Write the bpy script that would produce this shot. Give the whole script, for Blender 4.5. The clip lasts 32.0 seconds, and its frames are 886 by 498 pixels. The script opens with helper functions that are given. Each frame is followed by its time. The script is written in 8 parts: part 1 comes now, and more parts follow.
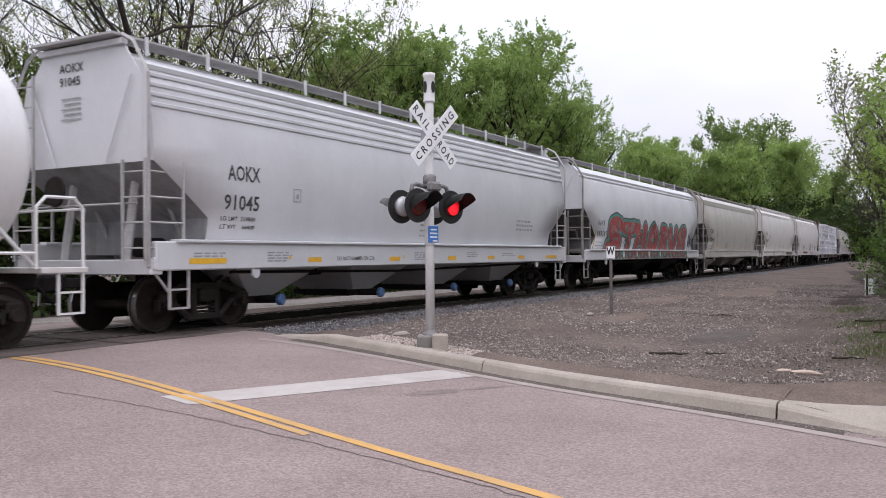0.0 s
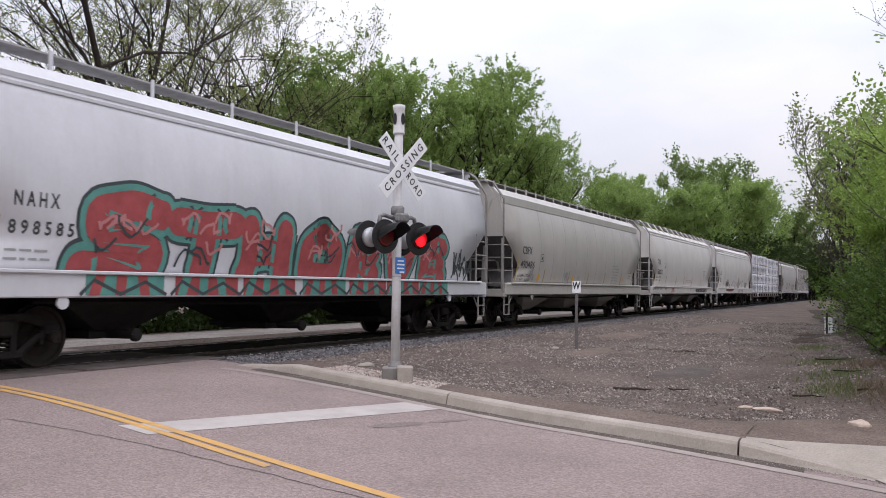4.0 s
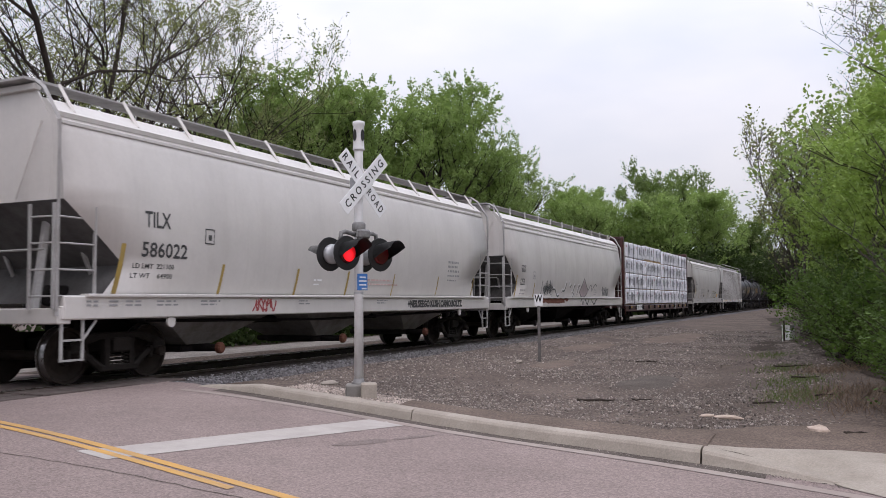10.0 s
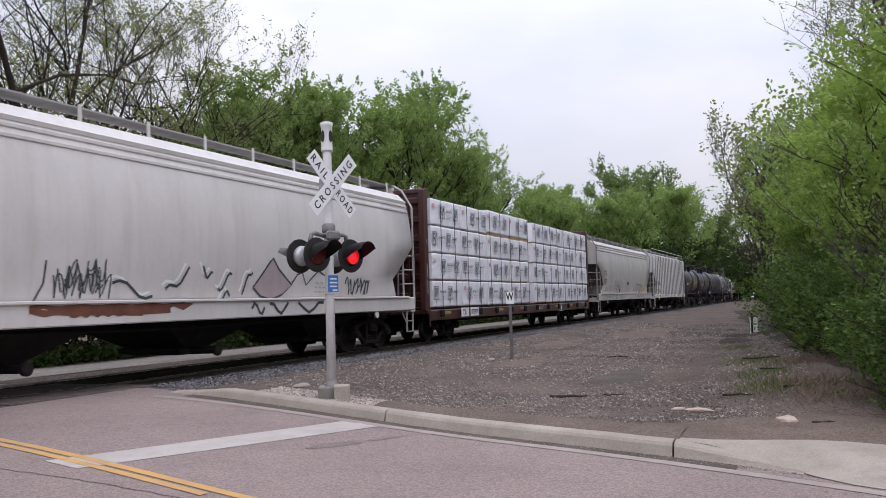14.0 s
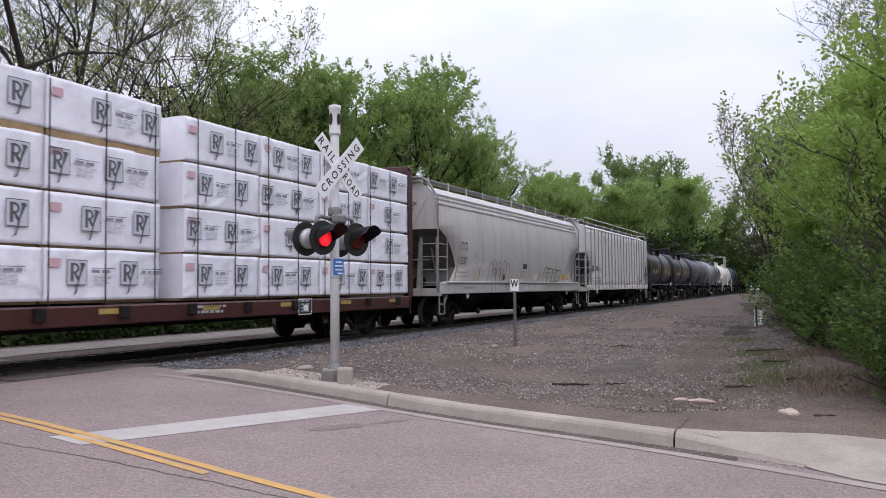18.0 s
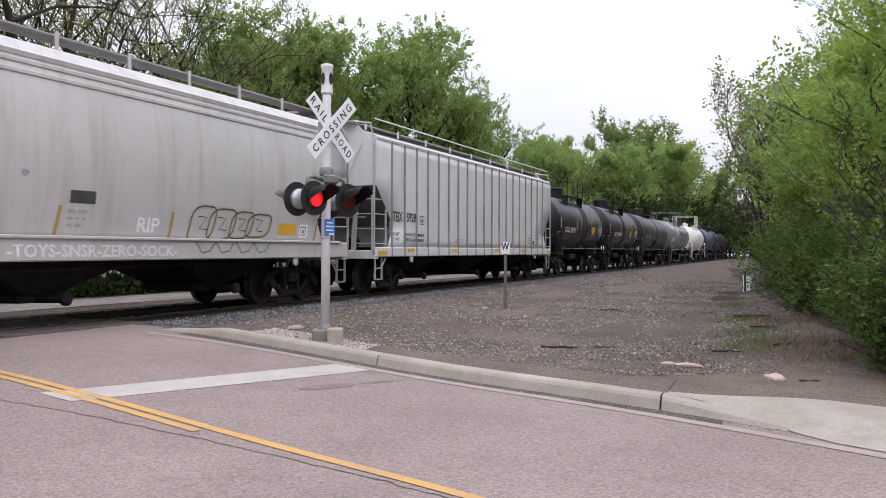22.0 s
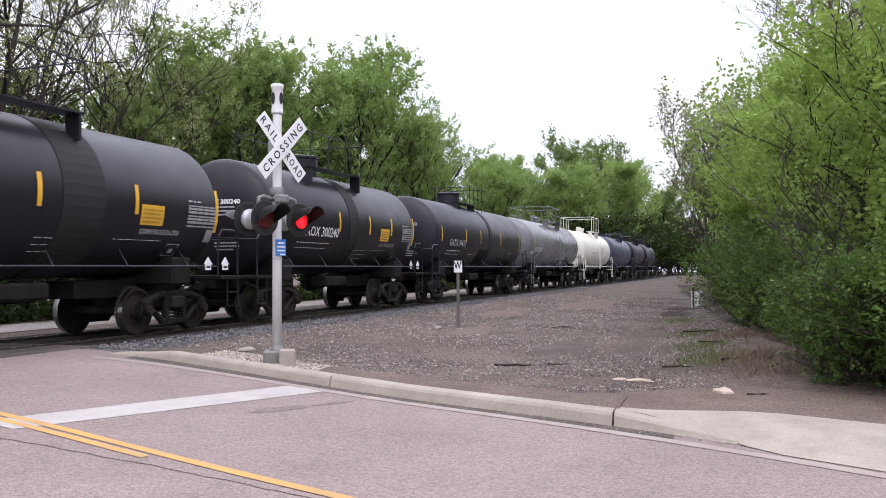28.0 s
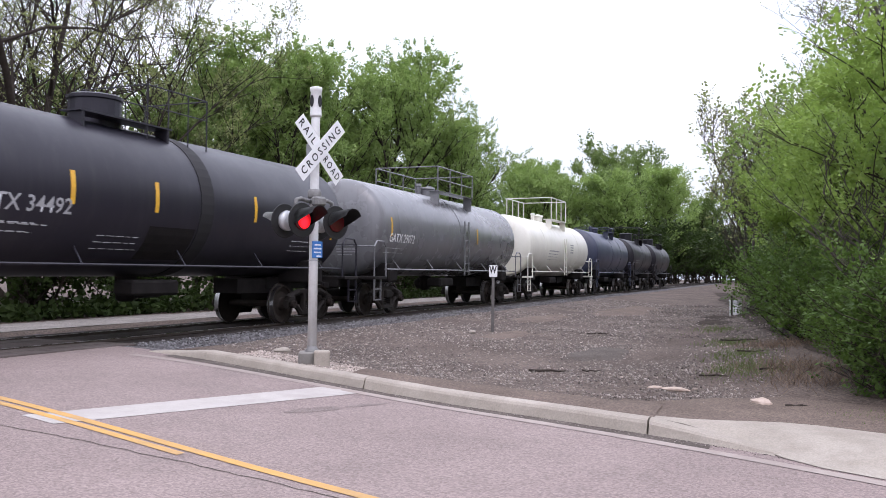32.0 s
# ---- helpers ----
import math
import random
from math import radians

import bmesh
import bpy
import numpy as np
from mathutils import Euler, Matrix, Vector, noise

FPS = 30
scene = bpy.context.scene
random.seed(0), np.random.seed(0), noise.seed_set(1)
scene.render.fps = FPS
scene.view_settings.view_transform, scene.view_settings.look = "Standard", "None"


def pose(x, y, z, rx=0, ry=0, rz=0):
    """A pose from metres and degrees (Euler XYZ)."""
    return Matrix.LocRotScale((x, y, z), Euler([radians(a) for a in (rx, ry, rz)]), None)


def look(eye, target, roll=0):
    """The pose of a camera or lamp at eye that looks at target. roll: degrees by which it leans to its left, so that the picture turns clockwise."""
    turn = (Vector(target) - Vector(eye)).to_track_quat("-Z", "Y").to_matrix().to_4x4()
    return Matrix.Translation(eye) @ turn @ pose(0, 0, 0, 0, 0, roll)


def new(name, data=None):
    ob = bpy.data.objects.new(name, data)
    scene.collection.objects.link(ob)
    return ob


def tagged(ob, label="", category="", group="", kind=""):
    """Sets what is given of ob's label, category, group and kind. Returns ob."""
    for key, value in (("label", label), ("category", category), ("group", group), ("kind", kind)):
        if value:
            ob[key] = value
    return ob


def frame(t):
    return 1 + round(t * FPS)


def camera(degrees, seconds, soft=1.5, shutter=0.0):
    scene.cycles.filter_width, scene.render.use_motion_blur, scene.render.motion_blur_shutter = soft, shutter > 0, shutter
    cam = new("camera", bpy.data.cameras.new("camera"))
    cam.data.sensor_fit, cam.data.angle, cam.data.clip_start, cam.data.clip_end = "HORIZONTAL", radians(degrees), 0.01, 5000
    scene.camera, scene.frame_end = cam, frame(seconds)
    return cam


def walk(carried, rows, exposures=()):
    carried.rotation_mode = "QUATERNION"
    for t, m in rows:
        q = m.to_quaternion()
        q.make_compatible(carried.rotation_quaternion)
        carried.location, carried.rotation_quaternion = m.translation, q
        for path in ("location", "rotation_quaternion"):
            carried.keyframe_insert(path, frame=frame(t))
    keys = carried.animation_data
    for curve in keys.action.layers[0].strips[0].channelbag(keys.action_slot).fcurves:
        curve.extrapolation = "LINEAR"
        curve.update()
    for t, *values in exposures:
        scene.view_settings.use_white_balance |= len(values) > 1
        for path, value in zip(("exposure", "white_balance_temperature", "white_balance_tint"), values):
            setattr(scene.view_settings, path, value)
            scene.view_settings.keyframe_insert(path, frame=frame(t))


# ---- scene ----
V = 5.62                      # speed of the train, m/s
CLIP = 32.0
EYE = (0.0, 0.0, 1.55)

cam = camera(53.96, CLIP, soft=0.85, shutter=0.2)
# seconds, then the turn of the camera about x, y and z in degrees
PATH = [
    (0.0, 90.80, 0.28, 0.00), (0.5, 92.43, 0.05, -0.60), (1.0, 93.83, -0.12, -1.59), (1.5, 94.72, -0.15, -3.28),
    (2.0, 94.58, -0.41, -4.57), (2.5, 93.98, -0.57, -4.68), (3.0, 93.14, -0.71, -3.88), (3.5, 92.90, -1.13, -2.60),
    (5.5, 93.73, -0.04, -1.71), (6.0, 94.61, -0.27, -3.72), (6.5, 94.23, -0.22, -5.14), (7.0, 94.10, -0.80, -5.16),
    (7.5, 93.88, -0.39, -4.73), (8.0, 93.69, -0.31, -4.55), (8.5, 93.55, -0.73, -4.80), (9.0, 93.30, 0.02, -4.83),
    (9.5, 93.47, 0.39, -4.79), (10.0, 93.91, 0.43, -4.65), (10.5, 93.89, 0.63, -4.45), (11.0, 94.07, 0.40, -4.81),
    (11.5, 94.14, 0.57, -5.53), (12.0, 94.26, 0.42, -6.17), (12.5, 94.31, 0.78, -6.39), (13.0, 94.27, 0.51, -6.63),
    (13.5, 94.07, 0.42, -6.87), (14.0, 93.85, 1.65, -6.51), (14.5, 93.93, 1.18, -6.30), (16.5, 93.75, 1.10, -5.51),
    (17.0, 93.57, 0.71, -5.51), (17.5, 93.17, 0.27, -5.84), (18.0, 92.91, 0.40, -6.21), (18.5, 92.68, -0.08, -6.63),
    (19.0, 92.48, -0.31, -6.97), (19.5, 92.39, -1.19, -7.10), (20.0, 92.16, -1.21, -7.09), (20.5, 91.76, -0.54, -7.01),
    (21.0, 91.56, -0.75, -6.99), (21.5, 91.13, -0.78, -7.00), (22.0, 90.41, -0.34, -6.81), (22.5, 90.54, -0.67, -6.91),
    (23.0, 91.09, -0.73, -7.36), (23.5, 91.68, -0.79, -8.10), (24.0, 91.72, -0.82, -8.88), (24.5, 91.55, -0.69, -9.16),
    (26.5, 91.16, -0.68, -9.49), (27.0, 91.32, -0.73, -9.77), (27.5, 91.38, 0.05, -9.97), (28.0, 91.67, 0.26, -9.93),
    (28.5, 92.08, -0.53, -9.67), (29.0, 92.32, -0.40, -9.00), (29.5, 92.56, -0.11, -8.54), (30.0, 92.81, -0.38, -8.42),
    (30.5, 92.68, -0.00, -7.79), (31.0, 92.54, -0.21, -7.51), (31.5, 92.24, -0.44, -7.45), (32.0, 91.92, -0.64, -7.62),
]
# stops and white balance of the clip's own camera
EXPOSE = -0.12
EXPOSURES = [(0.0, -0.15, 6550, 23), (1.0, -0.3, 6450, 23), (2.0, -0.4, 6400, 23), (3.0, -0.24, 6500, 23), (6.0, -0.36, 6600, 23), (9.0, -0.38, 6600, 23), (13.0, -0.38, 6500, 23), (17.0, -0.38, 6300, 24), (19.0, -0.22, 6400, 24), (21.0, -0.12, 6500, 23), (22.0, -0.08, 6550, 22), (24.0, -0.04, 6700, 22), (26.5, 0.18, 6500, 24), (29.0, 0.17, 6400, 25), (32.0, 0.14, 6300, 25)]
walk(cam, [(t, pose(*EYE, rx, ry, rz)) for t, rx, ry, rz in PATH], [(t, k + EXPOSE, kelvin, tint) for t, k, kelvin, tint in EXPOSURES])

# ---- light: bright overcast day ----
world = bpy.data.worlds.new("overcast_sky")
scene.world = world
world.use_nodes = True
wn, wl = world.node_tree.nodes, world.node_tree.links
bg = wn["Background"]
sky = wn.new("ShaderNodeTexSky")
sky.sky_type = "NISHITA"
sky.sun_disc = False
sky.sun_elevation = radians(52)
sky.sun_rotation = radians(200)
sky.air_density, sky.dust_density, sky.ozone_density = 1.0, 4.0, 1.5
coord = wn.new("ShaderNodeTexCoord")
stretch = wn.new("ShaderNodeMapping")
stretch.inputs["Scale"].default_value = (1.0, 1.0, 2.6)
cloud = wn.new("ShaderNodeTexNoise")
cloud.inputs["Scale"].default_value = 1.9
cloud.inputs["Detail"].default_value = 5
cloud.inputs["Roughness"].default_value = 0.5
tone = wn.new("ShaderNodeValToRGB")
tone.color_ramp.elements[0].position, tone.color_ramp.elements[0].color = 0.33, (8.5, 9.9, 11.2, 1)
tone.color_ramp.elements[1].position, tone.color_ramp.elements[1].color = 0.62, (11.5, 12.4, 12.8, 1)
blend = wn.new("ShaderNodeMixRGB")
blend.inputs["Fac"].default_value = 0.9
wl.new(coord.outputs["Generated"], stretch.inputs["Vector"])
wl.new(stretch.outputs["Vector"], cloud.inputs["Vector"])
wl.new(cloud.outputs["Fac"], tone.inputs["Fac"])
wl.new(sky.outputs["Color"], blend.inputs["Color1"])
wl.new(tone.outputs["Color"], blend.inputs["Color2"])
# an overcast sky is brightest overhead
axes = wn.new("ShaderNodeSeparateXYZ")
rise = wn.new("ShaderNodeMapRange")
rise.inputs["From Min"].default_value, rise.inputs["From Max"].default_value = 0.05, 0.8
rise.inputs["To Min"].default_value, rise.inputs["To Max"].default_value = 0.82, 2.3
lift = wn.new("ShaderNodeVectorMath")
lift.operation = "SCALE"
wl.new(coord.outputs["Generated"], axes.inputs["Vector"])
wl.new(axes.outputs["Z"], rise.inputs["Value"])
wl.new(blend.outputs["Color"], lift.inputs[0])
wl.new(rise.outputs["Result"], lift.inputs["Scale"])
wl.new(lift.outputs["Vector"], bg.inputs["Color"])
bg.inputs["Strength"].default_value = 0.1
sun_data = bpy.data.lights.new("sun", "SUN")
sun_data.energy, sun_data.angle, sun_data.color = 0.7, radians(30), (1.0, 0.97, 0.93)
sun = new("sun", sun_data)
sun.matrix_world = look((0, 0, 60), Vector((0, 0, 60)) - Vector((0.05, -0.6, 0.79)))

# ---- plan: the track's own axes. s runs along the rails, w across them (away from the eye), z up ----
TURN = 29.26
DIST = 12.06
u2 = Vector((math.sin(radians(TURN)), math.cos(radians(TURN))))
n2 = Vector((math.cos(radians(TURN)), -math.sin(radians(TURN))))
TRACK = pose(-DIST * n2.x, -DIST * n2.y, 0, 0, 0, 90 - TURN)
GRADE = 0.0068
RAIL_Z = 0.315


def smooth(k):
    k = min(1.0, max(0.0, k))
    return k * k * (3 - 2 * k)


def lie(s, w):
    """Height of the road's crown and of the plain ground."""
    return 0.28 * smooth((9 - abs(w)) / 7.5) + GRADE * max(-40.0, min(s, 300.0))


def line_at(a, b, c, w):
    """s of a gently bent line across the plan; straight on past its ends."""
    k = min(-1.0, max(-13.0, w))
    return a * k * k + b * k + c + (2 * a * k + b) * (w - k)


def edge_line(w):
    return line_at(-0.0229, -0.0204, 10.79, w)


def centre_line(w):
    return line_at(-0.0178, 0.0403, 7.35, w)


def kerb_line(w):
    return line_at(-0.0167, 0.0857, 11.47, w)


def place(s, w, z):
    """World place of a point of the plan."""
    return TRACK @ Vector((s, w, z))


def onto(s, w, dz=0.0, turn=0.0):
    """Pose of a thing that stands on the ground at s, w."""
    return TRACK @ pose(s, w, lie(s, w) + dz, 0, 0, turn)


# ---- mesh tools ----
def mesh_of(name, verts, faces, smooth_it=False):
    me = bpy.data.meshes.new(name)
    me.from_pydata([tuple(v) for v in verts], [], [tuple(f) for f in faces])
    me.validate()
    me.update()
    if smooth_it:
        me.polygons.foreach_set("use_smooth", [True] * len(me.polygons))
    return me


def mesh_from(name, bm, smooth_it=False):
    bmesh.ops.recalc_face_normals(bm, faces=bm.faces)
    me = bpy.data.meshes.new(name)
    bm.to_mesh(me)
    bm.free()
    if smooth_it:
        me.polygons.foreach_set("use_smooth", [True] * len(me.polygons))
    return me


def part(name, shape, material, parent=None, label="", m=None, smooth_it=False):
    """One mesh object from a bmesh or a mesh, under its thing or part."""
    me = shape if isinstance(shape, bpy.types.Mesh) else mesh_from(name, shape, smooth_it)
    if not me.materials:
        me.materials.append(material)
    ob = new(name, me)
    ob.parent = parent
    if m is not None:
        ob.matrix_basis = m
    return tagged(ob, label) if label else ob


def thing(name, label, category, group="", kind="", m=None):
    ob = new(name)
    ob.empty_display_size = 0.3
    if m is not None:
        ob.matrix_basis = m
    return tagged(ob, label, category, group, kind)


def bm_box(bm, x0, x1, y0, y1, z0, z1, bevel=0.0, m=None):
    made = bmesh.ops.create_cube(bm, size=1.0)["verts"]
    for v in made:
        v.co = Vector(((x0 + x1) / 2 + v.co.x * (x1 - x0), (y0 + y1) / 2 + v.co.y * (y1 - y0), (z0 + z1) / 2 + v.co.z * (z1 - z0)))
    if bevel:
        edges = {e for v in made for e in v.link_edges}
        got = bmesh.ops.bevel(bm, geom=list(edges), offset=bevel, segments=1, affect="EDGES")
        made = list({v for f in got["faces"] for v in f.verts} | {v for v in made if v.is_valid})
    if m is not None:
        for v in made:
            v.co = m @ v.co
    return made


def box(x0, x1, y0, y1, z0, z1, bevel=0.0, m=None):
    bm = bmesh.new()
    bm_box(bm, x0, x1, y0, y1, z0, z1, bevel, m)
    return bm


def bm_tube(bm, points, radius, sides=6, caps=True):
    """A round bar along a line of points."""
    pts = [Vector(p) for p in points]
    rings = []
    for i, p in enumerate(pts):
        a = pts[max(0, i - 1)]
        b = pts[min(len(pts) - 1, i + 1)]
        d = (b - a).normalized()
        side = d.cross(Vector((0, 0, 1)))
        if side.length < 0.05:
            side = d.cross(Vector((0, 1, 0)))
        side.normalize()
        up = side.cross(d)
        r = radius[i] if isinstance(radius, (list, tuple)) else radius
        rings.append([bm.verts.new(p + side * (r * math.cos(2 * math.pi * k / sides)) + up * (r * math.sin(2 * math.pi * k / sides))) for k in range(sides)])
    for a, b in zip(rings, rings[1:]):
        for k in range(sides):
            bm.faces.new((a[k], a[(k + 1) % sides], b[(k + 1) % sides], b[k]))
    if caps:
        bm.faces.new(rings[0][::-1])
        bm.faces.new(rings[-1])


def tube(points, radius, sides=6):
    bm = bmesh.new()
    bm_tube(bm, points, radius, sides)
    return bm


def bm_lathe(bm, profile, sides=24, m=None, axis="X"):
    """A body of revolution from (along, radius) pairs."""
    rings = []
    for a, r in profile:
        ring = []
        for k in range(sides):
            c, s = r * math.cos(2 * math.pi * k / sides), r * math.sin(2 * math.pi * k / sides)
            p = Vector((a, c, s)) if axis == "X" else (Vector((c, a, s)) if axis == "Y" else Vector((c, s, a)))
            ring.append(bm.verts.new(m @ p if m is not None else p))
        rings.append(ring)
    for a, b in zip(rings, rings[1:]):
        for k in range(sides):
            bm.faces.new((a[k], a[(k + 1) % sides], b[(k + 1) % sides], b[k]))
    bm.faces.new(rings[0][::-1])
    bm.faces.new(rings[-1])


def lathe(profile, sides=24, m=None, axis="X"):
    bm = bmesh.new()
    bm_lathe(bm, profile, sides, m, axis)
    return bm


def strip(line, width_a, width_b, dz, w0, w1, step=0.5):
    """A flat band that follows a line of the plan, between two offsets across it."""
    verts, faces = [], []
    count = max(2, int((w1 - w0) / step) + 1)
    for i in range(count):
        w = w0 + (w1 - w0) * i / (count - 1)
        for off in (width_a, width_b):
            s = line(w) + off
            verts.append(place(s, w, lie(s, w) + dz))
    for i in range(count - 1):
        faces.append((2 * i, 2 * i + 1, 2 * i + 3, 2 * i + 2))
    return mesh_of("band", verts, faces)


def letters(text, size, bold=0.0, spacing=1.0):
    """Lettering as a mesh in the x-z plane that reads from -y."""
    data = bpy.data.curves.new("lettering", "FONT")
    data.body, data.size, data.align_x, data.align_y, data.resolution_u, data.offset = text, size, "LEFT", "BOTTOM", 2, bold
    data.space_character = spacing
    ob = bpy.data.objects.new("lettering", data)
    me = bpy.data.meshes.new_from_object(ob)
    bpy.data.objects.remove(ob)
    bpy.data.curves.remove(data)
    for v in me.vertices:
        v.co = Vector((v.co.x, 0, v.co.y))
    return me

# ---- materials ----
def paint(name, base, other=None, rough=0.6, metal=0.0, scale=3.0, amount=0.5, bump=0.0, fine=60.0, streak=0.0, dirt=None, dirt_amount=0.0, per_island=0.0, per_object=0.0, local=True, spec=0.4, speck=0.0, speck_scale=60.0):
    """A surface with broad and fine variation of its colour, roughness and relief."""
    mat = bpy.data.materials.new(name)
    mat.use_nodes = True
    nt, ln = mat.node_tree.nodes, mat.node_tree.links
    bsdf = nt["Principled BSDF"]
    bsdf.inputs["Metallic"].default_value = metal
    bsdf.inputs["Specular IOR Level"].default_value = spec
    co = nt.new("ShaderNodeTexCoord")
    where = co.outputs["Object"]
    if not local:
        geo = nt.new("ShaderNodeNewGeometry")
        where = geo.outputs["Position"]
    broad = nt.new("ShaderNodeTexNoise")
    broad.inputs["Scale"].default_value, broad.inputs["Detail"].default_value, broad.inputs["Roughness"].default_value = scale, 4, 0.6
    grain = nt.new("ShaderNodeTexNoise")
    grain.inputs["Scale"].default_value, grain.inputs["Detail"].default_value = fine, 3
    ln.new(where, broad.inputs["Vector"])
    ln.new(where, grain.inputs["Vector"])
    add = nt.new("ShaderNodeMath")
    add.operation = "MULTIPLY_ADD"
    add.inputs[1].default_value = 0.35
    ln.new(grain.outputs["Fac"], add.inputs[0])
    ln.new(broad.outputs["Fac"], add.inputs[2])
    ramp = nt.new("ShaderNodeMapRange")
    ramp.inputs["From Min"].default_value, ramp.inputs["From Max"].default_value = 0.45, 0.9
    ln.new(add.outputs[0], ramp.inputs["Value"])
    mix = nt.new("ShaderNodeMixRGB")
    other = other or tuple(c * 0.75 for c in base)
    mix.inputs["Color1"].default_value = (*base, 1)
    mix.inputs["Color2"].default_value = tuple(b + (o - b) * amount * 2 for b, o in zip(base, other)) + (1,)
    ln.new(ramp.outputs["Result"], mix.inputs["Fac"])
    colour = mix.outputs["Color"]
    if dirt:
        tall = nt.new("ShaderNodeMapping")
        tall.inputs["Scale"].default_value = (2.2, 2.2, 0.18) if streak else (0.7, 0.7, 0.7)
        ln.new(where, tall.inputs["Vector"])
        runs = nt.new("ShaderNodeTexNoise")
        runs.inputs["Scale"].default_value, runs.inputs["Detail"].default_value, runs.inputs["Roughness"].default_value = 1.6, 5, 0.65
        ln.new(tall.outputs["Vector"], runs.inputs["Vector"])
        pick = nt.new("ShaderNodeMapRange")
        pick.inputs["From Min"].default_value, pick.inputs["From Max"].default_value, pick.inputs["To Max"].default_value = 0.48, 0.75, dirt_amount
        ln.new(runs.outputs["Fac"], pick.inputs["Value"])
        soil = nt.new("ShaderNodeMixRGB")
        soil.inputs["Color2"].default_value = (*dirt, 1)
        ln.new(pick.outputs["Result"], soil.inputs["Fac"])
        ln.new(colour, soil.inputs["Color1"])
        colour = soil.outputs["Color"]
    if per_island or per_object:
        src = nt.new("ShaderNodeNewGeometry").outputs["Random Per Island"] if per_island else nt.new("ShaderNodeObjectInfo").outputs["Random"]
        span = nt.new("ShaderNodeMapRange")
        k = per_island or per_object
        span.inputs["To Min"].default_value, span.inputs["To Max"].default_value = 1 - k, 1 + k
        ln.new(src, span.inputs["Value"])
        vary = nt.new("ShaderNodeHueSaturation")
        ln.new(span.outputs["Result"], vary.inputs["Value"])
        ln.new(colour, vary.inputs["Color"])
        colour = vary.outputs["Color"]
    if speck:
        cell = nt.new("ShaderNodeTexVoronoi")
        cell.inputs["Scale"].default_value = speck_scale
        ln.new(where, cell.inputs["Vector"])
        one = nt.new("ShaderNodeSeparateColor")
        ln.new(cell.outputs["Color"], one.inputs["Color"])
        span = nt.new("ShaderNodeMapRange")
        span.inputs["To Min"].default_value, span.inputs["To Max"].default_value = 1 - speck, 1 + speck
        ln.new(one.outputs["Red"], span.inputs["Value"])
        grainy = nt.new("ShaderNodeHueSaturation")
        ln.new(span.outputs["Result"], grainy.inputs["Value"])
        ln.new(colour, grainy.inputs["Color"])
        colour = grainy.outputs["Color"]
    ln.new(colour, bsdf.inputs["Base Color"])
    rg = nt.new("ShaderNodeMapRange")
    rg.inputs["To Min"].default_value, rg.inputs["To Max"].default_value = max(0.02, rough - 0.12), min(1, rough + 0.12)
    ln.new(broad.outputs["Fac"], rg.inputs["Value"])
    ln.new(rg.outputs["Result"], bsdf.inputs["Roughness"])
    if bump:
        bp = nt.new("ShaderNodeBump")
        bp.inputs["Strength"].default_value, bp.inputs["Distance"].default_value = min(1.0, bump), 0.01
        ln.new(grain.outputs["Fac"], bp.inputs["Height"])
        ln.new(bp.outputs["Normal"], bsdf.inputs["Normal"])
    return mat


def leafy(name, dark, light, through_colour, gloss=0.25):
    """Leaves: a little gloss, light passing through, each leaf its own tone."""
    mat = bpy.data.materials.new(name)
    mat.use_nodes = True
    nt, ln = mat.node_tree.nodes, mat.node_tree.links
    bsdf = nt["Principled BSDF"]
    bsdf.inputs["Roughness"].default_value = 0.55
    bsdf.inputs["Specular IOR Level"].default_value = gloss
    geo = nt.new("ShaderNodeNewGeometry")
    clump = nt.new("ShaderNodeTexNoise")
    clump.inputs["Scale"].default_value, clump.inputs["Detail"].default_value = 0.95, 3
    ln.new(geo.outputs["Position"], clump.inputs["Vector"])
    half = nt.new("ShaderNodeMath")
    half.operation = "MULTIPLY_ADD"
    half.inputs[1].default_value, half.inputs[2].default_value = 0.45, -0.32
    ln.new(geo.outputs["Random Per Island"], half.inputs[0])
    total = nt.new("ShaderNodeMath")
    total.operation = "MULTIPLY_ADD"
    total.inputs[1].default_value = 1.4
    total.use_clamp = True
    ln.new(clump.outputs["Fac"], total.inputs[0])
    ln.new(half.outputs[0], total.inputs[2])
    mix = nt.new("ShaderNodeMixRGB")
    mix.inputs["Color1"].default_value, mix.inputs["Color2"].default_value = (*dark, 1), (*light, 1)
    ln.new(total.outputs[0], mix.inputs["Fac"])
    ln.new(mix.outputs["Color"], bsdf.inputs["Base Color"])
    trans = nt.new("ShaderNodeBsdfTranslucent")
    trans.inputs["Color"].default_value = (*through_colour, 1)
    both = nt.new("ShaderNodeMixShader")
    both.inputs["Fac"].default_value = 0.36
    ln.new(bsdf.outputs[0], both.inputs[1])
    ln.new(trans.outputs[0], both.inputs[2])
    ln.new(both.outputs[0], nt["Material Output"].inputs["Surface"])
    return mat


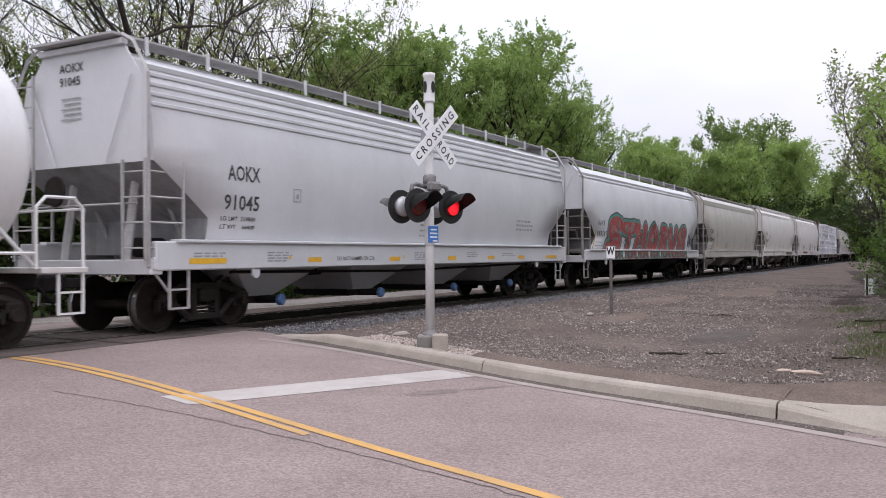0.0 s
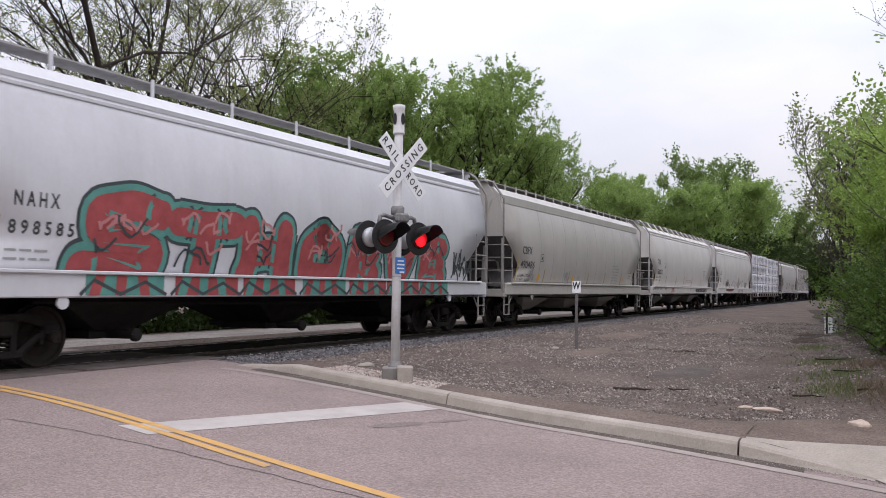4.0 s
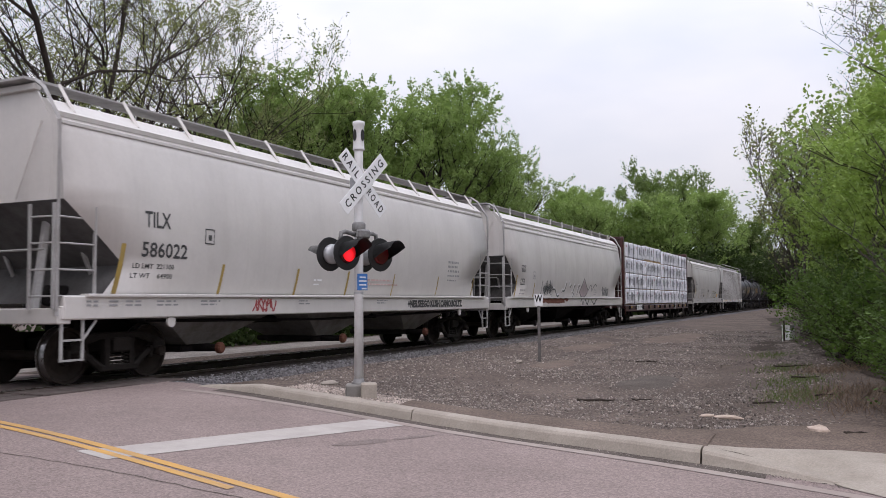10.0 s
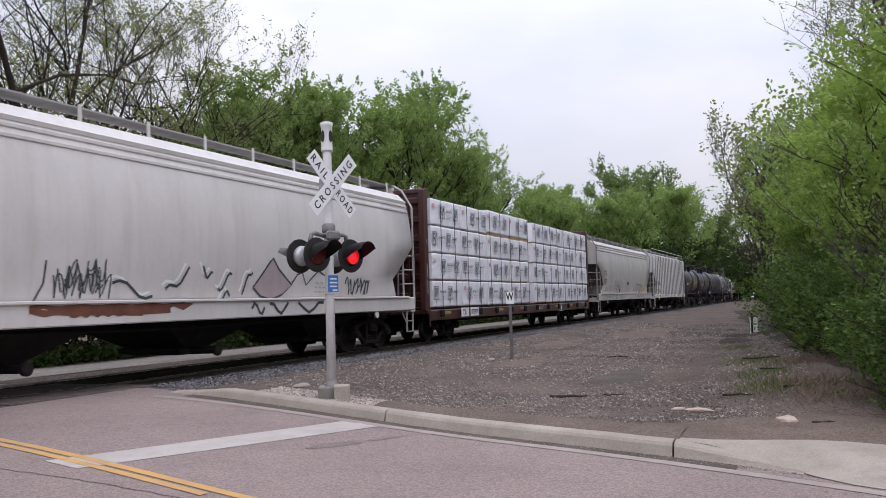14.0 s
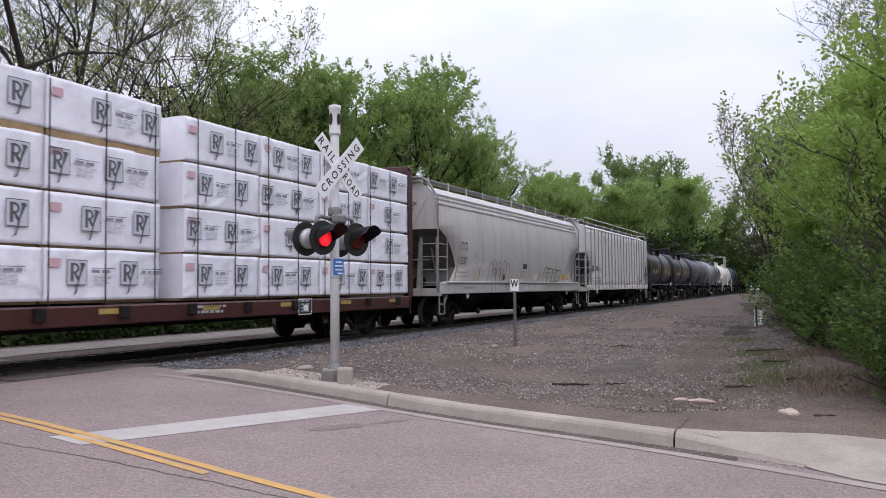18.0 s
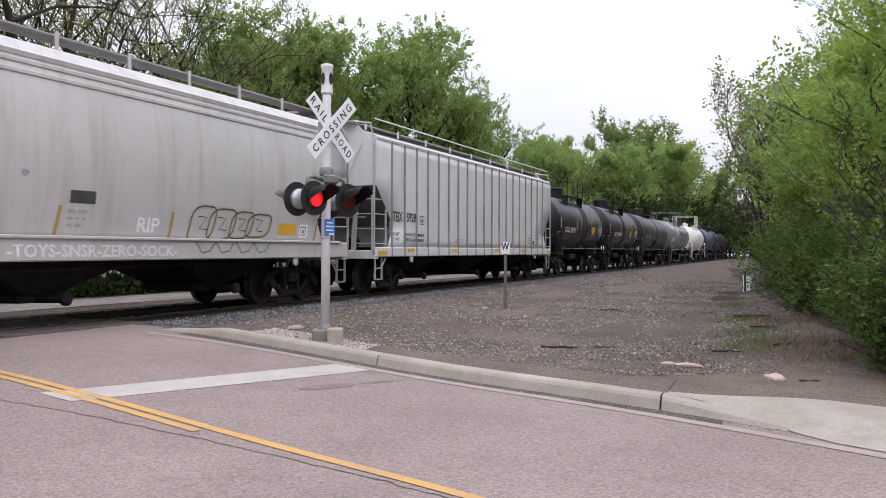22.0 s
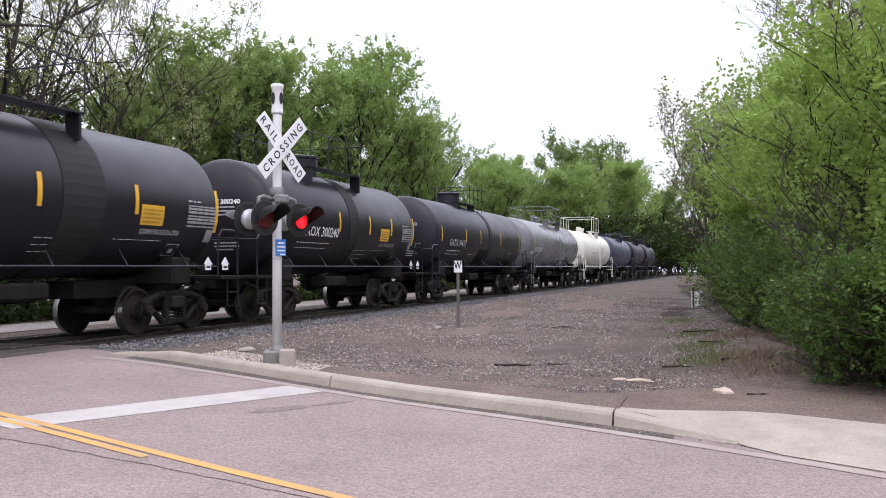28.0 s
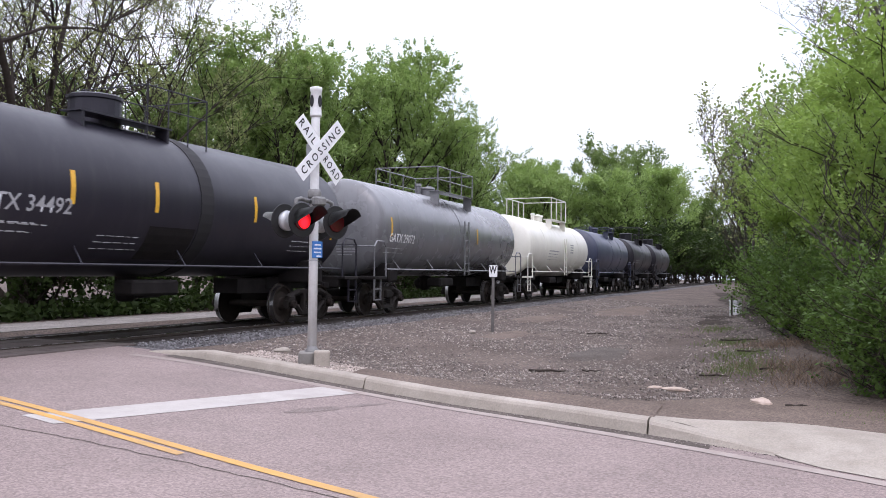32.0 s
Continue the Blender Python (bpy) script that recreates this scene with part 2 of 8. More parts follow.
def glowing(name, colour, strength):
    """A lamp's lit disc, hottest just below its middle; the hood's shade is in its glow."""
    mat = bpy.data.materials.new(name)
    mat.use_nodes = True
    nt, ln = mat.node_tree.nodes, mat.node_tree.links
    b = nt["Principled BSDF"]
    b.inputs["Base Color"].default_value = (*colour, 1)
    b.inputs["Emission Color"].default_value = (*colour, 1)
    co = nt.new("ShaderNodeTexCoord")
    far = nt.new("ShaderNodeVectorMath")
    far.operation = "DISTANCE"
    far.inputs[1].default_value = (0.0, 0.0, -0.035)
    ln.new(co.outputs["Object"], far.inputs[0])
    fall = nt.new("ShaderNodeMapRange")
    fall.interpolation_type = "SMOOTHSTEP"
    fall.inputs["From Min"].default_value, fall.inputs["From Max"].default_value = 0.015, 0.12
    fall.inputs["To Min"].default_value, fall.inputs["To Max"].default_value = strength, strength * 0.13
    ln.new(far.outputs["Value"], fall.inputs["Value"])
    ln.new(fall.outputs["Result"], b.inputs["Emission Strength"])
    return mat


ASPHALT = paint("worn_asphalt", (0.27, 0.21, 0.193), (0.2, 0.155, 0.143), 0.85, scale=0.35, fine=38, bump=0.55, local=False, dirt=(0.165, 0.132, 0.12), dirt_amount=0.4, spec=0.25, speck=0.27, speck_scale=62)
CONCRETE = paint("weathered_concrete", (0.385, 0.34, 0.29), (0.28, 0.243, 0.203), 0.85, scale=1.7, fine=45, bump=0.35, local=False, dirt=(0.17, 0.145, 0.12), dirt_amount=0.5, spec=0.25, speck=0.09, speck_scale=80)
YELLOW = paint("yellow_road_paint", (0.57, 0.31, 0.08), (0.43, 0.26, 0.1), 0.7, scale=2.5, fine=50, bump=0.3, local=False, dirt=(0.3, 0.22, 0.15), dirt_amount=0.75, spec=0.3)
WHITE_LINE = paint("white_road_paint", (0.44, 0.405, 0.375), (0.35, 0.315, 0.29), 0.7, scale=3, fine=50, bump=0.3, local=False, dirt=(0.34, 0.3, 0.29), dirt_amount=0.5, spec=0.3)
WORN_LINE = paint("worn_edge_line", (0.35, 0.295, 0.263), (0.27, 0.222, 0.2), 0.8, scale=2.5, fine=50, bump=0.3, local=False, dirt=(0.25, 0.205, 0.185), dirt_amount=0.95, spec=0.25)
GUTTER = paint("gutter_grime", (0.12, 0.1, 0.087), (0.068, 0.056, 0.048), 0.95, scale=2.2, fine=40, bump=0.6, local=False, spec=0.15, speck=0.35, speck_scale=70)
DIRT = paint("bare_brown_dirt", (0.165, 0.125, 0.103), (0.11, 0.084, 0.069), 0.95, scale=1.1, fine=30, bump=0.9, local=False, spec=0.12, speck=0.3, speck_scale=60)
STAIN = paint("dark_road_stain", (0.15, 0.118, 0.108), (0.2, 0.158, 0.144), 0.8, scale=3.0, fine=40, bump=0.5, local=False, spec=0.25, speck=0.3, speck_scale=75)
GRAVEL = paint("gravel_ground", (0.142, 0.109, 0.091), (0.07, 0.053, 0.044), 0.95, scale=0.55, fine=26, bump=1.0, local=False, dirt=(0.085, 0.066, 0.056), dirt_amount=0.9, spec=0.15, speck=0.4, speck_scale=34)
BALLAST = paint("ballast_stone", (0.15, 0.14, 0.142), (0.07, 0.064, 0.064), 0.95, scale=1.2, fine=22, bump=1.0, local=False, dirt=(0.085, 0.07, 0.064), dirt_amount=0.5, spec=0.15, speck=0.6, speck_scale=20)
STONE = paint("loose_ballast_stone", (0.2, 0.193, 0.197), (0.09, 0.085, 0.086), 0.9, scale=6, per_island=0.5, local=False, spec=0.2)
CHIP = paint("crushed_limestone_chip", (0.33, 0.29, 0.262), (0.11, 0.09, 0.08), 0.9, scale=5, per_island=0.62, local=False, spec=0.2)
DUST = paint("pale_gravel", (0.27, 0.243, 0.222), (0.17, 0.15, 0.136), 0.95, scale=0.8, fine=30, bump=0.9, local=False, spec=0.15, speck=0.35, speck_scale=22)
OILY = paint("oil_stained_ballast", (0.04, 0.032, 0.028), (0.02, 0.016, 0.014), 0.95, scale=2.0, fine=26, bump=1.0, local=False, spec=0.12, speck=0.5, speck_scale=24)
RAIL = paint("rail_steel", (0.09, 0.07, 0.058), (0.05, 0.038, 0.032), 0.6, metal=0.4, scale=4, fine=40, bump=0.2)
RAIL_TOP = paint("polished_rail_head", (0.42, 0.41, 0.4), (0.3, 0.29, 0.28), 0.28, metal=1.0, scale=4)
TIE = paint("creosoted_timber", (0.07, 0.052, 0.042), (0.035, 0.027, 0.023), 0.9, scale=3, fine=30, bump=0.6, per_object=0.3, spec=0.15)
CROSS_PANEL = paint("worn_crossing_timber", (0.12, 0.094, 0.085), (0.06, 0.047, 0.042), 0.9, scale=2, fine=30, bump=0.6)
BARK = paint("dark_bark", (0.06, 0.048, 0.04), (0.03, 0.024, 0.02), 0.95, scale=4, fine=18, bump=1.0, spec=0.1)
BARK_GREY = paint("grey_bark", (0.12, 0.105, 0.092), (0.06, 0.052, 0.046), 0.95, scale=4, fine=18, bump=1.0, spec=0.1)
LEAF_MAPLE = leafy("spring_maple_leaves", (0.066, 0.104, 0.032), (0.32, 0.425, 0.14), (0.3, 0.45, 0.11))
LEAF_DEEP = leafy("deep_green_leaves", (0.045, 0.072, 0.023), (0.2, 0.275, 0.09), (0.19, 0.29, 0.07))
LEAF_PALE = leafy("pale_young_leaves", (0.11, 0.125, 0.045), (0.3, 0.33, 0.14), (0.28, 0.33, 0.11))
# thicket's light above and shade at its foot are put into these two greens
LEAF_FOOT = leafy("shaded_shrub_leaves", (0.018, 0.04, 0.009), (0.12, 0.195, 0.045), (0.1, 0.18, 0.03))
LEAF_LIME = leafy("bright_sapling_leaves", (0.065, 0.11, 0.027), (0.33, 0.45, 0.115), (0.32, 0.48, 0.09))
# bush and weed leaves, darkened in colour for the shade under the trees
LEAF_SHADE = leafy("shaded_undergrowth_leaves", (0.012, 0.022, 0.007), (0.06, 0.09, 0.026), (0.04, 0.07, 0.015), 0.15)
GRASS = leafy("grass_blades", (0.055, 0.085, 0.025), (0.13, 0.17, 0.055), (0.11, 0.16, 0.04))
DRY = paint("dry_stems", (0.24, 0.17, 0.12), (0.14, 0.1, 0.07), 0.95, per_island=0.4, local=False)
GALV = paint("galvanized_steel", (0.48, 0.49, 0.5), (0.36, 0.37, 0.38), 0.5, metal=0.55, scale=5, fine=40, bump=0.1, dirt=(0.2, 0.19, 0.18), dirt_amount=0.35)
ALU = paint("weathered_aluminium_paint", (0.7, 0.7, 0.7), (0.57, 0.56, 0.55), 0.5, metal=0.0, scale=4, fine=40, bump=0.1, dirt=(0.25, 0.23, 0.2), dirt_amount=0.4, streak=1)
SIGN_WHITE = paint("white_sign_sheeting", (0.8, 0.8, 0.8), (0.72, 0.72, 0.72), 0.4, scale=3)
SIGN_BLACK = paint("black_sign_ink", (0.015, 0.015, 0.016), (0.025, 0.025, 0.025), 0.5)
SIGN_BLUE = paint("blue_sign_sheeting", (0.04, 0.17, 0.5), (0.06, 0.2, 0.5), 0.4)
MATT_BLACK = paint("matt_black_paint", (0.012, 0.012, 0.013), (0.022, 0.021, 0.02), 0.6, scale=6, fine=40)
DULL_RED = paint("unlit_red_lens", (0.12, 0.008, 0.009), (0.07, 0.006, 0.007), 0.2, scale=10, spec=0.6)
RED_GLOW = glowing("lit_red_lens", (1.0, 0.014, 0.02), 2.6)
UNDER = paint("grimy_underframe_steel", (0.022, 0.019, 0.018), (0.012, 0.01, 0.01), 0.8, scale=3, fine=30, bump=0.3, spec=0.15)
TRUCK_MAT = paint("grimy_cast_steel", (0.024, 0.02, 0.0175), (0.014, 0.0115, 0.0105), 0.75, scale=4, fine=30, bump=0.4, per_object=0.3, spec=0.15)
WHEEL_MAT = paint("brown_wheel_steel", (0.034, 0.026, 0.0215), (0.02, 0.0155, 0.013), 0.75, scale=5, fine=30, spec=0.15)
TREAD = paint("bright_wheel_tread", (0.5, 0.5, 0.5), (0.35, 0.34, 0.34), 0.3, metal=1.0, scale=6)
# slope sheets face downward; their shade is put into this dark colour
SHADE_STEEL = paint("shaded_slope_sheet_steel", (0.14, 0.135, 0.135), (0.08, 0.075, 0.072), 0.75, scale=2, fine=30, dirt=(0.05, 0.043, 0.04), dirt_amount=0.6, streak=1)
GRATE = paint("galvanized_grating", (0.42, 0.41, 0.4), (0.3, 0.29, 0.28), 0.6, metal=0.2, scale=5)
REFLECT = paint("yellow_reflective_tape", (0.75, 0.42, 0.03), (0.6, 0.33, 0.04), 0.4, scale=5)
OCHRE = paint("faded_ochre_tape", (0.42, 0.29, 0.07), (0.3, 0.21, 0.07), 0.6, scale=6)
INK = paint("black_stencil_paint", (0.03, 0.03, 0.032), (0.07, 0.07, 0.07), 0.6, scale=8)
FAINT = paint("faded_stencil_paint", (0.24, 0.235, 0.235), (0.33, 0.33, 0.33), 0.7, scale=8)
TAN_INK = paint("tan_print", (0.42, 0.24, 0.03), (0.36, 0.2, 0.04), 0.6, scale=8)
PINK_INK = paint("faded_red_stencil", (0.5, 0.3, 0.28), (0.55, 0.4, 0.37), 0.6, scale=8)
PALE_INK = paint("pale_stencil_paint", (0.42, 0.42, 0.43), (0.3, 0.3, 0.31), 0.6, scale=8)
RED_SPRAY = paint("red_spray_paint", (0.39, 0.075, 0.075), (0.28, 0.055, 0.055), 0.6, scale=4)
PINK_SPRAY = paint("pink_spray_paint", (0.5, 0.22, 0.21), (0.42, 0.16, 0.16), 0.6, scale=4)
TEAL_SPRAY = paint("teal_spray_paint", (0.1, 0.3, 0.25), (0.07, 0.22, 0.19), 0.6, scale=4)
DARK_SPRAY = paint("dark_spray_paint", (0.035, 0.05, 0.055), (0.06, 0.07, 0.07), 0.6, scale=4)
GREY_SPRAY = paint("grey_spray_paint", (0.13, 0.13, 0.135), (0.2, 0.2, 0.2), 0.6, scale=4)
CHALK = paint("white_chalk_scrawl", (0.72, 0.71, 0.7), (0.6, 0.59, 0.58), 0.8, scale=8)
OLIVE_CHALK = paint("olive_spray", (0.38, 0.36, 0.22), (0.45, 0.43, 0.33), 0.7, scale=5)
FADED_PINK = paint("faded_pink_spray", (0.42, 0.33, 0.33), (0.34, 0.29, 0.3), 0.6, scale=5)
RUST = paint("rust_patch", (0.11, 0.034, 0.02), (0.2, 0.085, 0.055), 0.85, scale=3, fine=30)
# fittings: weathering and the shade at the car ends, both in the colour
IRON_PALE = paint("weathered_shaded_pale_fittings", (0.42, 0.415, 0.41), (0.3, 0.29, 0.28), 0.65, scale=3, fine=24, dirt=(0.15, 0.12, 0.1), dirt_amount=0.5, streak=1)
IRON_GRIMY = paint("grimy_shaded_pale_fittings", (0.3, 0.285, 0.27), (0.2, 0.185, 0.17), 0.7, scale=3, fine=24, dirt=(0.1, 0.075, 0.06), dirt_amount=0.55, streak=1)
BLUE_CAP = paint("faded_blue_paint", (0.08, 0.16, 0.32), (0.05, 0.1, 0.2), 0.6)


def car_paint(name, base, dirt, amount, spec=0.5, rough=0.38):
    return paint(name, base, tuple(c * 0.86 for c in base), rough, scale=0.9, fine=14, amount=0.45, dirt=dirt, dirt_amount=amount, streak=1, bump=0.04, spec=spec)


P_PALE = car_paint("pale_grey_car_paint", (0.56, 0.56, 0.57), (0.38, 0.37, 0.365), 0.12)
P_WHITE = car_paint("chalky_white_car_paint", (0.594, 0.594, 0.61), (0.42, 0.405, 0.4), 0.25)
P_BEIGE = car_paint("beige_car_paint", (0.455, 0.43, 0.392), (0.31, 0.285, 0.25), 0.28)
P_CREAM = car_paint("off_white_car_paint", (0.62, 0.59, 0.56), (0.42, 0.39, 0.36), 0.25)
P_GREY = car_paint("light_grey_car_paint", (0.63, 0.6, 0.575), (0.37, 0.33, 0.29), 0.3)
P_STONE = car_paint("stone_grey_car_paint", (0.506, 0.484, 0.462), (0.3, 0.25, 0.2), 0.55)
P_SILVER = car_paint("silver_grey_car_paint", (0.66, 0.65, 0.64), (0.44, 0.42, 0.4), 0.3)
P_MAROON = car_paint("maroon_car_paint", (0.068, 0.02, 0.018), (0.028, 0.016, 0.014), 0.9)
P_BLACK = car_paint("black_tank_paint", (0.016, 0.0145, 0.019), (0.03, 0.027, 0.03), 0.4, 0.28)
P_CHARCOAL = car_paint("charcoal_tank_paint", (0.024, 0.022, 0.03), (0.045, 0.042, 0.046), 0.45, 0.28)
P_DIMGREY = car_paint("dim_grey_tank_paint", (0.17, 0.17, 0.178), (0.08, 0.076, 0.076), 0.6, 0.6, 0.27)
P_NAVY = car_paint("navy_tank_paint", (0.035, 0.042, 0.075), (0.07, 0.07, 0.085), 0.5)
P_IVORY = car_paint("ivory_tank_paint", (0.72, 0.7, 0.62), (0.5, 0.45, 0.36), 0.35)
P_TANKWHITE = car_paint("white_tank_paint", (0.7, 0.69, 0.68), (0.45, 0.42, 0.38), 0.3)
WRAP = paint("white_lumber_wrap", (0.86, 0.85, 0.9), (0.76, 0.75, 0.8), 0.45, scale=2.2, fine=9, bump=0.35, dirt=(0.42, 0.41, 0.45), dirt_amount=0.25)
WRAP_INK = paint("grey_wrap_print", (0.07, 0.075, 0.085), (0.12, 0.125, 0.14), 0.5)
WRAP_GREY = paint("grey_soft_print", (0.2, 0.205, 0.225), (0.28, 0.285, 0.3), 0.5)
LITTER = paint("dark_leaf_litter", (0.06, 0.045, 0.036), (0.035, 0.026, 0.021), 0.95, scale=1.4, fine=24, bump=1.0, local=False, spec=0.1, speck=0.5, speck_scale=30)
WRAP_SOFT = paint("pale_wrap_print", (0.5, 0.5, 0.54), (0.58, 0.58, 0.62), 0.5)
WRAP_PINK = paint("pink_wrap_stamp", (0.62, 0.4, 0.42), (0.55, 0.35, 0.38), 0.5)
BOARD = paint("sawn_lumber_edge", (0.4, 0.28, 0.15), (0.28, 0.19, 0.1), 0.85, scale=6)
STRAP = paint("black_strap", (0.03, 0.03, 0.033), None, 0.5)
SOOT = paint("sooty_spill_band", (0.01, 0.0095, 0.011), (0.02, 0.018, 0.019), 0.75, scale=3, fine=25)
# paler version of the slope sheets' painted-in shade
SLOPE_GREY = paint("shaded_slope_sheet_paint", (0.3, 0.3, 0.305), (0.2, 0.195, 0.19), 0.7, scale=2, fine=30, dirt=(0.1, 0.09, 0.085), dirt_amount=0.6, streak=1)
# rib colour holds both grime and the shading of each rib's far side
RIB_GRIME_SHADE = paint("grimy_shaded_rib_paint", (0.3, 0.285, 0.27), (0.2, 0.185, 0.17), 0.7, scale=2, fine=20, dirt=(0.1, 0.07, 0.05), dirt_amount=0.5, streak=1)

# ---- ground, road, kerb, track ----
def build_ground():
    ws = [-600, -250, -120, -60, -35, -22, -17, -15, -14, -13.2] + [-13 + 0.4 * i for i in range(58)] + [11, 14, 18, 24, 32, 45, 70, 110, 200, 400, 900]
    offs = [-900, -300, -120, -60, -30, -16, -11, -9.6, -9.0, -0.12, 0.06, 0.16, 0.5, 1, 1.5, 2, 2.5, 3, 3.5, 4, 4.5, 5, 5.5, 6, 7, 8, 9, 10, 12, 14, 17, 20, 25, 30, 38, 50, 70, 100, 150, 250, 400, 700, 1200]
    verts, faces = [], []
    for w in ws:
        for o in offs:
            s = kerb_line(w) + o
            z = lie(s, w)
            if -9.3 < o < 0.1:
                z -= 0.14
            elif o >= 0.1:
                fade = smooth((-2.4 - w) / 1.2)
                z += (0.12 if o > 0.12 else 0.0) * fade - 0.02
                if o > 0.6 and -30 < w < 20:
                    z += 0.05 * noise.noise((s * 0.35, w * 0.35, 0)) * min(1, o / 4)
                    if w < -9.5 and o > 2.4:
                        z += 0.25 * smooth((-w - 9.5) / 4) * smooth((o - 2.4) / 5)
            if w < -10.9 and 0.1 < o < 1.05 + 0.12 * max(0, -12.4 - w):
                z = lie(s, w) - 0.08
            if abs(w) < 2.6 and o > 0.1:
                z -= 0.25
            verts.append(place(s, w, z))
    n = len(offs)
    for i in range(len(ws) - 1):
        for j in range(n - 1):
            faces.append((i * n + j, i * n + j + 1, (i + 1) * n + j + 1, (i + 1) * n + j))
    me = mesh_of("ground", verts, faces, True)
    me.materials.append(GRAVEL)
    tagged(new("ground", me), "grey-brown gravel and dirt ground beside the rails", "ground", kind="structure")


build_ground()


def build_road():
    verts, faces = [], []
    ws = [-60, -40, -28, -20, -16] + [-14 + 0.4 * i for i in range(62)] + [12, 16, 22, 30, 45]
    cols = 14
    for w in ws:
        left = centre_line(w) - 4.3
        right = kerb_line(w) + (0.02 if w < -2.6 else 0.25)
        for j in range(cols):
            s = left + (right - left) * j / (cols - 1)
            verts.append(place(s, w, lie(s, w)))
    for i in range(len(ws) - 1):
        for j in range(cols - 1):
            faces.append((i * cols + j, i * cols + j + 1, (i + 1) * cols + j + 1, (i + 1) * cols + j))
    me = mesh_of("road", verts, faces, True)
    me.materials.append(ASPHALT)
    tagged(new("road", me), "worn pinkish-grey asphalt road rising to the crossing", "road", kind="structure")


build_road()


def marking(name, me, mat, label):
    me.materials.append(mat)
    tagged(new(name, me), label, "road marking", kind="structure")


# double yellow centre line: the near half ends where a single line goes on
marking("centre_line_a", strip(centre_line, -0.05, 0.06, 0.006, -40, -1.7), YELLOW, "solid yellow centre line painted on asphalt")
marking("centre_line_b", strip(centre_line, -0.2, -0.1, 0.006, -7.4, -1.7), YELLOW, "second yellow centre line that ends short")
marking("edge_line_near", strip(edge_line, -0.12, 0.05, 0.005, -30, -2.75), WORN_LINE, "worn white edge line beside the kerb")


def ribbon(name, inner, outer, lift, w0, w1, mat, label, category, n=40, ragged=0.0):
    """A flat band between two lines along the road, with ragged borders."""
    verts, faces = [], []
    for i in range(n + 1):
        w = w0 + (w1 - w0) * i / n
        a = inner(w) + ragged * 0.3 * noise.noise((w * 1.7, 3, 0))
        b = outer(w) + ragged * noise.noise((w * 1.3, 9, 0)) + ragged * 0.5 * noise.noise((w * 4.1, 9, 0))
        for j in range(4):
            s = a + (b - a) * j / 3
            verts.append(place(s, w, lie(s, w) + lift(s, w, j)))
    for i in range(n):
        for j in range(3):
            faces.append((i * 4 + j, i * 4 + j + 1, (i + 1) * 4 + j + 1, (i + 1) * 4 + j))
    me = mesh_of(name, verts, faces, True)
    me.materials.append(mat)
    tagged(new(name, me), label, category, kind="structure")


ribbon("gutter", lambda w: max(edge_line(w) + 0.05, kerb_line(w) - 0.24), lambda w: kerb_line(w) + 0.01, lambda s, w, j: 0.0042, -3.2, -11.4, GUTTER, "grimy gutter at the foot of the kerb", "gutter", 60, 0.06)
ribbon("dirt_strip", lambda w: kerb_line(w) + 0.24, lambda w: kerb_line(w) + 0.95 + 0.09 * (-6 - w), lambda s, w, j: 0.118 if j == 0 else (0.145 if j < 3 else 0.06), -6.6, -10.8, DIRT, "bare brown dirt strip behind the kerb", "dirt", 50, 0.16)


def crack_at(w):
    return 5.9 - 0.042 * (w + 5.5) ** 2 + 0.04 * noise.noise((w * 2.3, 1, 0)) + 0.03 * noise.noise((w * 7, 2, 0))


ribbon("road_crack", lambda w: crack_at(w) - 0.006, lambda w: crack_at(w) + 0.007 + 0.006 * noise.noise((w * 5, 0, 0)), lambda s, w, j: 0.0035, -4.2, -11.5, GUTTER, "thin dark crack in the asphalt beside the centre line", "crack", 120, 0.0)
ribbon("path_dirt", lambda w: kerb_line(w) + 0.29 + 0.85 * smooth((-10.8 - w) / 1.6) + 0.12 * max(0.0, -12.4 - w), lambda w: kerb_line(w) + 1.34 + 1.5 * smooth((-10.3 - w) / 2.2) + 0.3 * max(0.0, -10.7 - w), lambda s, w, j: 0.123 + 0.012 * (j == 1) + 0.012 * (j == 2), -10.3, -16.0, DIRT, "bare brown dirt beside the footpath", "dirt", 40, 0.2)


def ground_blob(s0, w0, rs, rw, seed, mat, label, name="dirt_patch"):
    """A low spread of another soil on the ground."""
    verts, faces = [], []
    for ring in range(5):
        for k in range(36):
            a = 2 * math.pi * k / 36
            r = (1 + 0.5 * noise.noise((1.7 * math.cos(a), 1.7 * math.sin(a), seed)) + 0.25 * noise.noise((5 * math.cos(a), 5 * math.sin(a), seed))) * ring / 4
            s, w = s0 + rs * r * math.cos(a), w0 + rw * r * math.sin(a)
            z = lie(s, w) + 0.1 * smooth((-2.4 - w) / 1.2) + 0.05 * noise.noise((s * 0.35, w * 0.35, 0)) * min(1, (s - kerb_line(w)) / 4)
            verts.append(place(s, w, z + (0.022 if ring < 4 else -0.03)))
    for ring in range(4):
        for k in range(36):
            faces.append((ring * 36 + k, ring * 36 + (k + 1) % 36, ring * 36 + 36 + (k + 1) % 36, ring * 36 + 36 + k))
    me = mesh_of(name, verts, faces, True)
    me.materials.append(mat)
    tagged(new(name, me), label, "dirt", kind="structure")


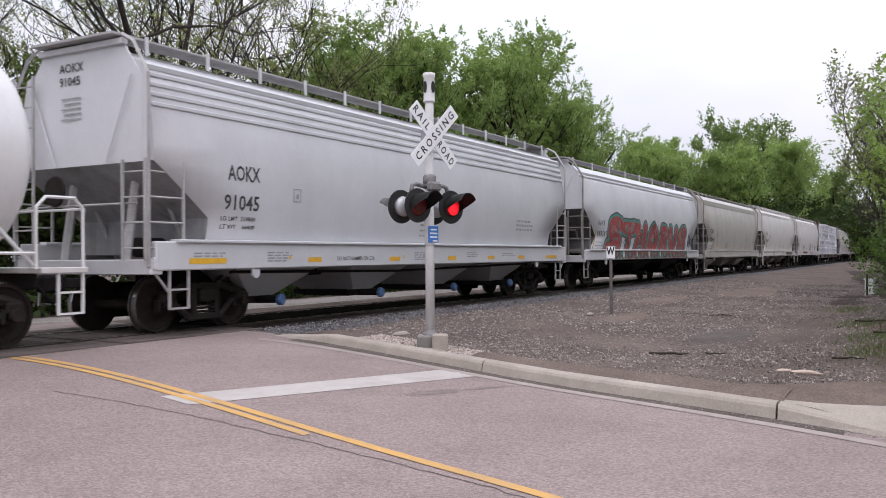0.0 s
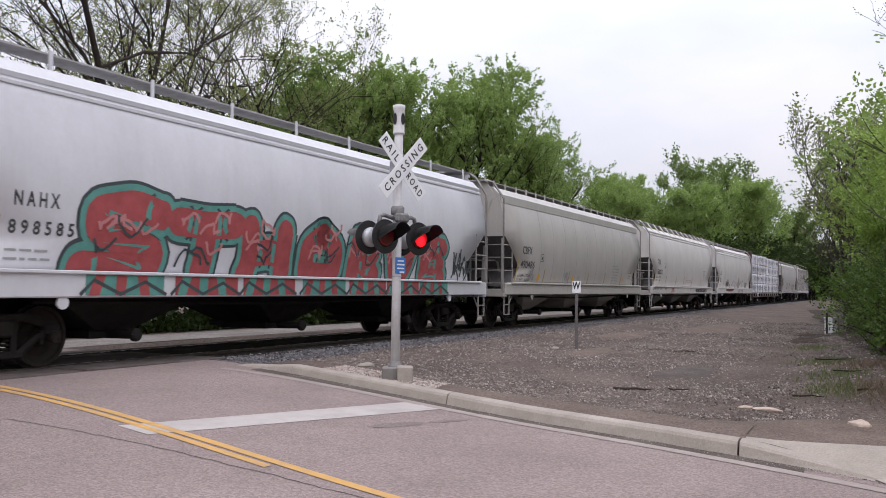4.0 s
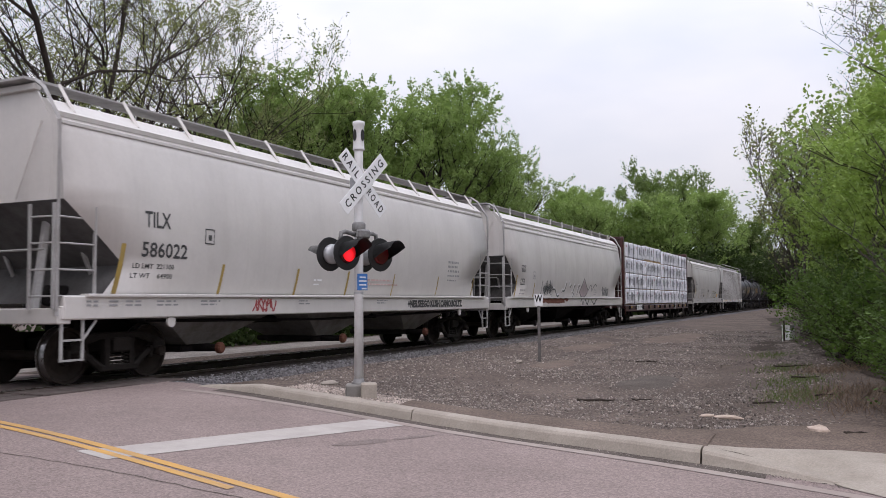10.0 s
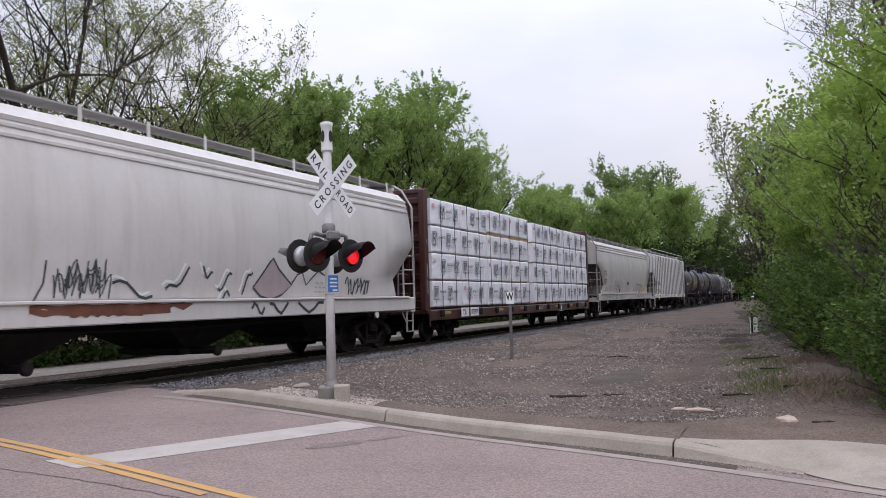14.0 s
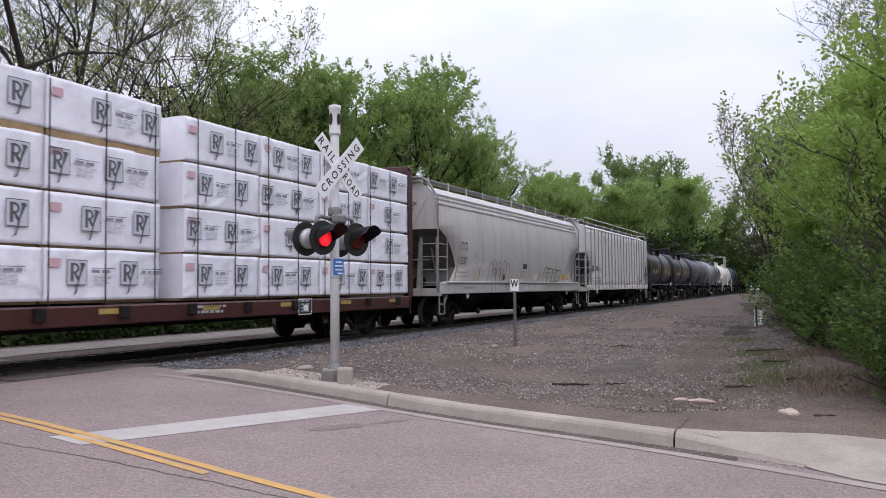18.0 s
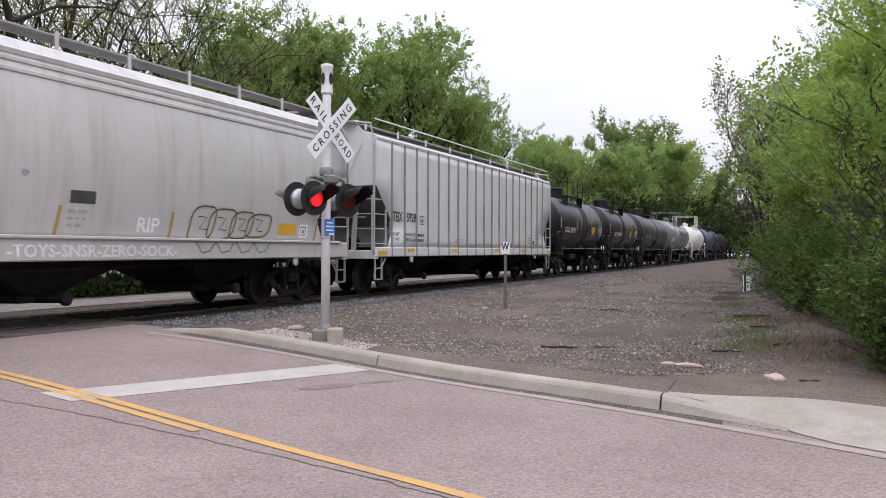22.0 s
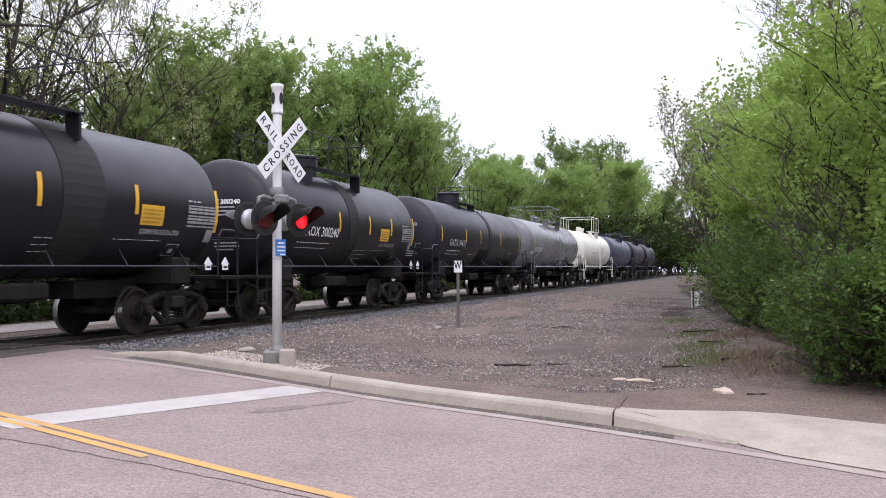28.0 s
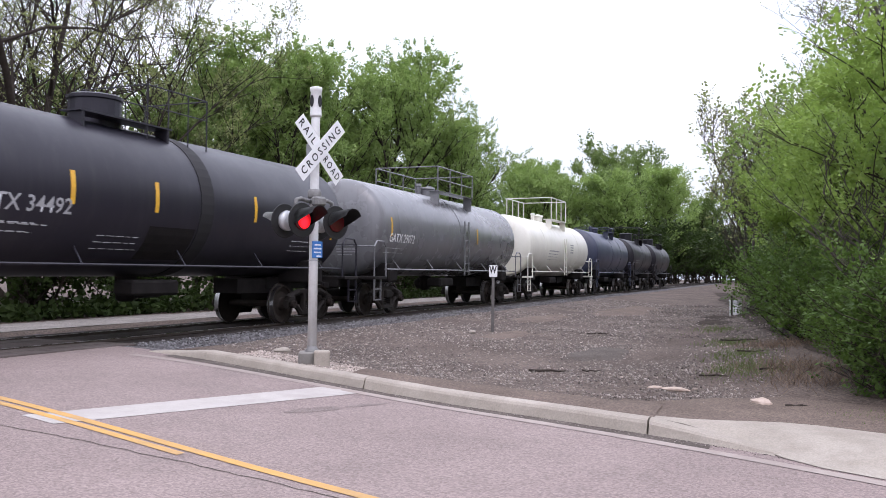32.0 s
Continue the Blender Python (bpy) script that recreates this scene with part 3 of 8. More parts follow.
def road_stain(s0, w0, rs, rw, seed, turn):
    """A dark oily patch with an uneven rim."""
    verts, faces = [], []
    for k in range(28):
        a = 2 * math.pi * k / 28
        r = 1 + 0.45 * noise.noise((1.6 * math.cos(a), 1.6 * math.sin(a), seed))
        x, y = rs * r * math.cos(a), rw * r * math.sin(a)
        s = s0 + x * math.cos(turn) - y * math.sin(turn)
        w = w0 + x * math.sin(turn) + y * math.cos(turn)
        verts.append(place(s, w, lie(s, w) + 0.0035))
    me = mesh_of("road_stain", verts, [tuple(range(28))])
    me.materials.append(STAIN)
    tagged(new("road_stain", me), "dark oily stain on the asphalt", "stain", kind="structure")


def stop_bar():
    verts, faces = [], []
    a, b = Vector((9.73, -7.12)), Vector((6.22, -5.72))
    across = Vector((0.12, 0.56))
    for i in range(9):
        p = a + (b - a) * (i / 8)
        for q in (p, p + across * (1 - 0.15 * (i / 8 - 0.5))):
            verts.append(place(q.x, q.y, lie(q.x, q.y) + 0.0045))
    for i in range(8):
        faces.append((2 * i, 2 * i + 1, 2 * i + 3, 2 * i + 2))
    marking("stop_line", mesh_of("stop_line", verts, faces), WHITE_LINE, "broad white stop line painted on asphalt")


stop_bar()
ground_blob(24.9, -5.4, 2.8, 0.5, 2, DIRT, "dark brown dirt streak along the ballast")
ground_blob(18.4, -6.3, 1.5, 0.4, 5, DIRT, "dark brown dirt patch near the small sign")
ground_blob(33.0, -6.5, 6.0, 0.8, 8, DIRT, "dark brown dirt streak along the ballast")
ground_blob(15.6, -8.9, 1.6, 0.6, 11, GUTTER, "damp dark patch on the gravel")
ground_blob(29.0, -10.2, 4.0, 0.9, 13, LITTER, "dark leaf litter drifted over the gravel")
road_stain(8.39, -7.25, 0.36, 0.12, 1, -0.5)
road_stain(8.94, -7.55, 0.26, 0.07, 4, -0.5)


def kerb_run(name, w0, w1, drop0=0.0, drop1=0.0):
    """One cast length of kerb: sloped face, rounded top edge, flat top."""
    verts, faces = [], []
    count = max(3, int(abs(w1 - w0) / 0.35))
    prof = [(-0.015, -0.1), (0.0, 0.0), (0.035, 0.1), (0.06, 0.128), (0.1, 0.138), (0.24, 0.14), (0.25, 0.1), (0.25, -0.1)]
    for i in range(count + 1):
        k = i / count
        w = w0 + (w1 - w0) * k
        low = drop0 + (drop1 - drop0) * k
        for o, h in prof:
            s = kerb_line(w) + o
            verts.append(place(s, w, lie(s, w) + (h * (1 - low) if h > 0 else h) + 0.004 * noise.noise((s * 3, w * 3, h * 9))))
    n = len(prof)
    for i in range(count):
        for j in range(n - 1):
            faces.append((i * n + j, i * n + j + 1, (i + 1) * n + j + 1, (i + 1) * n + j))
    faces.append(tuple(range(n)))
    faces.append(tuple(range(count * n, count * n + n))[::-1])
    me = mesh_of(name, verts, faces)
    me.materials.append(CONCRETE)
    tagged(new(name, me), "weathered concrete kerb length beside the road", "kerb", group="kerb lengths", kind="structure")


kerb_run("kerb", -2.65, -3.9, 0.93, 0.1)
kerb_run("kerb", -3.905, -6.98, 0.1, 0.0)
kerb_run("kerb", -6.995, -10.78)
kerb_run("kerb", -10.8, -12.05, 0.0, 0.85)


def walk_slab():
    """Concrete walk that comes down to the road behind the dropped kerb."""
    verts, faces = [], []
    ws = [-10.82 - 0.3 * i for i in range(60)]
    n = 6
    for w in ws:
        low = smooth((-10.8 - w) / 1.3)
        k = smooth((-11.7 - w) / 0.5)
        inner = (kerb_line(w) + 0.24) * (1 - k) + (edge_line(w) + 0.12) * k
        outer = kerb_line(w) + 0.36 + 0.85 * smooth((-10.8 - w) / 1.6) + 0.12 * max(0, -12.4 - w)
        for j in range(n):
            s = inner + (outer - inner) * j / (n - 1)
            up = 0.137 * (1 - low) + low * (0.006 + 0.12 * smooth(j / (n - 1) * 1.4))
            verts.append(place(s, w, lie(s, w) + up))
    for i in range(len(ws) - 1):
        for j in range(n - 1):
            faces.append((i * n + j, i * n + j + 1, (i + 1) * n + j + 1, (i + 1) * n + j))
    me = mesh_of("pavement", verts, faces)
    me.materials.append(CONCRETE)
    tagged(new("pavement", me), "pale concrete footpath that dips to the road", "pavement", kind="structure")


walk_slab()


def build_ballast():
    verts, faces = [], []
    prof = [(-3.5, -0.16), (-2.9, 0.02), (-2.2, 0.1), (-1.7, 0.135), (-0.9, 0.12), (0.0, 0.115), (0.9, 0.12), (1.7, 0.135), (2.2, 0.1), (2.9, 0.02), (3.6, -0.16)]
    ss = [11.0 + 0.5 * i for i in range(150)] + [88 + 4 * i for i in range(60)]
    for s in ss:
        begin = smooth((s - 11.0) / 0.8)
        for w, h in prof:
            z = RAIL_Z + GRADE * s - 0.185 + h + (0.025 * noise.noise((s * 2.2, w * 2.2, 3)) if begin > 0.5 else 0)
            verts.append(place(s + (0.12 * w if s < 12 else 0), w, z - 0.02))
    n = len(prof)
    for i in range(len(ss) - 1):
        for j in range(n - 1):
            faces.append((i * n + j, (i + 1) * n + j, (i + 1) * n + j + 1, i * n + j + 1))
    me = mesh_of("ballast_bed", verts, faces, True)
    me.materials.append(BALLAST)
    bed = tagged(new("ballast_bed", me), "grey crushed-stone ballast bed under the rails", "ballast", kind="structure")
    for k, (w0, w1) in enumerate(((-1.62, -0.84), (-0.67, 0.67), (0.84, 1.62))):
        # oil-dark strips along the rails
        v, q = [], []
        for i, s in enumerate(ss):
            for w in (w0 + 0.08 * noise.noise((s * 0.9, k, 1)), w1 + 0.08 * noise.noise((s * 0.9, k, 5))):
                v.append(place(s + (0.12 * w if s < 12 else 0), w, RAIL_Z + GRADE * s - 0.052))
            if i:
                q.append((2 * i - 2, 2 * i, 2 * i + 1, 2 * i - 1))
        part("oily_strip", mesh_of("oily_strip", v, q, True), OILY, bed, "oil-dark ballast along the rails")
    tie = mesh_from("tie", box(-0.115, 0.115, -1.3, 1.3, -0.36, -0.172, 0.012))
    rnd = random.Random(2)
    for i in range(150):
        s = 11.6 + 0.53 * i
        part("tie", tie, TIE, bed, m=TRACK @ pose(s, rnd.uniform(-0.03, 0.03), RAIL_Z + GRADE * s + rnd.uniform(-0.01, 0.006), 0, 0, rnd.uniform(-1.2, 1.2)))


build_ballast()


def build_rails():
    prof = [(-0.07, -0.17), (0.07, -0.17), (0.07, -0.155), (0.012, -0.13), (0.012, -0.045), (0.036, -0.035), (0.036, 0.0), (-0.036, 0.0), (-0.036, -0.035), (-0.012, -0.045), (-0.012, -0.13), (-0.07, -0.155)]
    for side in (-0.755, 0.755):
        ss = [-60 + 4 * i for i in range(120)]
        verts, faces = [], []
        for s in ss:
            for y, z in prof:
                verts.append(place(s, side + y, RAIL_Z + GRADE * s + z - 0.002))
        n = len(prof)
        for i in range(len(ss) - 1):
            for j in range(n):
                faces.append((i * n + j, i * n + (j + 1) % n, (i + 1) * n + (j + 1) % n, (i + 1) * n + j))
        me = mesh_of("rail", verts, faces)
        me.materials.append(RAIL)
        me.materials.append(RAIL_TOP)
        for p in me.polygons:
            p.material_index = 1 if p.index % n == 6 else 0
        tagged(new("rail", me), "brown steel rail with a polished running face", "rail", group="rails", kind="structure")


build_rails()


def build_crossing():
    """Dark timber and rubble between and beside the rails where the road goes over them."""
    base = thing("crossing_surface", "dark worn crossing planks set between the rails", "crossing")
    for w0, w1 in ((-1.65, -1.25), (-1.23, -0.84), (-0.64, -0.22), (-0.2, 0.2), (0.22, 0.64), (0.84, 1.23), (1.25, 1.65)):
        for a in range(-6, 11, 3):
            bm = box(a + 0.01, a + 2.98, w0, w1, -0.1, -0.005, 0.01)
            bm.transform(TRACK @ pose(0, 0, RAIL_Z + GRADE * a + random.uniform(-0.006, 0.006)))
            part("plank", bm, CROSS_PANEL, base)


build_crossing()


def build_far_lane():
    """Pale gravel lane along the other side of the rails."""
    verts, faces = [], []
    ss = [-30 + 2 * i for i in range(110)]
    for s in ss:
        for j in range(6):
            w = 3.2 + j * (8.6 - 3.2) / 5
            verts.append(place(s, w, lie(s, w) + 0.012 + 0.02 * noise.noise((s * 0.5, w, 5)) - (0.03 if j in (0, 5) else 0)))
    for i in range(len(ss) - 1):
        for j in range(5):
            faces.append((i * 6 + j, (i + 1) * 6 + j, (i + 1) * 6 + j + 1, i * 6 + j + 1))
    me = mesh_of("gravel_lane", verts, faces, True)
    me.materials.append(DUST)
    tagged(new("gravel_lane", me), "pale gravel lane along the far side of the rails", "gravel lane", kind="structure")


build_far_lane()


# ---- crossing signal ----
FOOTING = paint("damp_grey_concrete", (0.25, 0.235, 0.215), (0.17, 0.158, 0.143), 0.9, scale=3, fine=40, bump=0.5, dirt=(0.1, 0.09, 0.08), dirt_amount=0.6)
HEAD_STEEL = paint("weathered_grey_casting", (0.26, 0.255, 0.25), (0.14, 0.135, 0.13), 0.65, metal=0.2, scale=9, fine=40, dirt=(0.06, 0.055, 0.05), dirt_amount=0.6)
POST_STEEL = paint("dull_post_steel", (0.16, 0.15, 0.145), (0.1, 0.09, 0.085), 0.7, metal=0.2, scale=6)

def lamp_unit(parent, m, lit, rear=False):
    """One flashing lamp: round background, housing, hooded visor, lens."""
    part("background_disc", lathe([(0.0, 0.245), (0.012, 0.25), (0.02, 0.245), (0.022, 0.18)], 32, m, "Y"), MATT_BLACK, parent, "black round background disc", smooth_it=False)
    part("lamp_housing", lathe([(0.02, 0.14), (0.06, 0.15), (0.1, 0.14), (0.13, 0.1), (0.145, 0.03)], 24, m, "Y"), GALV, parent, smooth_it=True)
    bm = bmesh.new()
    rings = []
    for k, (d, r) in enumerate((((0.0, 0.165), (-0.16, 0.165), (-0.27, 0.16), (-0.37, 0.155)) if not rear else ((0.0, 0.13), (-0.16, 0.125), (-0.27, 0.115), (-0.37, 0.11)))):
        ring = []
        for i in range(17):
            a = radians(-25 + 14.375 * i)
            a = radians(90) + (a - radians(90)) * (1 + 1.05 * d)
            ring.append(bm.verts.new(m @ Vector((r * math.cos(a), d, r * math.sin(a) - d * 0.1))))
        rings.append(ring)
    for a, b in zip(rings, rings[1:]):
        for i in range(16):
            bm.faces.new((a[i], a[i + 1], b[i + 1], b[i]))
    bmesh.ops.solidify(bm, geom=bm.faces[:], thickness=0.008)
    part("visor", bm, HEAD_STEEL if rear else MATT_BLACK, parent, "hooded visor", smooth_it=True)
    lens = part("lens", lathe([(-0.004, 0.15), (-0.02, 0.13), (-0.03, 0.08), (-0.034, 0.02)], 28, None, "Y"), DULL_RED, parent, "dark red lens", m=m, smooth_it=True)
    return lens


def build_signal():
    at = onto(11.1, -5.62, 0.1)
    turn = pose(0, 0, 0, 0, 0, -(90 - TURN))
    mast = thing("crossing_signal", "silver crossing signal mast with crossed sign boards and twin red lamps", "crossing signal", m=at @ turn)
    face = pose(0, 0, 0, 0, 0, 44)
    part("foundation", box(-0.19, 0.19, -0.19, 0.19, -0.35, 0.17, 0.02), FOOTING, mast, "grey concrete foundation block")
    part("junction_base", box(0.03, 0.26, -0.3, -0.1, -0.1, 0.2, 0.02), CONCRETE, mast, "grey steel junction box")
    part("base_collar", lathe([(0.15, 0.11), (0.19, 0.105), (0.21, 0.08), (0.25, 0.072)], 16, None, "Z"), HEAD_STEEL, mast, smooth_it=True)
    part("pole", lathe([(0.2, 0.067), (2.0, 0.066), (3.5, 0.064), (3.8, 0.063)], 20, None, "Z"), ALU, mast, "silver-painted steel pole", smooth_it=True)
    part("bell", lathe([(3.6, 0.085), (3.62, 0.09), (3.64, 0.083), (3.76, 0.08), (3.96, 0.08), (3.98, 0.09), (4.03, 0.09), (4.04, 0.06)], 20, None, "Z"), ALU, mast, "cylindrical bell cap with oval openings", smooth_it=True)
    for k in range(4):
        a = radians(-90 + 45 + 90 * k)
        slot = lathe([(-0.003, 0.06), (0.0, 0.058), (0.004, 0.05)], 14, pose(0, 0, 0, 0, 0, 0), "Y")
        slot.transform(pose(0.08 * math.cos(a), 0.08 * math.sin(a), 3.82, 0, 0, math.degrees(a) + 90) @ Matrix.Diagonal((0.62, 1, 1.5, 1)))
        part("bell_opening", slot, MATT_BLACK, mast)
    # crossed boards, 48 by 9 inches
    for name, words, tilt, d in (("sign_board", ("RAIL", "ROAD"), 45, -0.095), ("sign_board", ("CROSSING",), -45, -0.118)):
        m = face @ pose(0, d, 3.1, 0, tilt, 0)
        board = part("sign_board", box(-0.58, 0.58, -0.004, 0.004, -0.112, 0.112, 0.003, m), SIGN_WHITE, mast, "white reflective sign board")
        for i, wd in enumerate(words):
            me = letters(wd, 0.205, 0.003, 1.45)
            xs = [v.co.x for v in me.vertices]
            zs = [v.co.z for v in me.vertices]
            wide = 0.4 if len(words) == 2 else 1.02
            k = wide / (max(xs) - min(xs))
            kz = 0.118 / (max(zs) - min(zs))
            start = (-0.54 if i == 0 else 0.14) if len(words) == 2 else -0.51
            for v in me.vertices:
                v.co = m @ Vector(((v.co.x - min(xs)) * k + start, -0.0065, (v.co.z - min(zs)) * kz - 0.059))
            part("lettering", me, SIGN_BLACK, board, "black sign letters")
    bm = box(-0.09, 0.09, -0.09, 0.1, 3.0, 3.2, 0.01, face)
    part("board_bracket", bm, GALV, mast)
    # lamp arms and lamps
    part("crossarm_hub", lathe([(2.4, 0.09), (2.42, 0.1), (2.5, 0.1), (2.53, 0.08)], 16, None, "Z"), HEAD_STEEL, mast, smooth_it=True)
    lampturn = pose(0, 0, -0.12, 0, 0, 43)
    bar = []
    for sgn in (-1, 1):
        part("lamp_arm", tube([lampturn @ Vector((0.05 * sgn, 0, 2.46)), lampturn @ Vector((0.26 * sgn, 0, 2.5)), lampturn @ Vector((0.34 * sgn, 0, 2.48)), lampturn @ Vector((0.36 * sgn, 0, 2.36))], 0.032, 8), HEAD_STEEL, mast, smooth_it=True)
    part("terminal_box", box(-0.11, 0.11, -0.16, -0.03, 2.4, 2.54, 0.03, lampturn), HEAD_STEEL, mast)
    lenses = []
    for sgn in (-1, 1):
        m = lampturn @ pose(0.33 * sgn, -0.12, 2.18)
        lenses.append(lamp_unit(mast, m, sgn < 0))
        back = lampturn @ pose(0.33 * sgn, 0.27, 2.18, 0, 0, 180)
        lamp_unit(mast, back, False, True)
    # added discs, one face glowing, flip over the lenses to flash in turn
    flashers = []
    for sgn in (-1, 1):
        m = lampturn @ pose(0.33 * sgn, -0.157, 2.18)
        me = mesh_of("reflector", *disc_mesh(0.125, 24))
        me.materials.append(RED_GLOW)
        me.materials.append(DULL_RED)
        for p in me.polygons:
            p.material_index = 0 if p.normal.y < 0 else 1
        ob = part("reflector", me, RED_GLOW, mast, "red disc that glows on one face")
        flashers.append((ob, m))
    plate = part("notice_plate", box(-0.1, 0.1, -0.012, 0, 1.53, 1.77, 0.003, face @ pose(0, -0.07, 0)), SIGN_BLUE, mast, "small blue notice plate with white print")
    for i, (a, b) in enumerate(((-0.06, 0.06), (-0.075, 0.075), (-0.07, 0.07), (-0.02, 0.075))):
        part("print_bar", box(a, b, -0.015, -0.012, 1.73 - 0.055 * i - 0.022, 1.73 - 0.055 * i, 0, face @ pose(0, -0.07, 0)), SIGN_WHITE, plate, "white print")
    part("pole_band", lathe([(1.5, 0.072), (1.48, 0.072)], 16, None, "Z"), GALV, mast)
    return flashers


def disc_mesh(r, sides):
    """A thin double-faced disc."""
    verts, faces = [], []
    for y in (-0.002, 0.002):
        for k in range(sides):
            verts.append((r * math.cos(2 * math.pi * k / sides), y, r * math.sin(2 * math.pi * k / sides)))
    faces.append(tuple(range(sides)))
    faces.append(tuple(range(sides, 2 * sides))[::-1])
    for k in range(sides):
        faces.append((k, k + sides, (k + 1) % sides + sides, (k + 1) % sides))
    return verts, faces


FLASHERS = build_signal()


def build_whistle_post():
    at = onto(19.0, -5.76, 0.1)
    post = thing("whistle_post", "small white sign with a black W on a slim steel post", "sign post", m=at @ pose(0, 0, 0, 0, 0, -(90 - TURN) - 10))
    bm = bmesh.new()
    for x0, x1, y0, y1 in ((-0.035, 0.035, 0.0, 0.006), (-0.035, -0.029, 0.0, 0.035), (0.029, 0.035, 0.0, 0.035)):
        bm_box(bm, x0, x1, y0, y1, -0.4, 1.5)
    part("post", bm, POST_STEEL, post, "dull steel channel post")
    plate = part("plate", box(-0.095, 0.095, -0.012, -0.002, 1.25, 1.52, 0.004), SIGN_WHITE, post, "white plate")
    me = letters("W", 0.25, 0.008)
    for v in me.vertices:
        v.co = Vector(((v.co.x - 0.14) * 0.62, -0.014, v.co.z * 0.95 + 1.29))
    part("lettering", me, SIGN_BLACK, plate, "black letter")


build_whistle_post()

# ---- train ----
WHEEL_R = 0.457


def wheelset_mesh():
    bm = bmesh.new()
    for sgn in (-1, 1):
        y0 = sgn * 0.68
        prof = [(-0.07 * sgn, 0.485), (-0.045 * sgn, 0.487), (-0.035 * sgn, WHEEL_R), (0.07 * sgn, WHEEL_R - 0.006), (0.07 * sgn, 0.4), (0.03 * sgn, 0.385), (0.0, 0.3), (0.02 * sgn, 0.17), (0.075 * sgn, 0.15), (0.08 * sgn, 0.09)]
        bm_lathe(bm, [(y0 + 0.075 * sgn + a, r) for a, r in prof], 28, None, "Y")
    bm_lathe(bm, [(-1.1, 0.075), (-0.7, 0.08), (0.7, 0.08), (1.1, 0.075)], 12, None, "Y")
    for sgn in (-1, 1):
        # cap with three bolts, so that the turning shows
        bm_lathe(bm, [(1.1 * sgn, 0.1), (1.16 * sgn, 0.09)], 12, None, "Y")
        for k in range(3):
            a = 2 * math.pi * k / 3
            bm_box(bm, 0.06 * math.cos(a) - 0.016, 0.06 * math.cos(a) + 0.016, 1.15 * sgn - 0.025, 1.15 * sgn + 0.025, 0.06 * math.sin(a) - 0.016, 0.06 * math.sin(a) + 0.016)
    me = mesh_from("wheelset", bm)
    me.materials.append(WHEEL_MAT)
    me.materials.append(TREAD)
    for p in me.polygons:
        c = p.center
        r = math.hypot(c.x, c.z)
        p.material_index = 1 if r > 0.44 and abs(p.normal.y) < 0.75 else 0
        p.use_smooth = False
    return me


def side_frame_mesh():
    """Cast truss of a three-piece bogie, with its window, spring group and bearing ends."""
    bm = bmesh.new()
    outline_top = [(-1.02, 0.1), (-0.8, 0.2), (-0.45, 0.3), (0.45, 0.3), (0.8, 0.2), (1.02, 0.1)]
    bm_box(bm, -0.52, 0.52, -0.07, 0.07, 0.2, 0.31, 0.02)
    bm_box(bm, -0.42, 0.42, -0.07, 0.07, -0.33, -0.22, 0.02)
    for sgn in (-1, 1):
        bm_tube(bm, [(sgn * 0.45, 0, 0.255), (sgn * 0.82, 0, 0.16), (sgn * 1.0, 0, 0.1)], [0.075, 0.075, 0.07], 6)
        bm_tube(bm, [(sgn * 0.36, 0, -0.28), (sgn * 0.62, 0, -0.08), (sgn * 0.9, 0, 0.06)], [0.07, 0.06, 0.06], 6)
        bm_box(bm, sgn * 0.27 - 0.055, sgn * 0.27 + 0.055, -0.07, 0.07, -0.28, 0.25, 0.015)
        bm_box(bm, sgn * 0.889 - 0.13, sgn * 0.889 + 0.13, -0.1, 0.08, -0.02, 0.15, 0.03)
        bm_box(bm, sgn * 0.889 - 0.18, sgn * 0.889 - 0.12, -0.06, 0.06, -0.15, 0.05, 0.01)
        bm_box(bm, sgn * 0.889 + 0.12, sgn * 0.889 + 0.18, -0.06, 0.06, -0.15, 0.05, 0.01)
    for x in (-0.15, 0.0, 0.15):
        for k in range(5):
            bm_lathe(bm, [(-0.21 + 0.06 * k, 0.055), (-0.19 + 0.06 * k, 0.075), (-0.17 + 0.06 * k, 0.055)], 8, pose(x, 0, 0), "Z")
    bm_box(bm, -0.2, 0.2, -0.09, 0.09, 0.07, 0.2, 0.02)
    return mesh_from("side_frame", bm)


def coupler_mesh():
    bm = bmesh.new()
    bm_box(bm, 0, 0.42, -0.07, 0.07, -0.08, 0.08, 0.02)
    bm_box(bm, 0.36, 0.62, -0.13, 0.03, -0.14, 0.14, 0.04)
    bm_box(bm, 0.5, 0.66, -0.02, 0.12, -0.13, 0.13, 0.04)
    bm_tube(bm, [(0.05, -0.25, 0.1), (0.25, -0.28, -0.1), (0.5, -0.2, -0.3), (0.68, -0.12, -0.22)], 0.025, 6)
    return mesh_from("coupler", bm)


WHEELSET_ME = wheelset_mesh()
FRAME_ME = side_frame_mesh()
COUPLER_ME = coupler_mesh()
BOLSTER_BM = box(-0.2, 0.2, -1.15, 1.15, 0.48, 0.72, 0.03)
bm_box(BOLSTER_BM, -0.45, 0.45, -0.3, 0.3, 0.55, 0.7, 0.02)
BOLSTER_ME = mesh_from("truck", BOLSTER_BM)
WHEELSETS = []
CARS = []


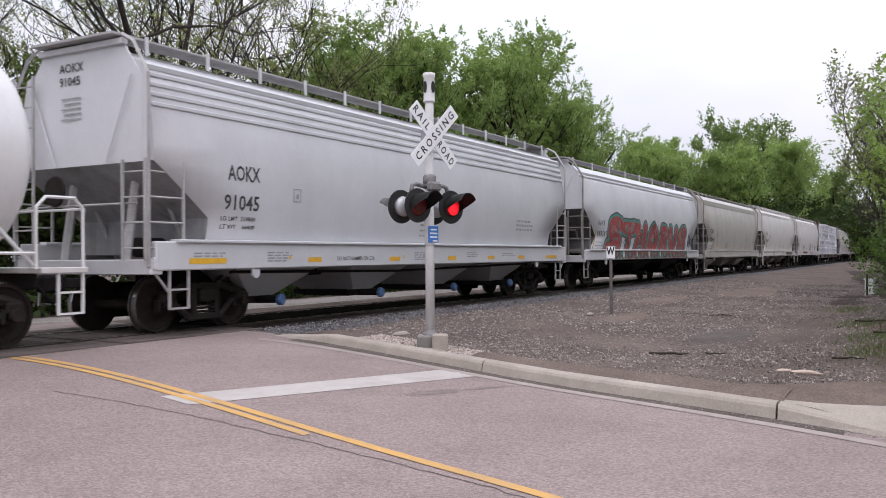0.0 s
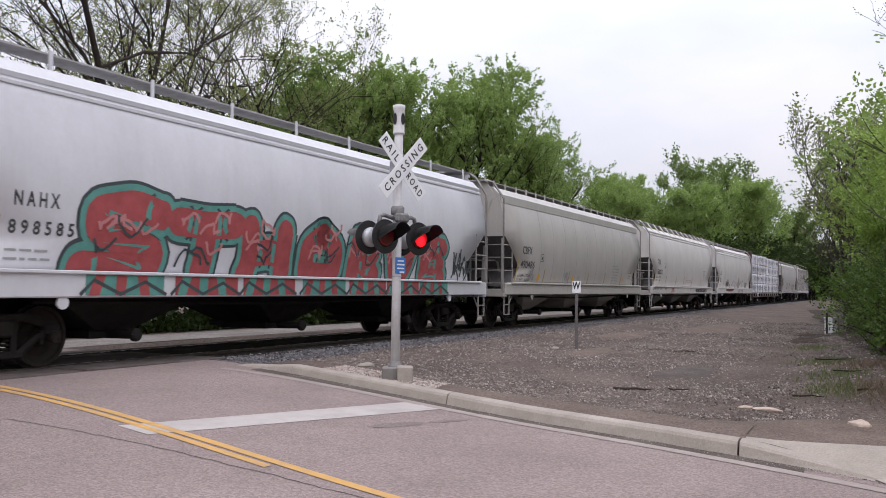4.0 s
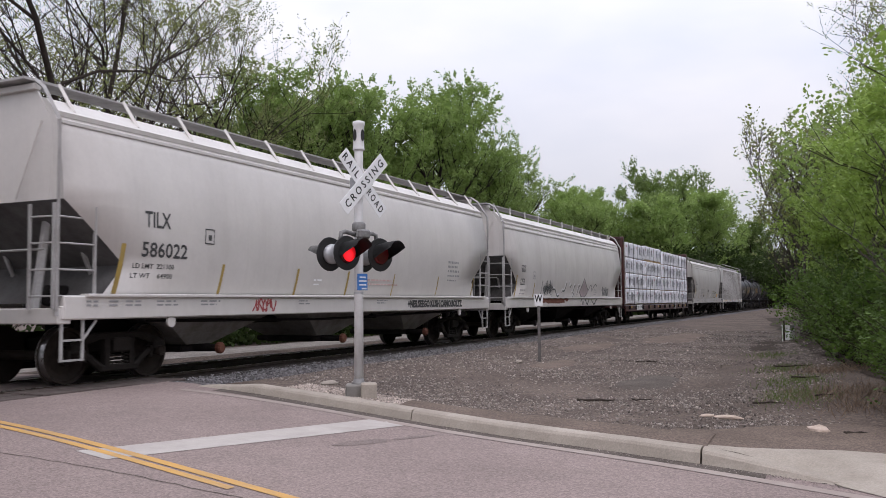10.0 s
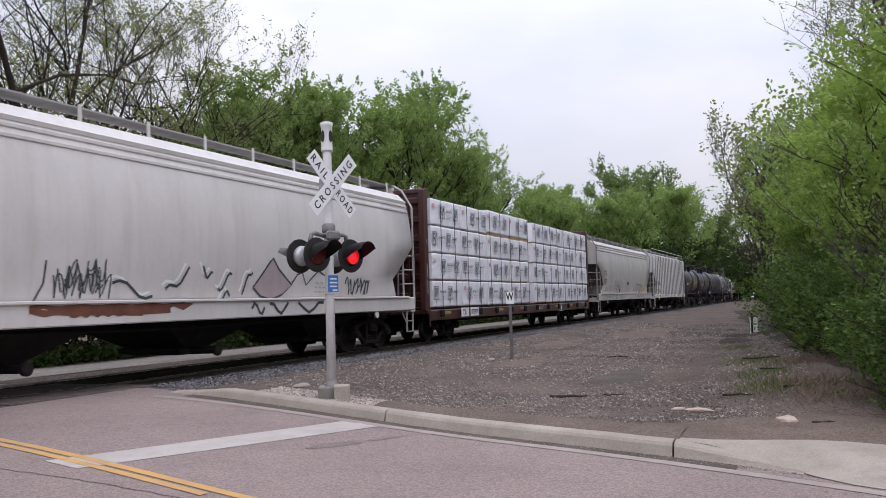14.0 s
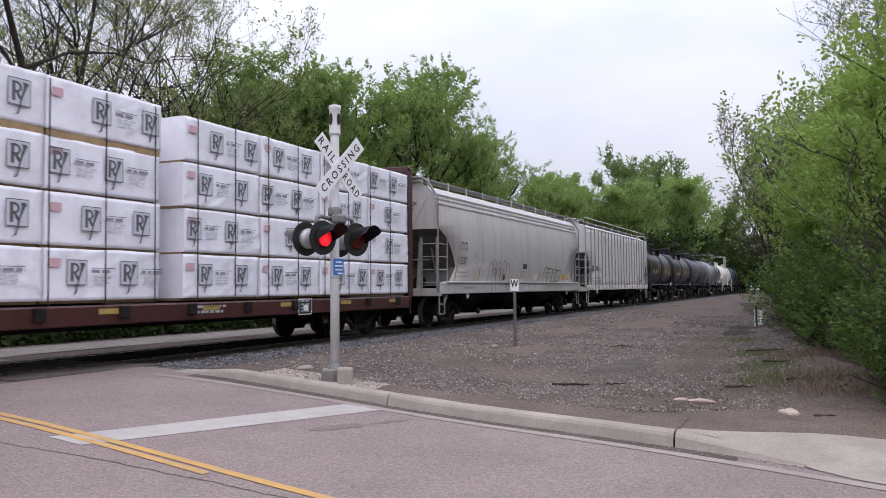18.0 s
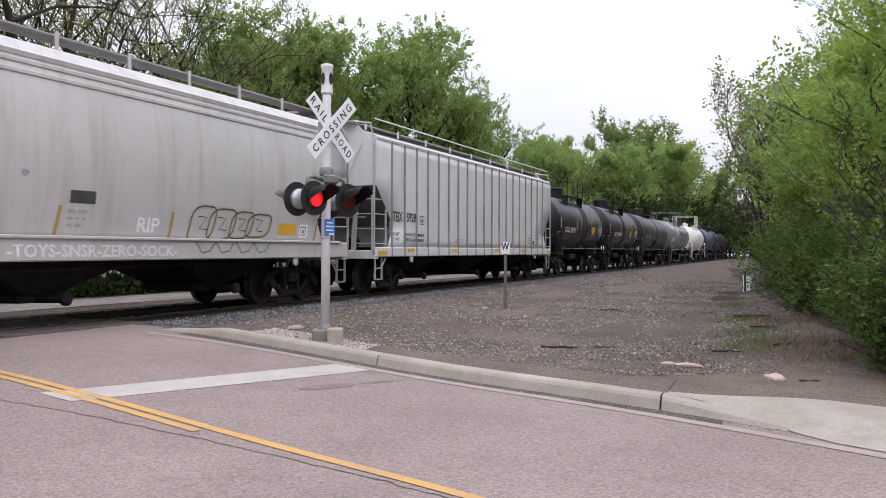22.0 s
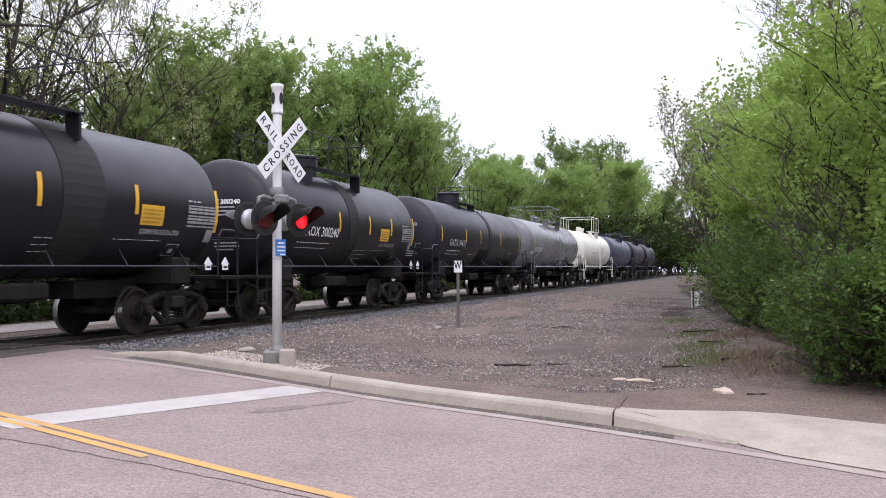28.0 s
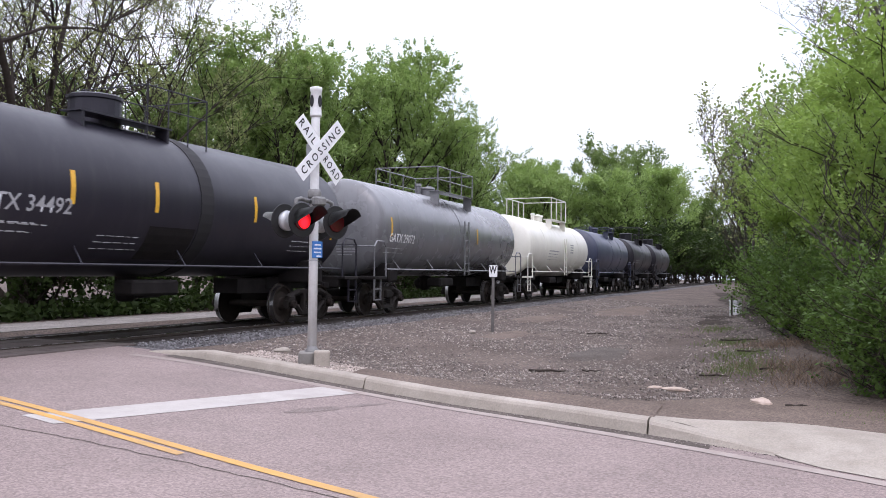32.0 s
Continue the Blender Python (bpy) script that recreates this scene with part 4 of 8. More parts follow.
def running_gear(car, length, inset):
    for sgn in (-1, 1):
        x = sgn * (length / 2 - inset)
        truck = part("truck", BOLSTER_ME, TRUCK_MAT, car, "grimy cast-steel truck with two wheelsets", m=pose(x, 0, 0))
        for y in (-1, 1):
            part("side_frame", FRAME_ME, TRUCK_MAT, truck, m=pose(0, y * 1.0, 0.5, 0, 0, 0 if y < 0 else 180))
        for d in (-0.889, 0.889):
            ob = part("wheelset", WHEELSET_ME, WHEEL_MAT, truck, m=pose(d, 0, WHEEL_R))
            WHEELSETS.append((ob, d))
        part("coupler", COUPLER_ME, UNDER, car, m=pose(sgn * (length / 2 - 0.12), 0, 0.85, 0, 0, 0 if sgn > 0 else 180))
        part("center_sill", box(sgn * (length / 2 - inset * 1.5) - 1.2, sgn * (length / 2 - inset * 1.5) + 1.2, -0.33, 0.33, 0.72, 1.06), UNDER, car)


def ladder(parent, mat, x, y, z0, z1, wide, along="X", rungs=0, r=0.016, name="ladder"):
    """Two stiles and their rungs, at side (along x) or end (along y)."""
    bm = bmesh.new()
    ax = Vector((1, 0, 0)) if along == "X" else Vector((0, 1, 0))
    base = Vector((x, y, 0))
    for k in (-0.5, 0.5):
        p = base + ax * (wide * k)
        bm_box(bm, p.x - 0.02, p.x + 0.02, p.y - 0.02, p.y + 0.02, z0, z1)
    n = rungs or max(2, int((z1 - z0) / 0.42))
    for i in range(n):
        z = z0 + (z1 - z0) * (i + 0.5) / n
        bm_tube(bm, [base + ax * (wide * -0.5) + Vector((0, 0, z)), base + ax * (wide * 0.5) + Vector((0, 0, z))], r, 5)
    return part(name, bm, mat, parent)


def rod(parent, mat, pts, r=0.018, name="handrail"):
    return part(name, tube(pts, r, 6), mat, parent)


class Side:
    """The outline of a hopper's side: half width at each height, and how far the end is cut back there."""

    def __init__(self, spec):
        self.bulge = spec.get("bulge", 0.12)
        self.top = spec.get("top", 4.1)
        self.half = spec.get("half", 1.58)
        self.cut_h = spec.get("cut_h", 2.85)
        self.cut_l = spec.get("cut_l", 1.25)
        self.curve = spec.get("curve", 1.0)
        self.back = spec.get("back", 1.0)
        self.sill = 1.3

    def y(self, h):
        k = (h - self.sill) / (self.top - self.sill)
        return self.half - self.bulge * (2 * k - 0.95) ** 2 if self.bulge else self.half

    def cut(self, h):
        if h >= self.cut_h:
            return 0.0
        k = (self.cut_h - h) / (self.cut_h - 1.9)
        return self.cut_l * (k ** self.curve if k < 1 else 1 - 0.35 * self.back * (1.9 - h) / (1.9 - self.sill))


def conform(me, side, lift=0.006):
    """Bends flat lettering or paint onto the car's side that faces -y."""
    for v in me.vertices:
        v.co.y = -(side.y(v.co.z) + lift)
    return me


def write(car, side, text, x, z, height, mat, wide=None, bold=0.006, lift=0.006, flat_y=None):
    me = letters(text, height * 1.38, bold)
    xs = [v.co.x for v in me.vertices]
    zs = [v.co.z for v in me.vertices]
    k = (wide / (max(xs) - min(xs))) if wide else height / (max(zs) - min(zs))
    kz = height / (max(zs) - min(zs))
    for v in me.vertices:
        v.co = Vector((x + (v.co.x - min(xs)) * k, 0, z + (v.co.z - min(zs)) * kz))
    if flat_y is None:
        conform(me, side, lift)
    else:
        for v in me.vertices:
            v.co.y = flat_y
    return part("lettering", me, mat, car, "stencilled lettering")


def patch(car, side, x0, x1, z0, z1, mat, name="marking", lift=0.005, rows=3, lean=0.0, flat_y=None):
    """A thin painted or taped rectangle on the side."""
    verts, faces = [], []
    for i in range(rows + 1):
        z = z0 + (z1 - z0) * i / rows
        for x in (x0 + lean * (z - z0), x1 + lean * (z - z0)):
            verts.append((x, flat_y if flat_y is not None else -(side.y(z) + lift), z))
    for i in range(rows):
        faces.append((2 * i, 2 * i + 1, 2 * i + 3, 2 * i + 2))
    return part(name, mesh_of(name, verts, faces), mat, car)


def small_print(car, side, x, z, wide, lines, gap, mat, seed=1, flat_y=None, tall=0.5):
    """Unreadable stencil lines as plain bars."""
    rnd = random.Random(seed)
    verts, faces = [], []
    for i in range(lines):
        zz = z - i * gap
        xx = x
        end = x + wide * rnd.uniform(0.7, 1.0)
        while xx < end:
            w = rnd.uniform(0.08, 0.22)
            y = flat_y if flat_y is not None else -(side.y(zz) + 0.006)
            b = len(verts)
            verts += [(xx, y, zz), (min(xx + w, end), y, zz), (min(xx + w, end), y, zz + gap * tall), (xx, y, zz + gap * tall)]
            faces.append((b, b + 1, b + 2, b + 3))
            xx += w + 0.045
    return tagged(part("stencil_print", mesh_of("stencil_print", verts, faces), mat, car, "rows of small stencilled print"), kind="stuff")


def blob(cx, cz, rx, rz, wobble, seed, n=28):
    rnd = random.Random(seed)
    ph = [rnd.uniform(0, 6.28) for _ in range(4)]
    pts = []
    for k in range(n):
        a = 2 * math.pi * k / n
        r = 1 + wobble * (0.6 * math.sin(2 * a + ph[0]) + 0.5 * math.sin(3 * a + ph[1]) + 0.35 * math.sin(5 * a + ph[2]))
        pts.append((cx + rx * r * math.cos(a), cz + rz * r * math.sin(a)))
    return pts


def spray(car, side, pts, mat, lift, name="graffiti_patch"):
    """A sprayed patch of paint with the given outline, laid on the curved side."""
    bm = bmesh.new()
    bm.faces.new([bm.verts.new((x, 0, z)) for x, z in pts])
    bmesh.ops.triangulate(bm, faces=bm.faces[:])
    bmesh.ops.subdivide_edges(bm, edges=bm.edges[:], cuts=1)
    bmesh.ops.triangulate(bm, faces=bm.faces[:])
    for v in bm.verts:
        v.co.y = -(side.y(v.co.z) + lift)
    return part(name, bm, mat, car)


def scrawl(car, side, pts, mat, r=0.02, lift=0.008, name="graffiti_line"):
    """A sprayed line, as a flat band along the points."""
    verts, faces = [], []
    pts = [Vector((x, z)) for x, z in pts]
    for i, p in enumerate(pts):
        d = pts[min(i + 1, len(pts) - 1)] - pts[max(i - 1, 0)]
        d = d.normalized() if d.length else Vector((1, 0))
        nrm = Vector((-d.y, d.x)) * r
        for q in (p + nrm, p - nrm):
            verts.append((q.x, -(side.y(q.y) + lift), q.y))
    for i in range(len(pts) - 1):
        faces.append((2 * i, 2 * i + 1, 2 * i + 3, 2 * i + 2))
    return part(name, mesh_of(name, verts, faces), mat, car)


def squiggle(x, z, w, h, turns, seed):
    rnd = random.Random(seed)
    pts = []
    n = int(turns * 10)
    a, b, c = rnd.uniform(0, 6), rnd.uniform(0, 6), rnd.uniform(0.6, 1.4)
    for i in range(n + 1):
        k = i / n
        pts.append((x + w * k + 0.16 * w / turns * math.sin(k * turns * 6.28 + a), z + h * (0.5 + 0.42 * math.sin(k * turns * 6.28 * c + b) + 0.12 * math.sin(k * turns * 15 + a))))
    return pts


def hopper_body(side, length):
    """Side sheets, slope sheets and end walls as one shell."""
    hs = [side.sill, 1.5, 1.7, 1.9] + [1.9 + (side.cut_h - 1.9) * i / 5 for i in range(1, 6)] + [side.cut_h + (side.top - side.cut_h) * i / 5 for i in range(1, 6)]
    cols = 12
    bm = bmesh.new()
    rows = []
    for h in hs:
        reach = length / 2 - 0.08 - side.cut(h)
        row = []
        for sgn in (-1, 1):
            xs = [reach * (2 * j / (cols - 1) - 1) for j in range(cols)]
            if sgn > 0:
                xs = xs[::-1]
            for x in xs:
                row.append(bm.verts.new((x, sgn * side.y(h), h)))
        rows.append(row)
    n = cols * 2
    for a, b in zip(rows, rows[1:]):
        for k in range(n):
            bm.faces.new((a[k], a[(k + 1) % n], b[(k + 1) % n], b[k]))
    bm.faces.new(rows[0][::-1])
    bm.faces.new(rows[-1])
    return bm


def hopper(spec):
    side = Side(spec)
    length = spec["length"]
    mat = spec["mat"]
    car = thing("hopper_car", spec["label"], "hopper car", "cars of the train")
    half = length / 2
    iron = spec.get("iron", IRON_PALE)
    body = mesh_from("body", hopper_body(side, length))
    body.materials.append(mat)
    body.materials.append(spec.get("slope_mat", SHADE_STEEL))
    # faces under the overhanging ends carry their shade as a darker material
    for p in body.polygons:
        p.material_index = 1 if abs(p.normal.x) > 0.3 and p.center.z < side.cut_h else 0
        p.use_smooth = abs(p.normal.y) > 0.6
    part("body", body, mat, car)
    # roof: eave moulding, sloped sheets
    top = side.top
    ye = side.y(top)
    bm = bmesh.new()
    fall, rise_to = (0.2, 0.14) if spec.get("flat_roof") else (0.22, 0.27)
    prof = [(ye + 0.015, top - 0.02), (ye + 0.03, top + 0.05), (ye - 0.04, top + 0.09), (ye - fall, top + rise_to), (0.62, top + 0.4), (-0.62, top + 0.4), (-ye + fall, top + rise_to), (-ye + 0.04, top + 0.09), (-ye - 0.03, top + 0.05), (-ye - 0.015, top - 0.02)]
    rows = []
    for x in (-half + 0.1, half - 0.1):
        rows.append([bm.verts.new((x, y, z)) for y, z in prof])
    for k in range(len(prof)):
        bm.faces.new((rows[0][k], rows[0][(k + 1) % len(prof)], rows[1][(k + 1) % len(prof)], rows[1][k]))
    bm.faces.new(rows[0][::-1])
    bm.faces.new(rows[1])
    part("roof", bm, spec.get("roof_mat", mat), car)
    for i in range(spec.get("mould", 2)):
        z = top - 0.1 - 0.16 * i
        for sgn in (-1, 1):
            part("eave_rib", box(-half + 0.1, half - 0.1, sgn * side.y(z) - 0.03, sgn * side.y(z) + 0.03, z - 0.035, z + 0.035, 0.012), mat, car)
    # roof hatches
    for i in range(spec.get("hatches", 5)):
        x = -half + 1.8 + i * (length - 3.6) / (spec.get("hatches", 5) - 1)
        part("roof_hatch", box(x - 0.55, x + 0.55, -0.38, 0.38, top + 0.39, top + 0.48, 0.03), mat, car)
    # running boards on both eaves, with their rail of posts
    zb = top + spec.get("walk_high", 0.55)
    for sgn in (-1, 1):
        y0, y1 = sgn * 0.5, sgn * 0.98
        bm = bmesh.new()
        bm_box(bm, -half + 0.05, half - 0.05, min(y0, y1), max(y0, y1), zb - 0.014, zb + 0.014)
        part("running_board", bm, GRATE, car, "galvanized grating walkway")
    n = spec.get("posts", 10)
    for i in range(n):
        x = -half + 0.5 + i * (length - 1.0) / (n - 1)
        for sgn in (-1, 1):
            if spec.get("slant"):
                part("board_bracket", tube([(x, sgn * 0.96, zb + 0.03), (x, sgn * 1.3, top + 0.1)], 0.034, 4), mat, car)
            else:
                part("board_bracket", box(x - 0.03, x + 0.03, sgn * 1.02 - 0.015, sgn * 1.02 + 0.015, top + 0.3, zb + 0.05), mat, car)
    # end frames of the walkway and the bent corner posts
    for sgn in (-1, 1):
        x = sgn * (half - 0.06)
        part("cross_walk", box(min(x + sgn * 0.22, x - sgn * 0.5), max(x + sgn * 0.22, x - sgn * 0.5), -0.98, 0.98, zb - 0.02, zb + 0.02), GRATE, car)
        for y in (-1, 1):
            bm = bmesh.new()
            bm_tube(bm, [(x + sgn * 0.03, y * 1.0, zb), (x + sgn * 0.05, y * (ye - 0.14), top + 0.4), (x + sgn * 0.06, y * (side.half - 0.02), top - 0.12), (x + sgn * 0.06, y * (side.half - 0.02), 1.1)], 0.036, 4)
            part("corner_post", bm, iron, car)
    # side sills
    for sgn in (-1, 1):
        part("side_sill", box(-half + 0.05, half - 0.05, sgn * (side.half - 0.03) - 0.05, sgn * (side.half - 0.03) + 0.05, 1.05, 1.25, 0.015), spec.get("sill_mat", mat), car)
        part("sill_plate", box(-half + 0.09, half - 0.09, sgn * (side.half - 0.03) - 0.06, sgn * (side.half - 0.03) + 0.06, 1.04, spec.get("sill_top", 1.4), 0.02), spec.get("sill_mat", mat), car)
        if not spec.get("ledge", True):
            continue
        bm = bmesh.new()
        bm_box(bm, -half + 0.5, half - 0.5, sgn * (side.half - 0.02) - 0.1, sgn * (side.half - 0.02) + 0.09, spec.get("sill_top", 1.4) - 0.02, spec.get("sill_top", 1.4) + 0.035, 0.012)
        part("sill_ledge", bm, spec.get("sill_mat", mat), car)
    # end platforms, ladders and grabs
    for sgn in (-1, 1):
        x = sgn * half
        part("end_sill", box(min(x, x - sgn * 0.25), max(x, x - sgn * 0.25), -side.half, side.half, 0.98, 1.22, 0.015), spec.get("sill_mat", mat), car)
        part("end_platform", box(min(x - sgn * 0.25, x - sgn * 1.5), max(x - sgn * 0.25, x - sgn * 1.5), -side.half + 0.1, side.half - 0.1, 1.12, 1.16), GRATE, car)
        for y in (-1, 1):
            ladder(car, iron, x - sgn * 0.34, y * (side.half - 0.02), 1.2, 2.78, 0.72, "X", 4)
            ladder(car, iron, x + sgn * 0.05, y * (side.half - 0.3), 1.2, 2.78 if y < 0 else top + 0.1, 0.5, "Y", 4 if y < 0 else 9, name="end_ladder")
            bm = bmesh.new()
            d0 = spec.get("step_in", 0.1)
            for d in (d0, d0 + 0.4):
                bm_box(bm, x - sgn * d - 0.018, x - sgn * d + 0.018, y * (side.half - 0.04) - 0.02, y * (side.half - 0.04) + 0.02, 0.42, 1.05)
            for z in (0.42, 0.72):
                bm_box(bm, min(x - sgn * d0, x - sgn * (d0 + 0.4)), max(x - sgn * d0, x - sgn * (d0 + 0.4)), y * (side.half - 0.04) - 0.025, y * (side.half - 0.04) + 0.025, z, z + 0.03)
            part("stirrup_step", bm, iron, car)
            # struts under the slope sheet
            rod(car, iron, [(x - sgn * 0.3, y * 0.75, 1.2), (x - sgn * 0.55, y * 0.75, side.cut_h + 0.05)], 0.075, "slope_strut")
            rod(car, iron, [(x - sgn * 1.55, y * 0.9, 1.16), (x - sgn * 0.9, y * 0.9, side.cut_h - 0.35)], 0.04, "slope_strut")
        rod(car, iron, [(x - sgn * 0.02, -side.half + 0.3, 2.1), (x - sgn * 0.02, side.half - 0.3, 2.1)], 0.02, "handrail")
        # flat end wall with sloped shoulders, and the beam over it
        bm = bmesh.new()
        outline = [(-ye + 0.06, side.cut_h), (ye - 0.06, side.cut_h), (ye - 0.02, top - 0.15), (0.98, top + 0.4), (-0.98, top + 0.4), (-ye + 0.02, top - 0.15)]
        near, far = [[bm.verts.new((x - sgn * d, y, z)) for y, z in outline] for d in (0.074, 0.11)]
        bm.faces.new(near)
        bm.faces.new(far[::-1])
        for k in range(6):
            bm.faces.new((near[k], near[(k + 1) % 6], far[(k + 1) % 6], far[k]))
        bmesh.ops.recalc_face_normals(bm, faces=bm.faces[:])
        part("end_wall", bm, mat, car)
        part("end_beam", box(min(x, x - sgn * 0.12), max(x, x - sgn * 0.12), -1.02, 1.02, top + 0.4, top + 0.5, 0.01), mat, car)
        for y in (-1, 1):
            rod(car, iron, [(x - sgn * (d0 - 0.3 if d0 > 0.3 else d0 + 0.68), y * (side.half - 0.06), 1.02), (x - sgn * (d0 if d0 > 0.3 else d0 + 0.4), y * (side.half - 0.06), 0.7)], 0.022, "step_brace")
            rod(car, mat, [(x - sgn * 0.02, y * (side.half - 0.42), top - 0.1), (x - sgn * 0.02, y * 0.62, side.cut_h + 0.02)], 0.014, "end_brace")
        part("brake_cylinder", lathe([(-0.3, 0.14), (-0.26, 0.17), (0.26, 0.17), (0.3, 0.12)], 14, pose(x - sgn * 1.0, -0.5, 1.42)), UNDER, car, smooth_it=True)
    part("brake_wheel", lathe([(0, 0.24), (0.03, 0.26), (0.05, 0.24), (0.03, 0.2)], 16, pose(-half - 0.06, 0.55, 2.35)), TRUCK_MAT, car)
    # discharge hoppers with their gates
    n = spec.get("bays", 3)
    room = length - 2 * side.cut_l - 1.2
    for i in range(n):
        x = -room / 2 + room * (i + 0.5) / n
        wide = room / n * 0.47
        bm = bmesh.new()
        a = [bm.verts.new((x + sx * wide, sy * 1.48, 1.3)) for sx, sy in ((-1, -1), (1, -1), (1, 1), (-1, 1))]
        b = [bm.verts.new((x + sx * 0.36, sy * 0.74, 0.5)) for sx, sy in ((-1, -1), (1, -1), (1, 1), (-1, 1))]
        for k in range(4):
            bm.faces.new((a[k], a[(k + 1) % 4], b[(k + 1) % 4], b[k]))
        bm.faces.new(a)
        bm.faces.new(b[::-1])
        bay = part("discharge_bay", bm, spec.get("bay_mat", UNDER), car)
        bm = bmesh.new()
        bm_box(bm, x - 0.42, x + 0.42, -0.66, 0.66, 0.36, 0.5, 0.02)
        bm_lathe(bm, [(-1.2, 0.07), (-0.7, 0.08), (0.7, 0.08), (1.2, 0.07)], 10, pose(x, 0, 0.43), "Y")
        part("outlet_gate", bm, UNDER, bay)
        part("outlet_cap", lathe([(-1.3, 0.08), (-1.27, 0.11), (-1.2, 0.11), (-1.18, 0.07)], 12, pose(x, 0, 0.43), "Y"), spec.get("cap_mat", UNDER), bay)
    part("brake_pipe", tube([(-half + 2.2, -1.2, 0.98), (-1, -1.25, 0.9), (half - 2.2, -1.2, 0.98)], 0.03, 6), UNDER, car)
    part("centre_beam", box(-half + 2, half - 2, -0.3, 0.3, 0.85, 1.25), UNDER, car)
    running_gear(car, length, spec.get("inset", 1.75))
    # ribs
    for i in range(spec.get("ribs", 0)):
        x = -half + spec["rib_from"] + i * spec["rib_step"]
        low = spec.get("rib_low", 1.36)
        while abs(x) > half - 0.1 - side.cut(low) and low < side.cut_h:
            low += 0.05
        for sgn in (-1, 1):
            part("side_rib", box(x - 0.02, x + 0.02, sgn * side.half - 0.05, sgn * side.half + 0.05, low, top + 0.02, 0.004), RIB_GRIME_SHADE, car)
    for i in range(spec.get("seams", 0)):
        x = -half + 3.2 + i * (length - 6.4) / (spec["seams"] - 1)
        verts, faces = [], []
        for j in range(11):
            z = 1.4 + (top - 1.45) * j / 10
            for d in (-0.014, 0.014):
                verts.append((x + d, -(side.y(z) + 0.004), z))
        for j in range(10):
            faces.append((2 * j, 2 * j + 1, 2 * j + 3, 2 * j + 2))
        part("weld_seam", mesh_of("weld_seam", verts, faces), FAINT, car)
    # towing eyes
    for sgn in (-1, 1):
        bm = bmesh.new()
        bm_lathe(bm, [(-0.02, 0.1), (0.02, 0.1)], 12, pose(sgn * (half - 2.4), -side.half + 0.02, 0.97), "Y")
        part("jacking_lug", bm, spec.get("sill_mat", mat), car)
    CARS.append((car, spec["s0"] + half))
    return car, side


def tank_body(length, r, zc):
    prof = [(-length / 2, 0.02)]
    for i in range(1, 8):
        a = math.pi / 2 * i / 7
        prof.append((-length / 2 + r * 0.3 * (1 - math.cos(a)), r * math.sin(a)))
    prof += [(-x, q) for x, q in prof[::-1]]
    return lathe(prof, 48, pose(0, 0, zc), "X")


class Round:
    """The side of a tank, for lettering."""

    def __init__(self, r, zc):
        self.r, self.zc = r, zc

    def y(self, z):
        return math.sqrt(max(0.01, self.r ** 2 - (z - self.zc) ** 2))


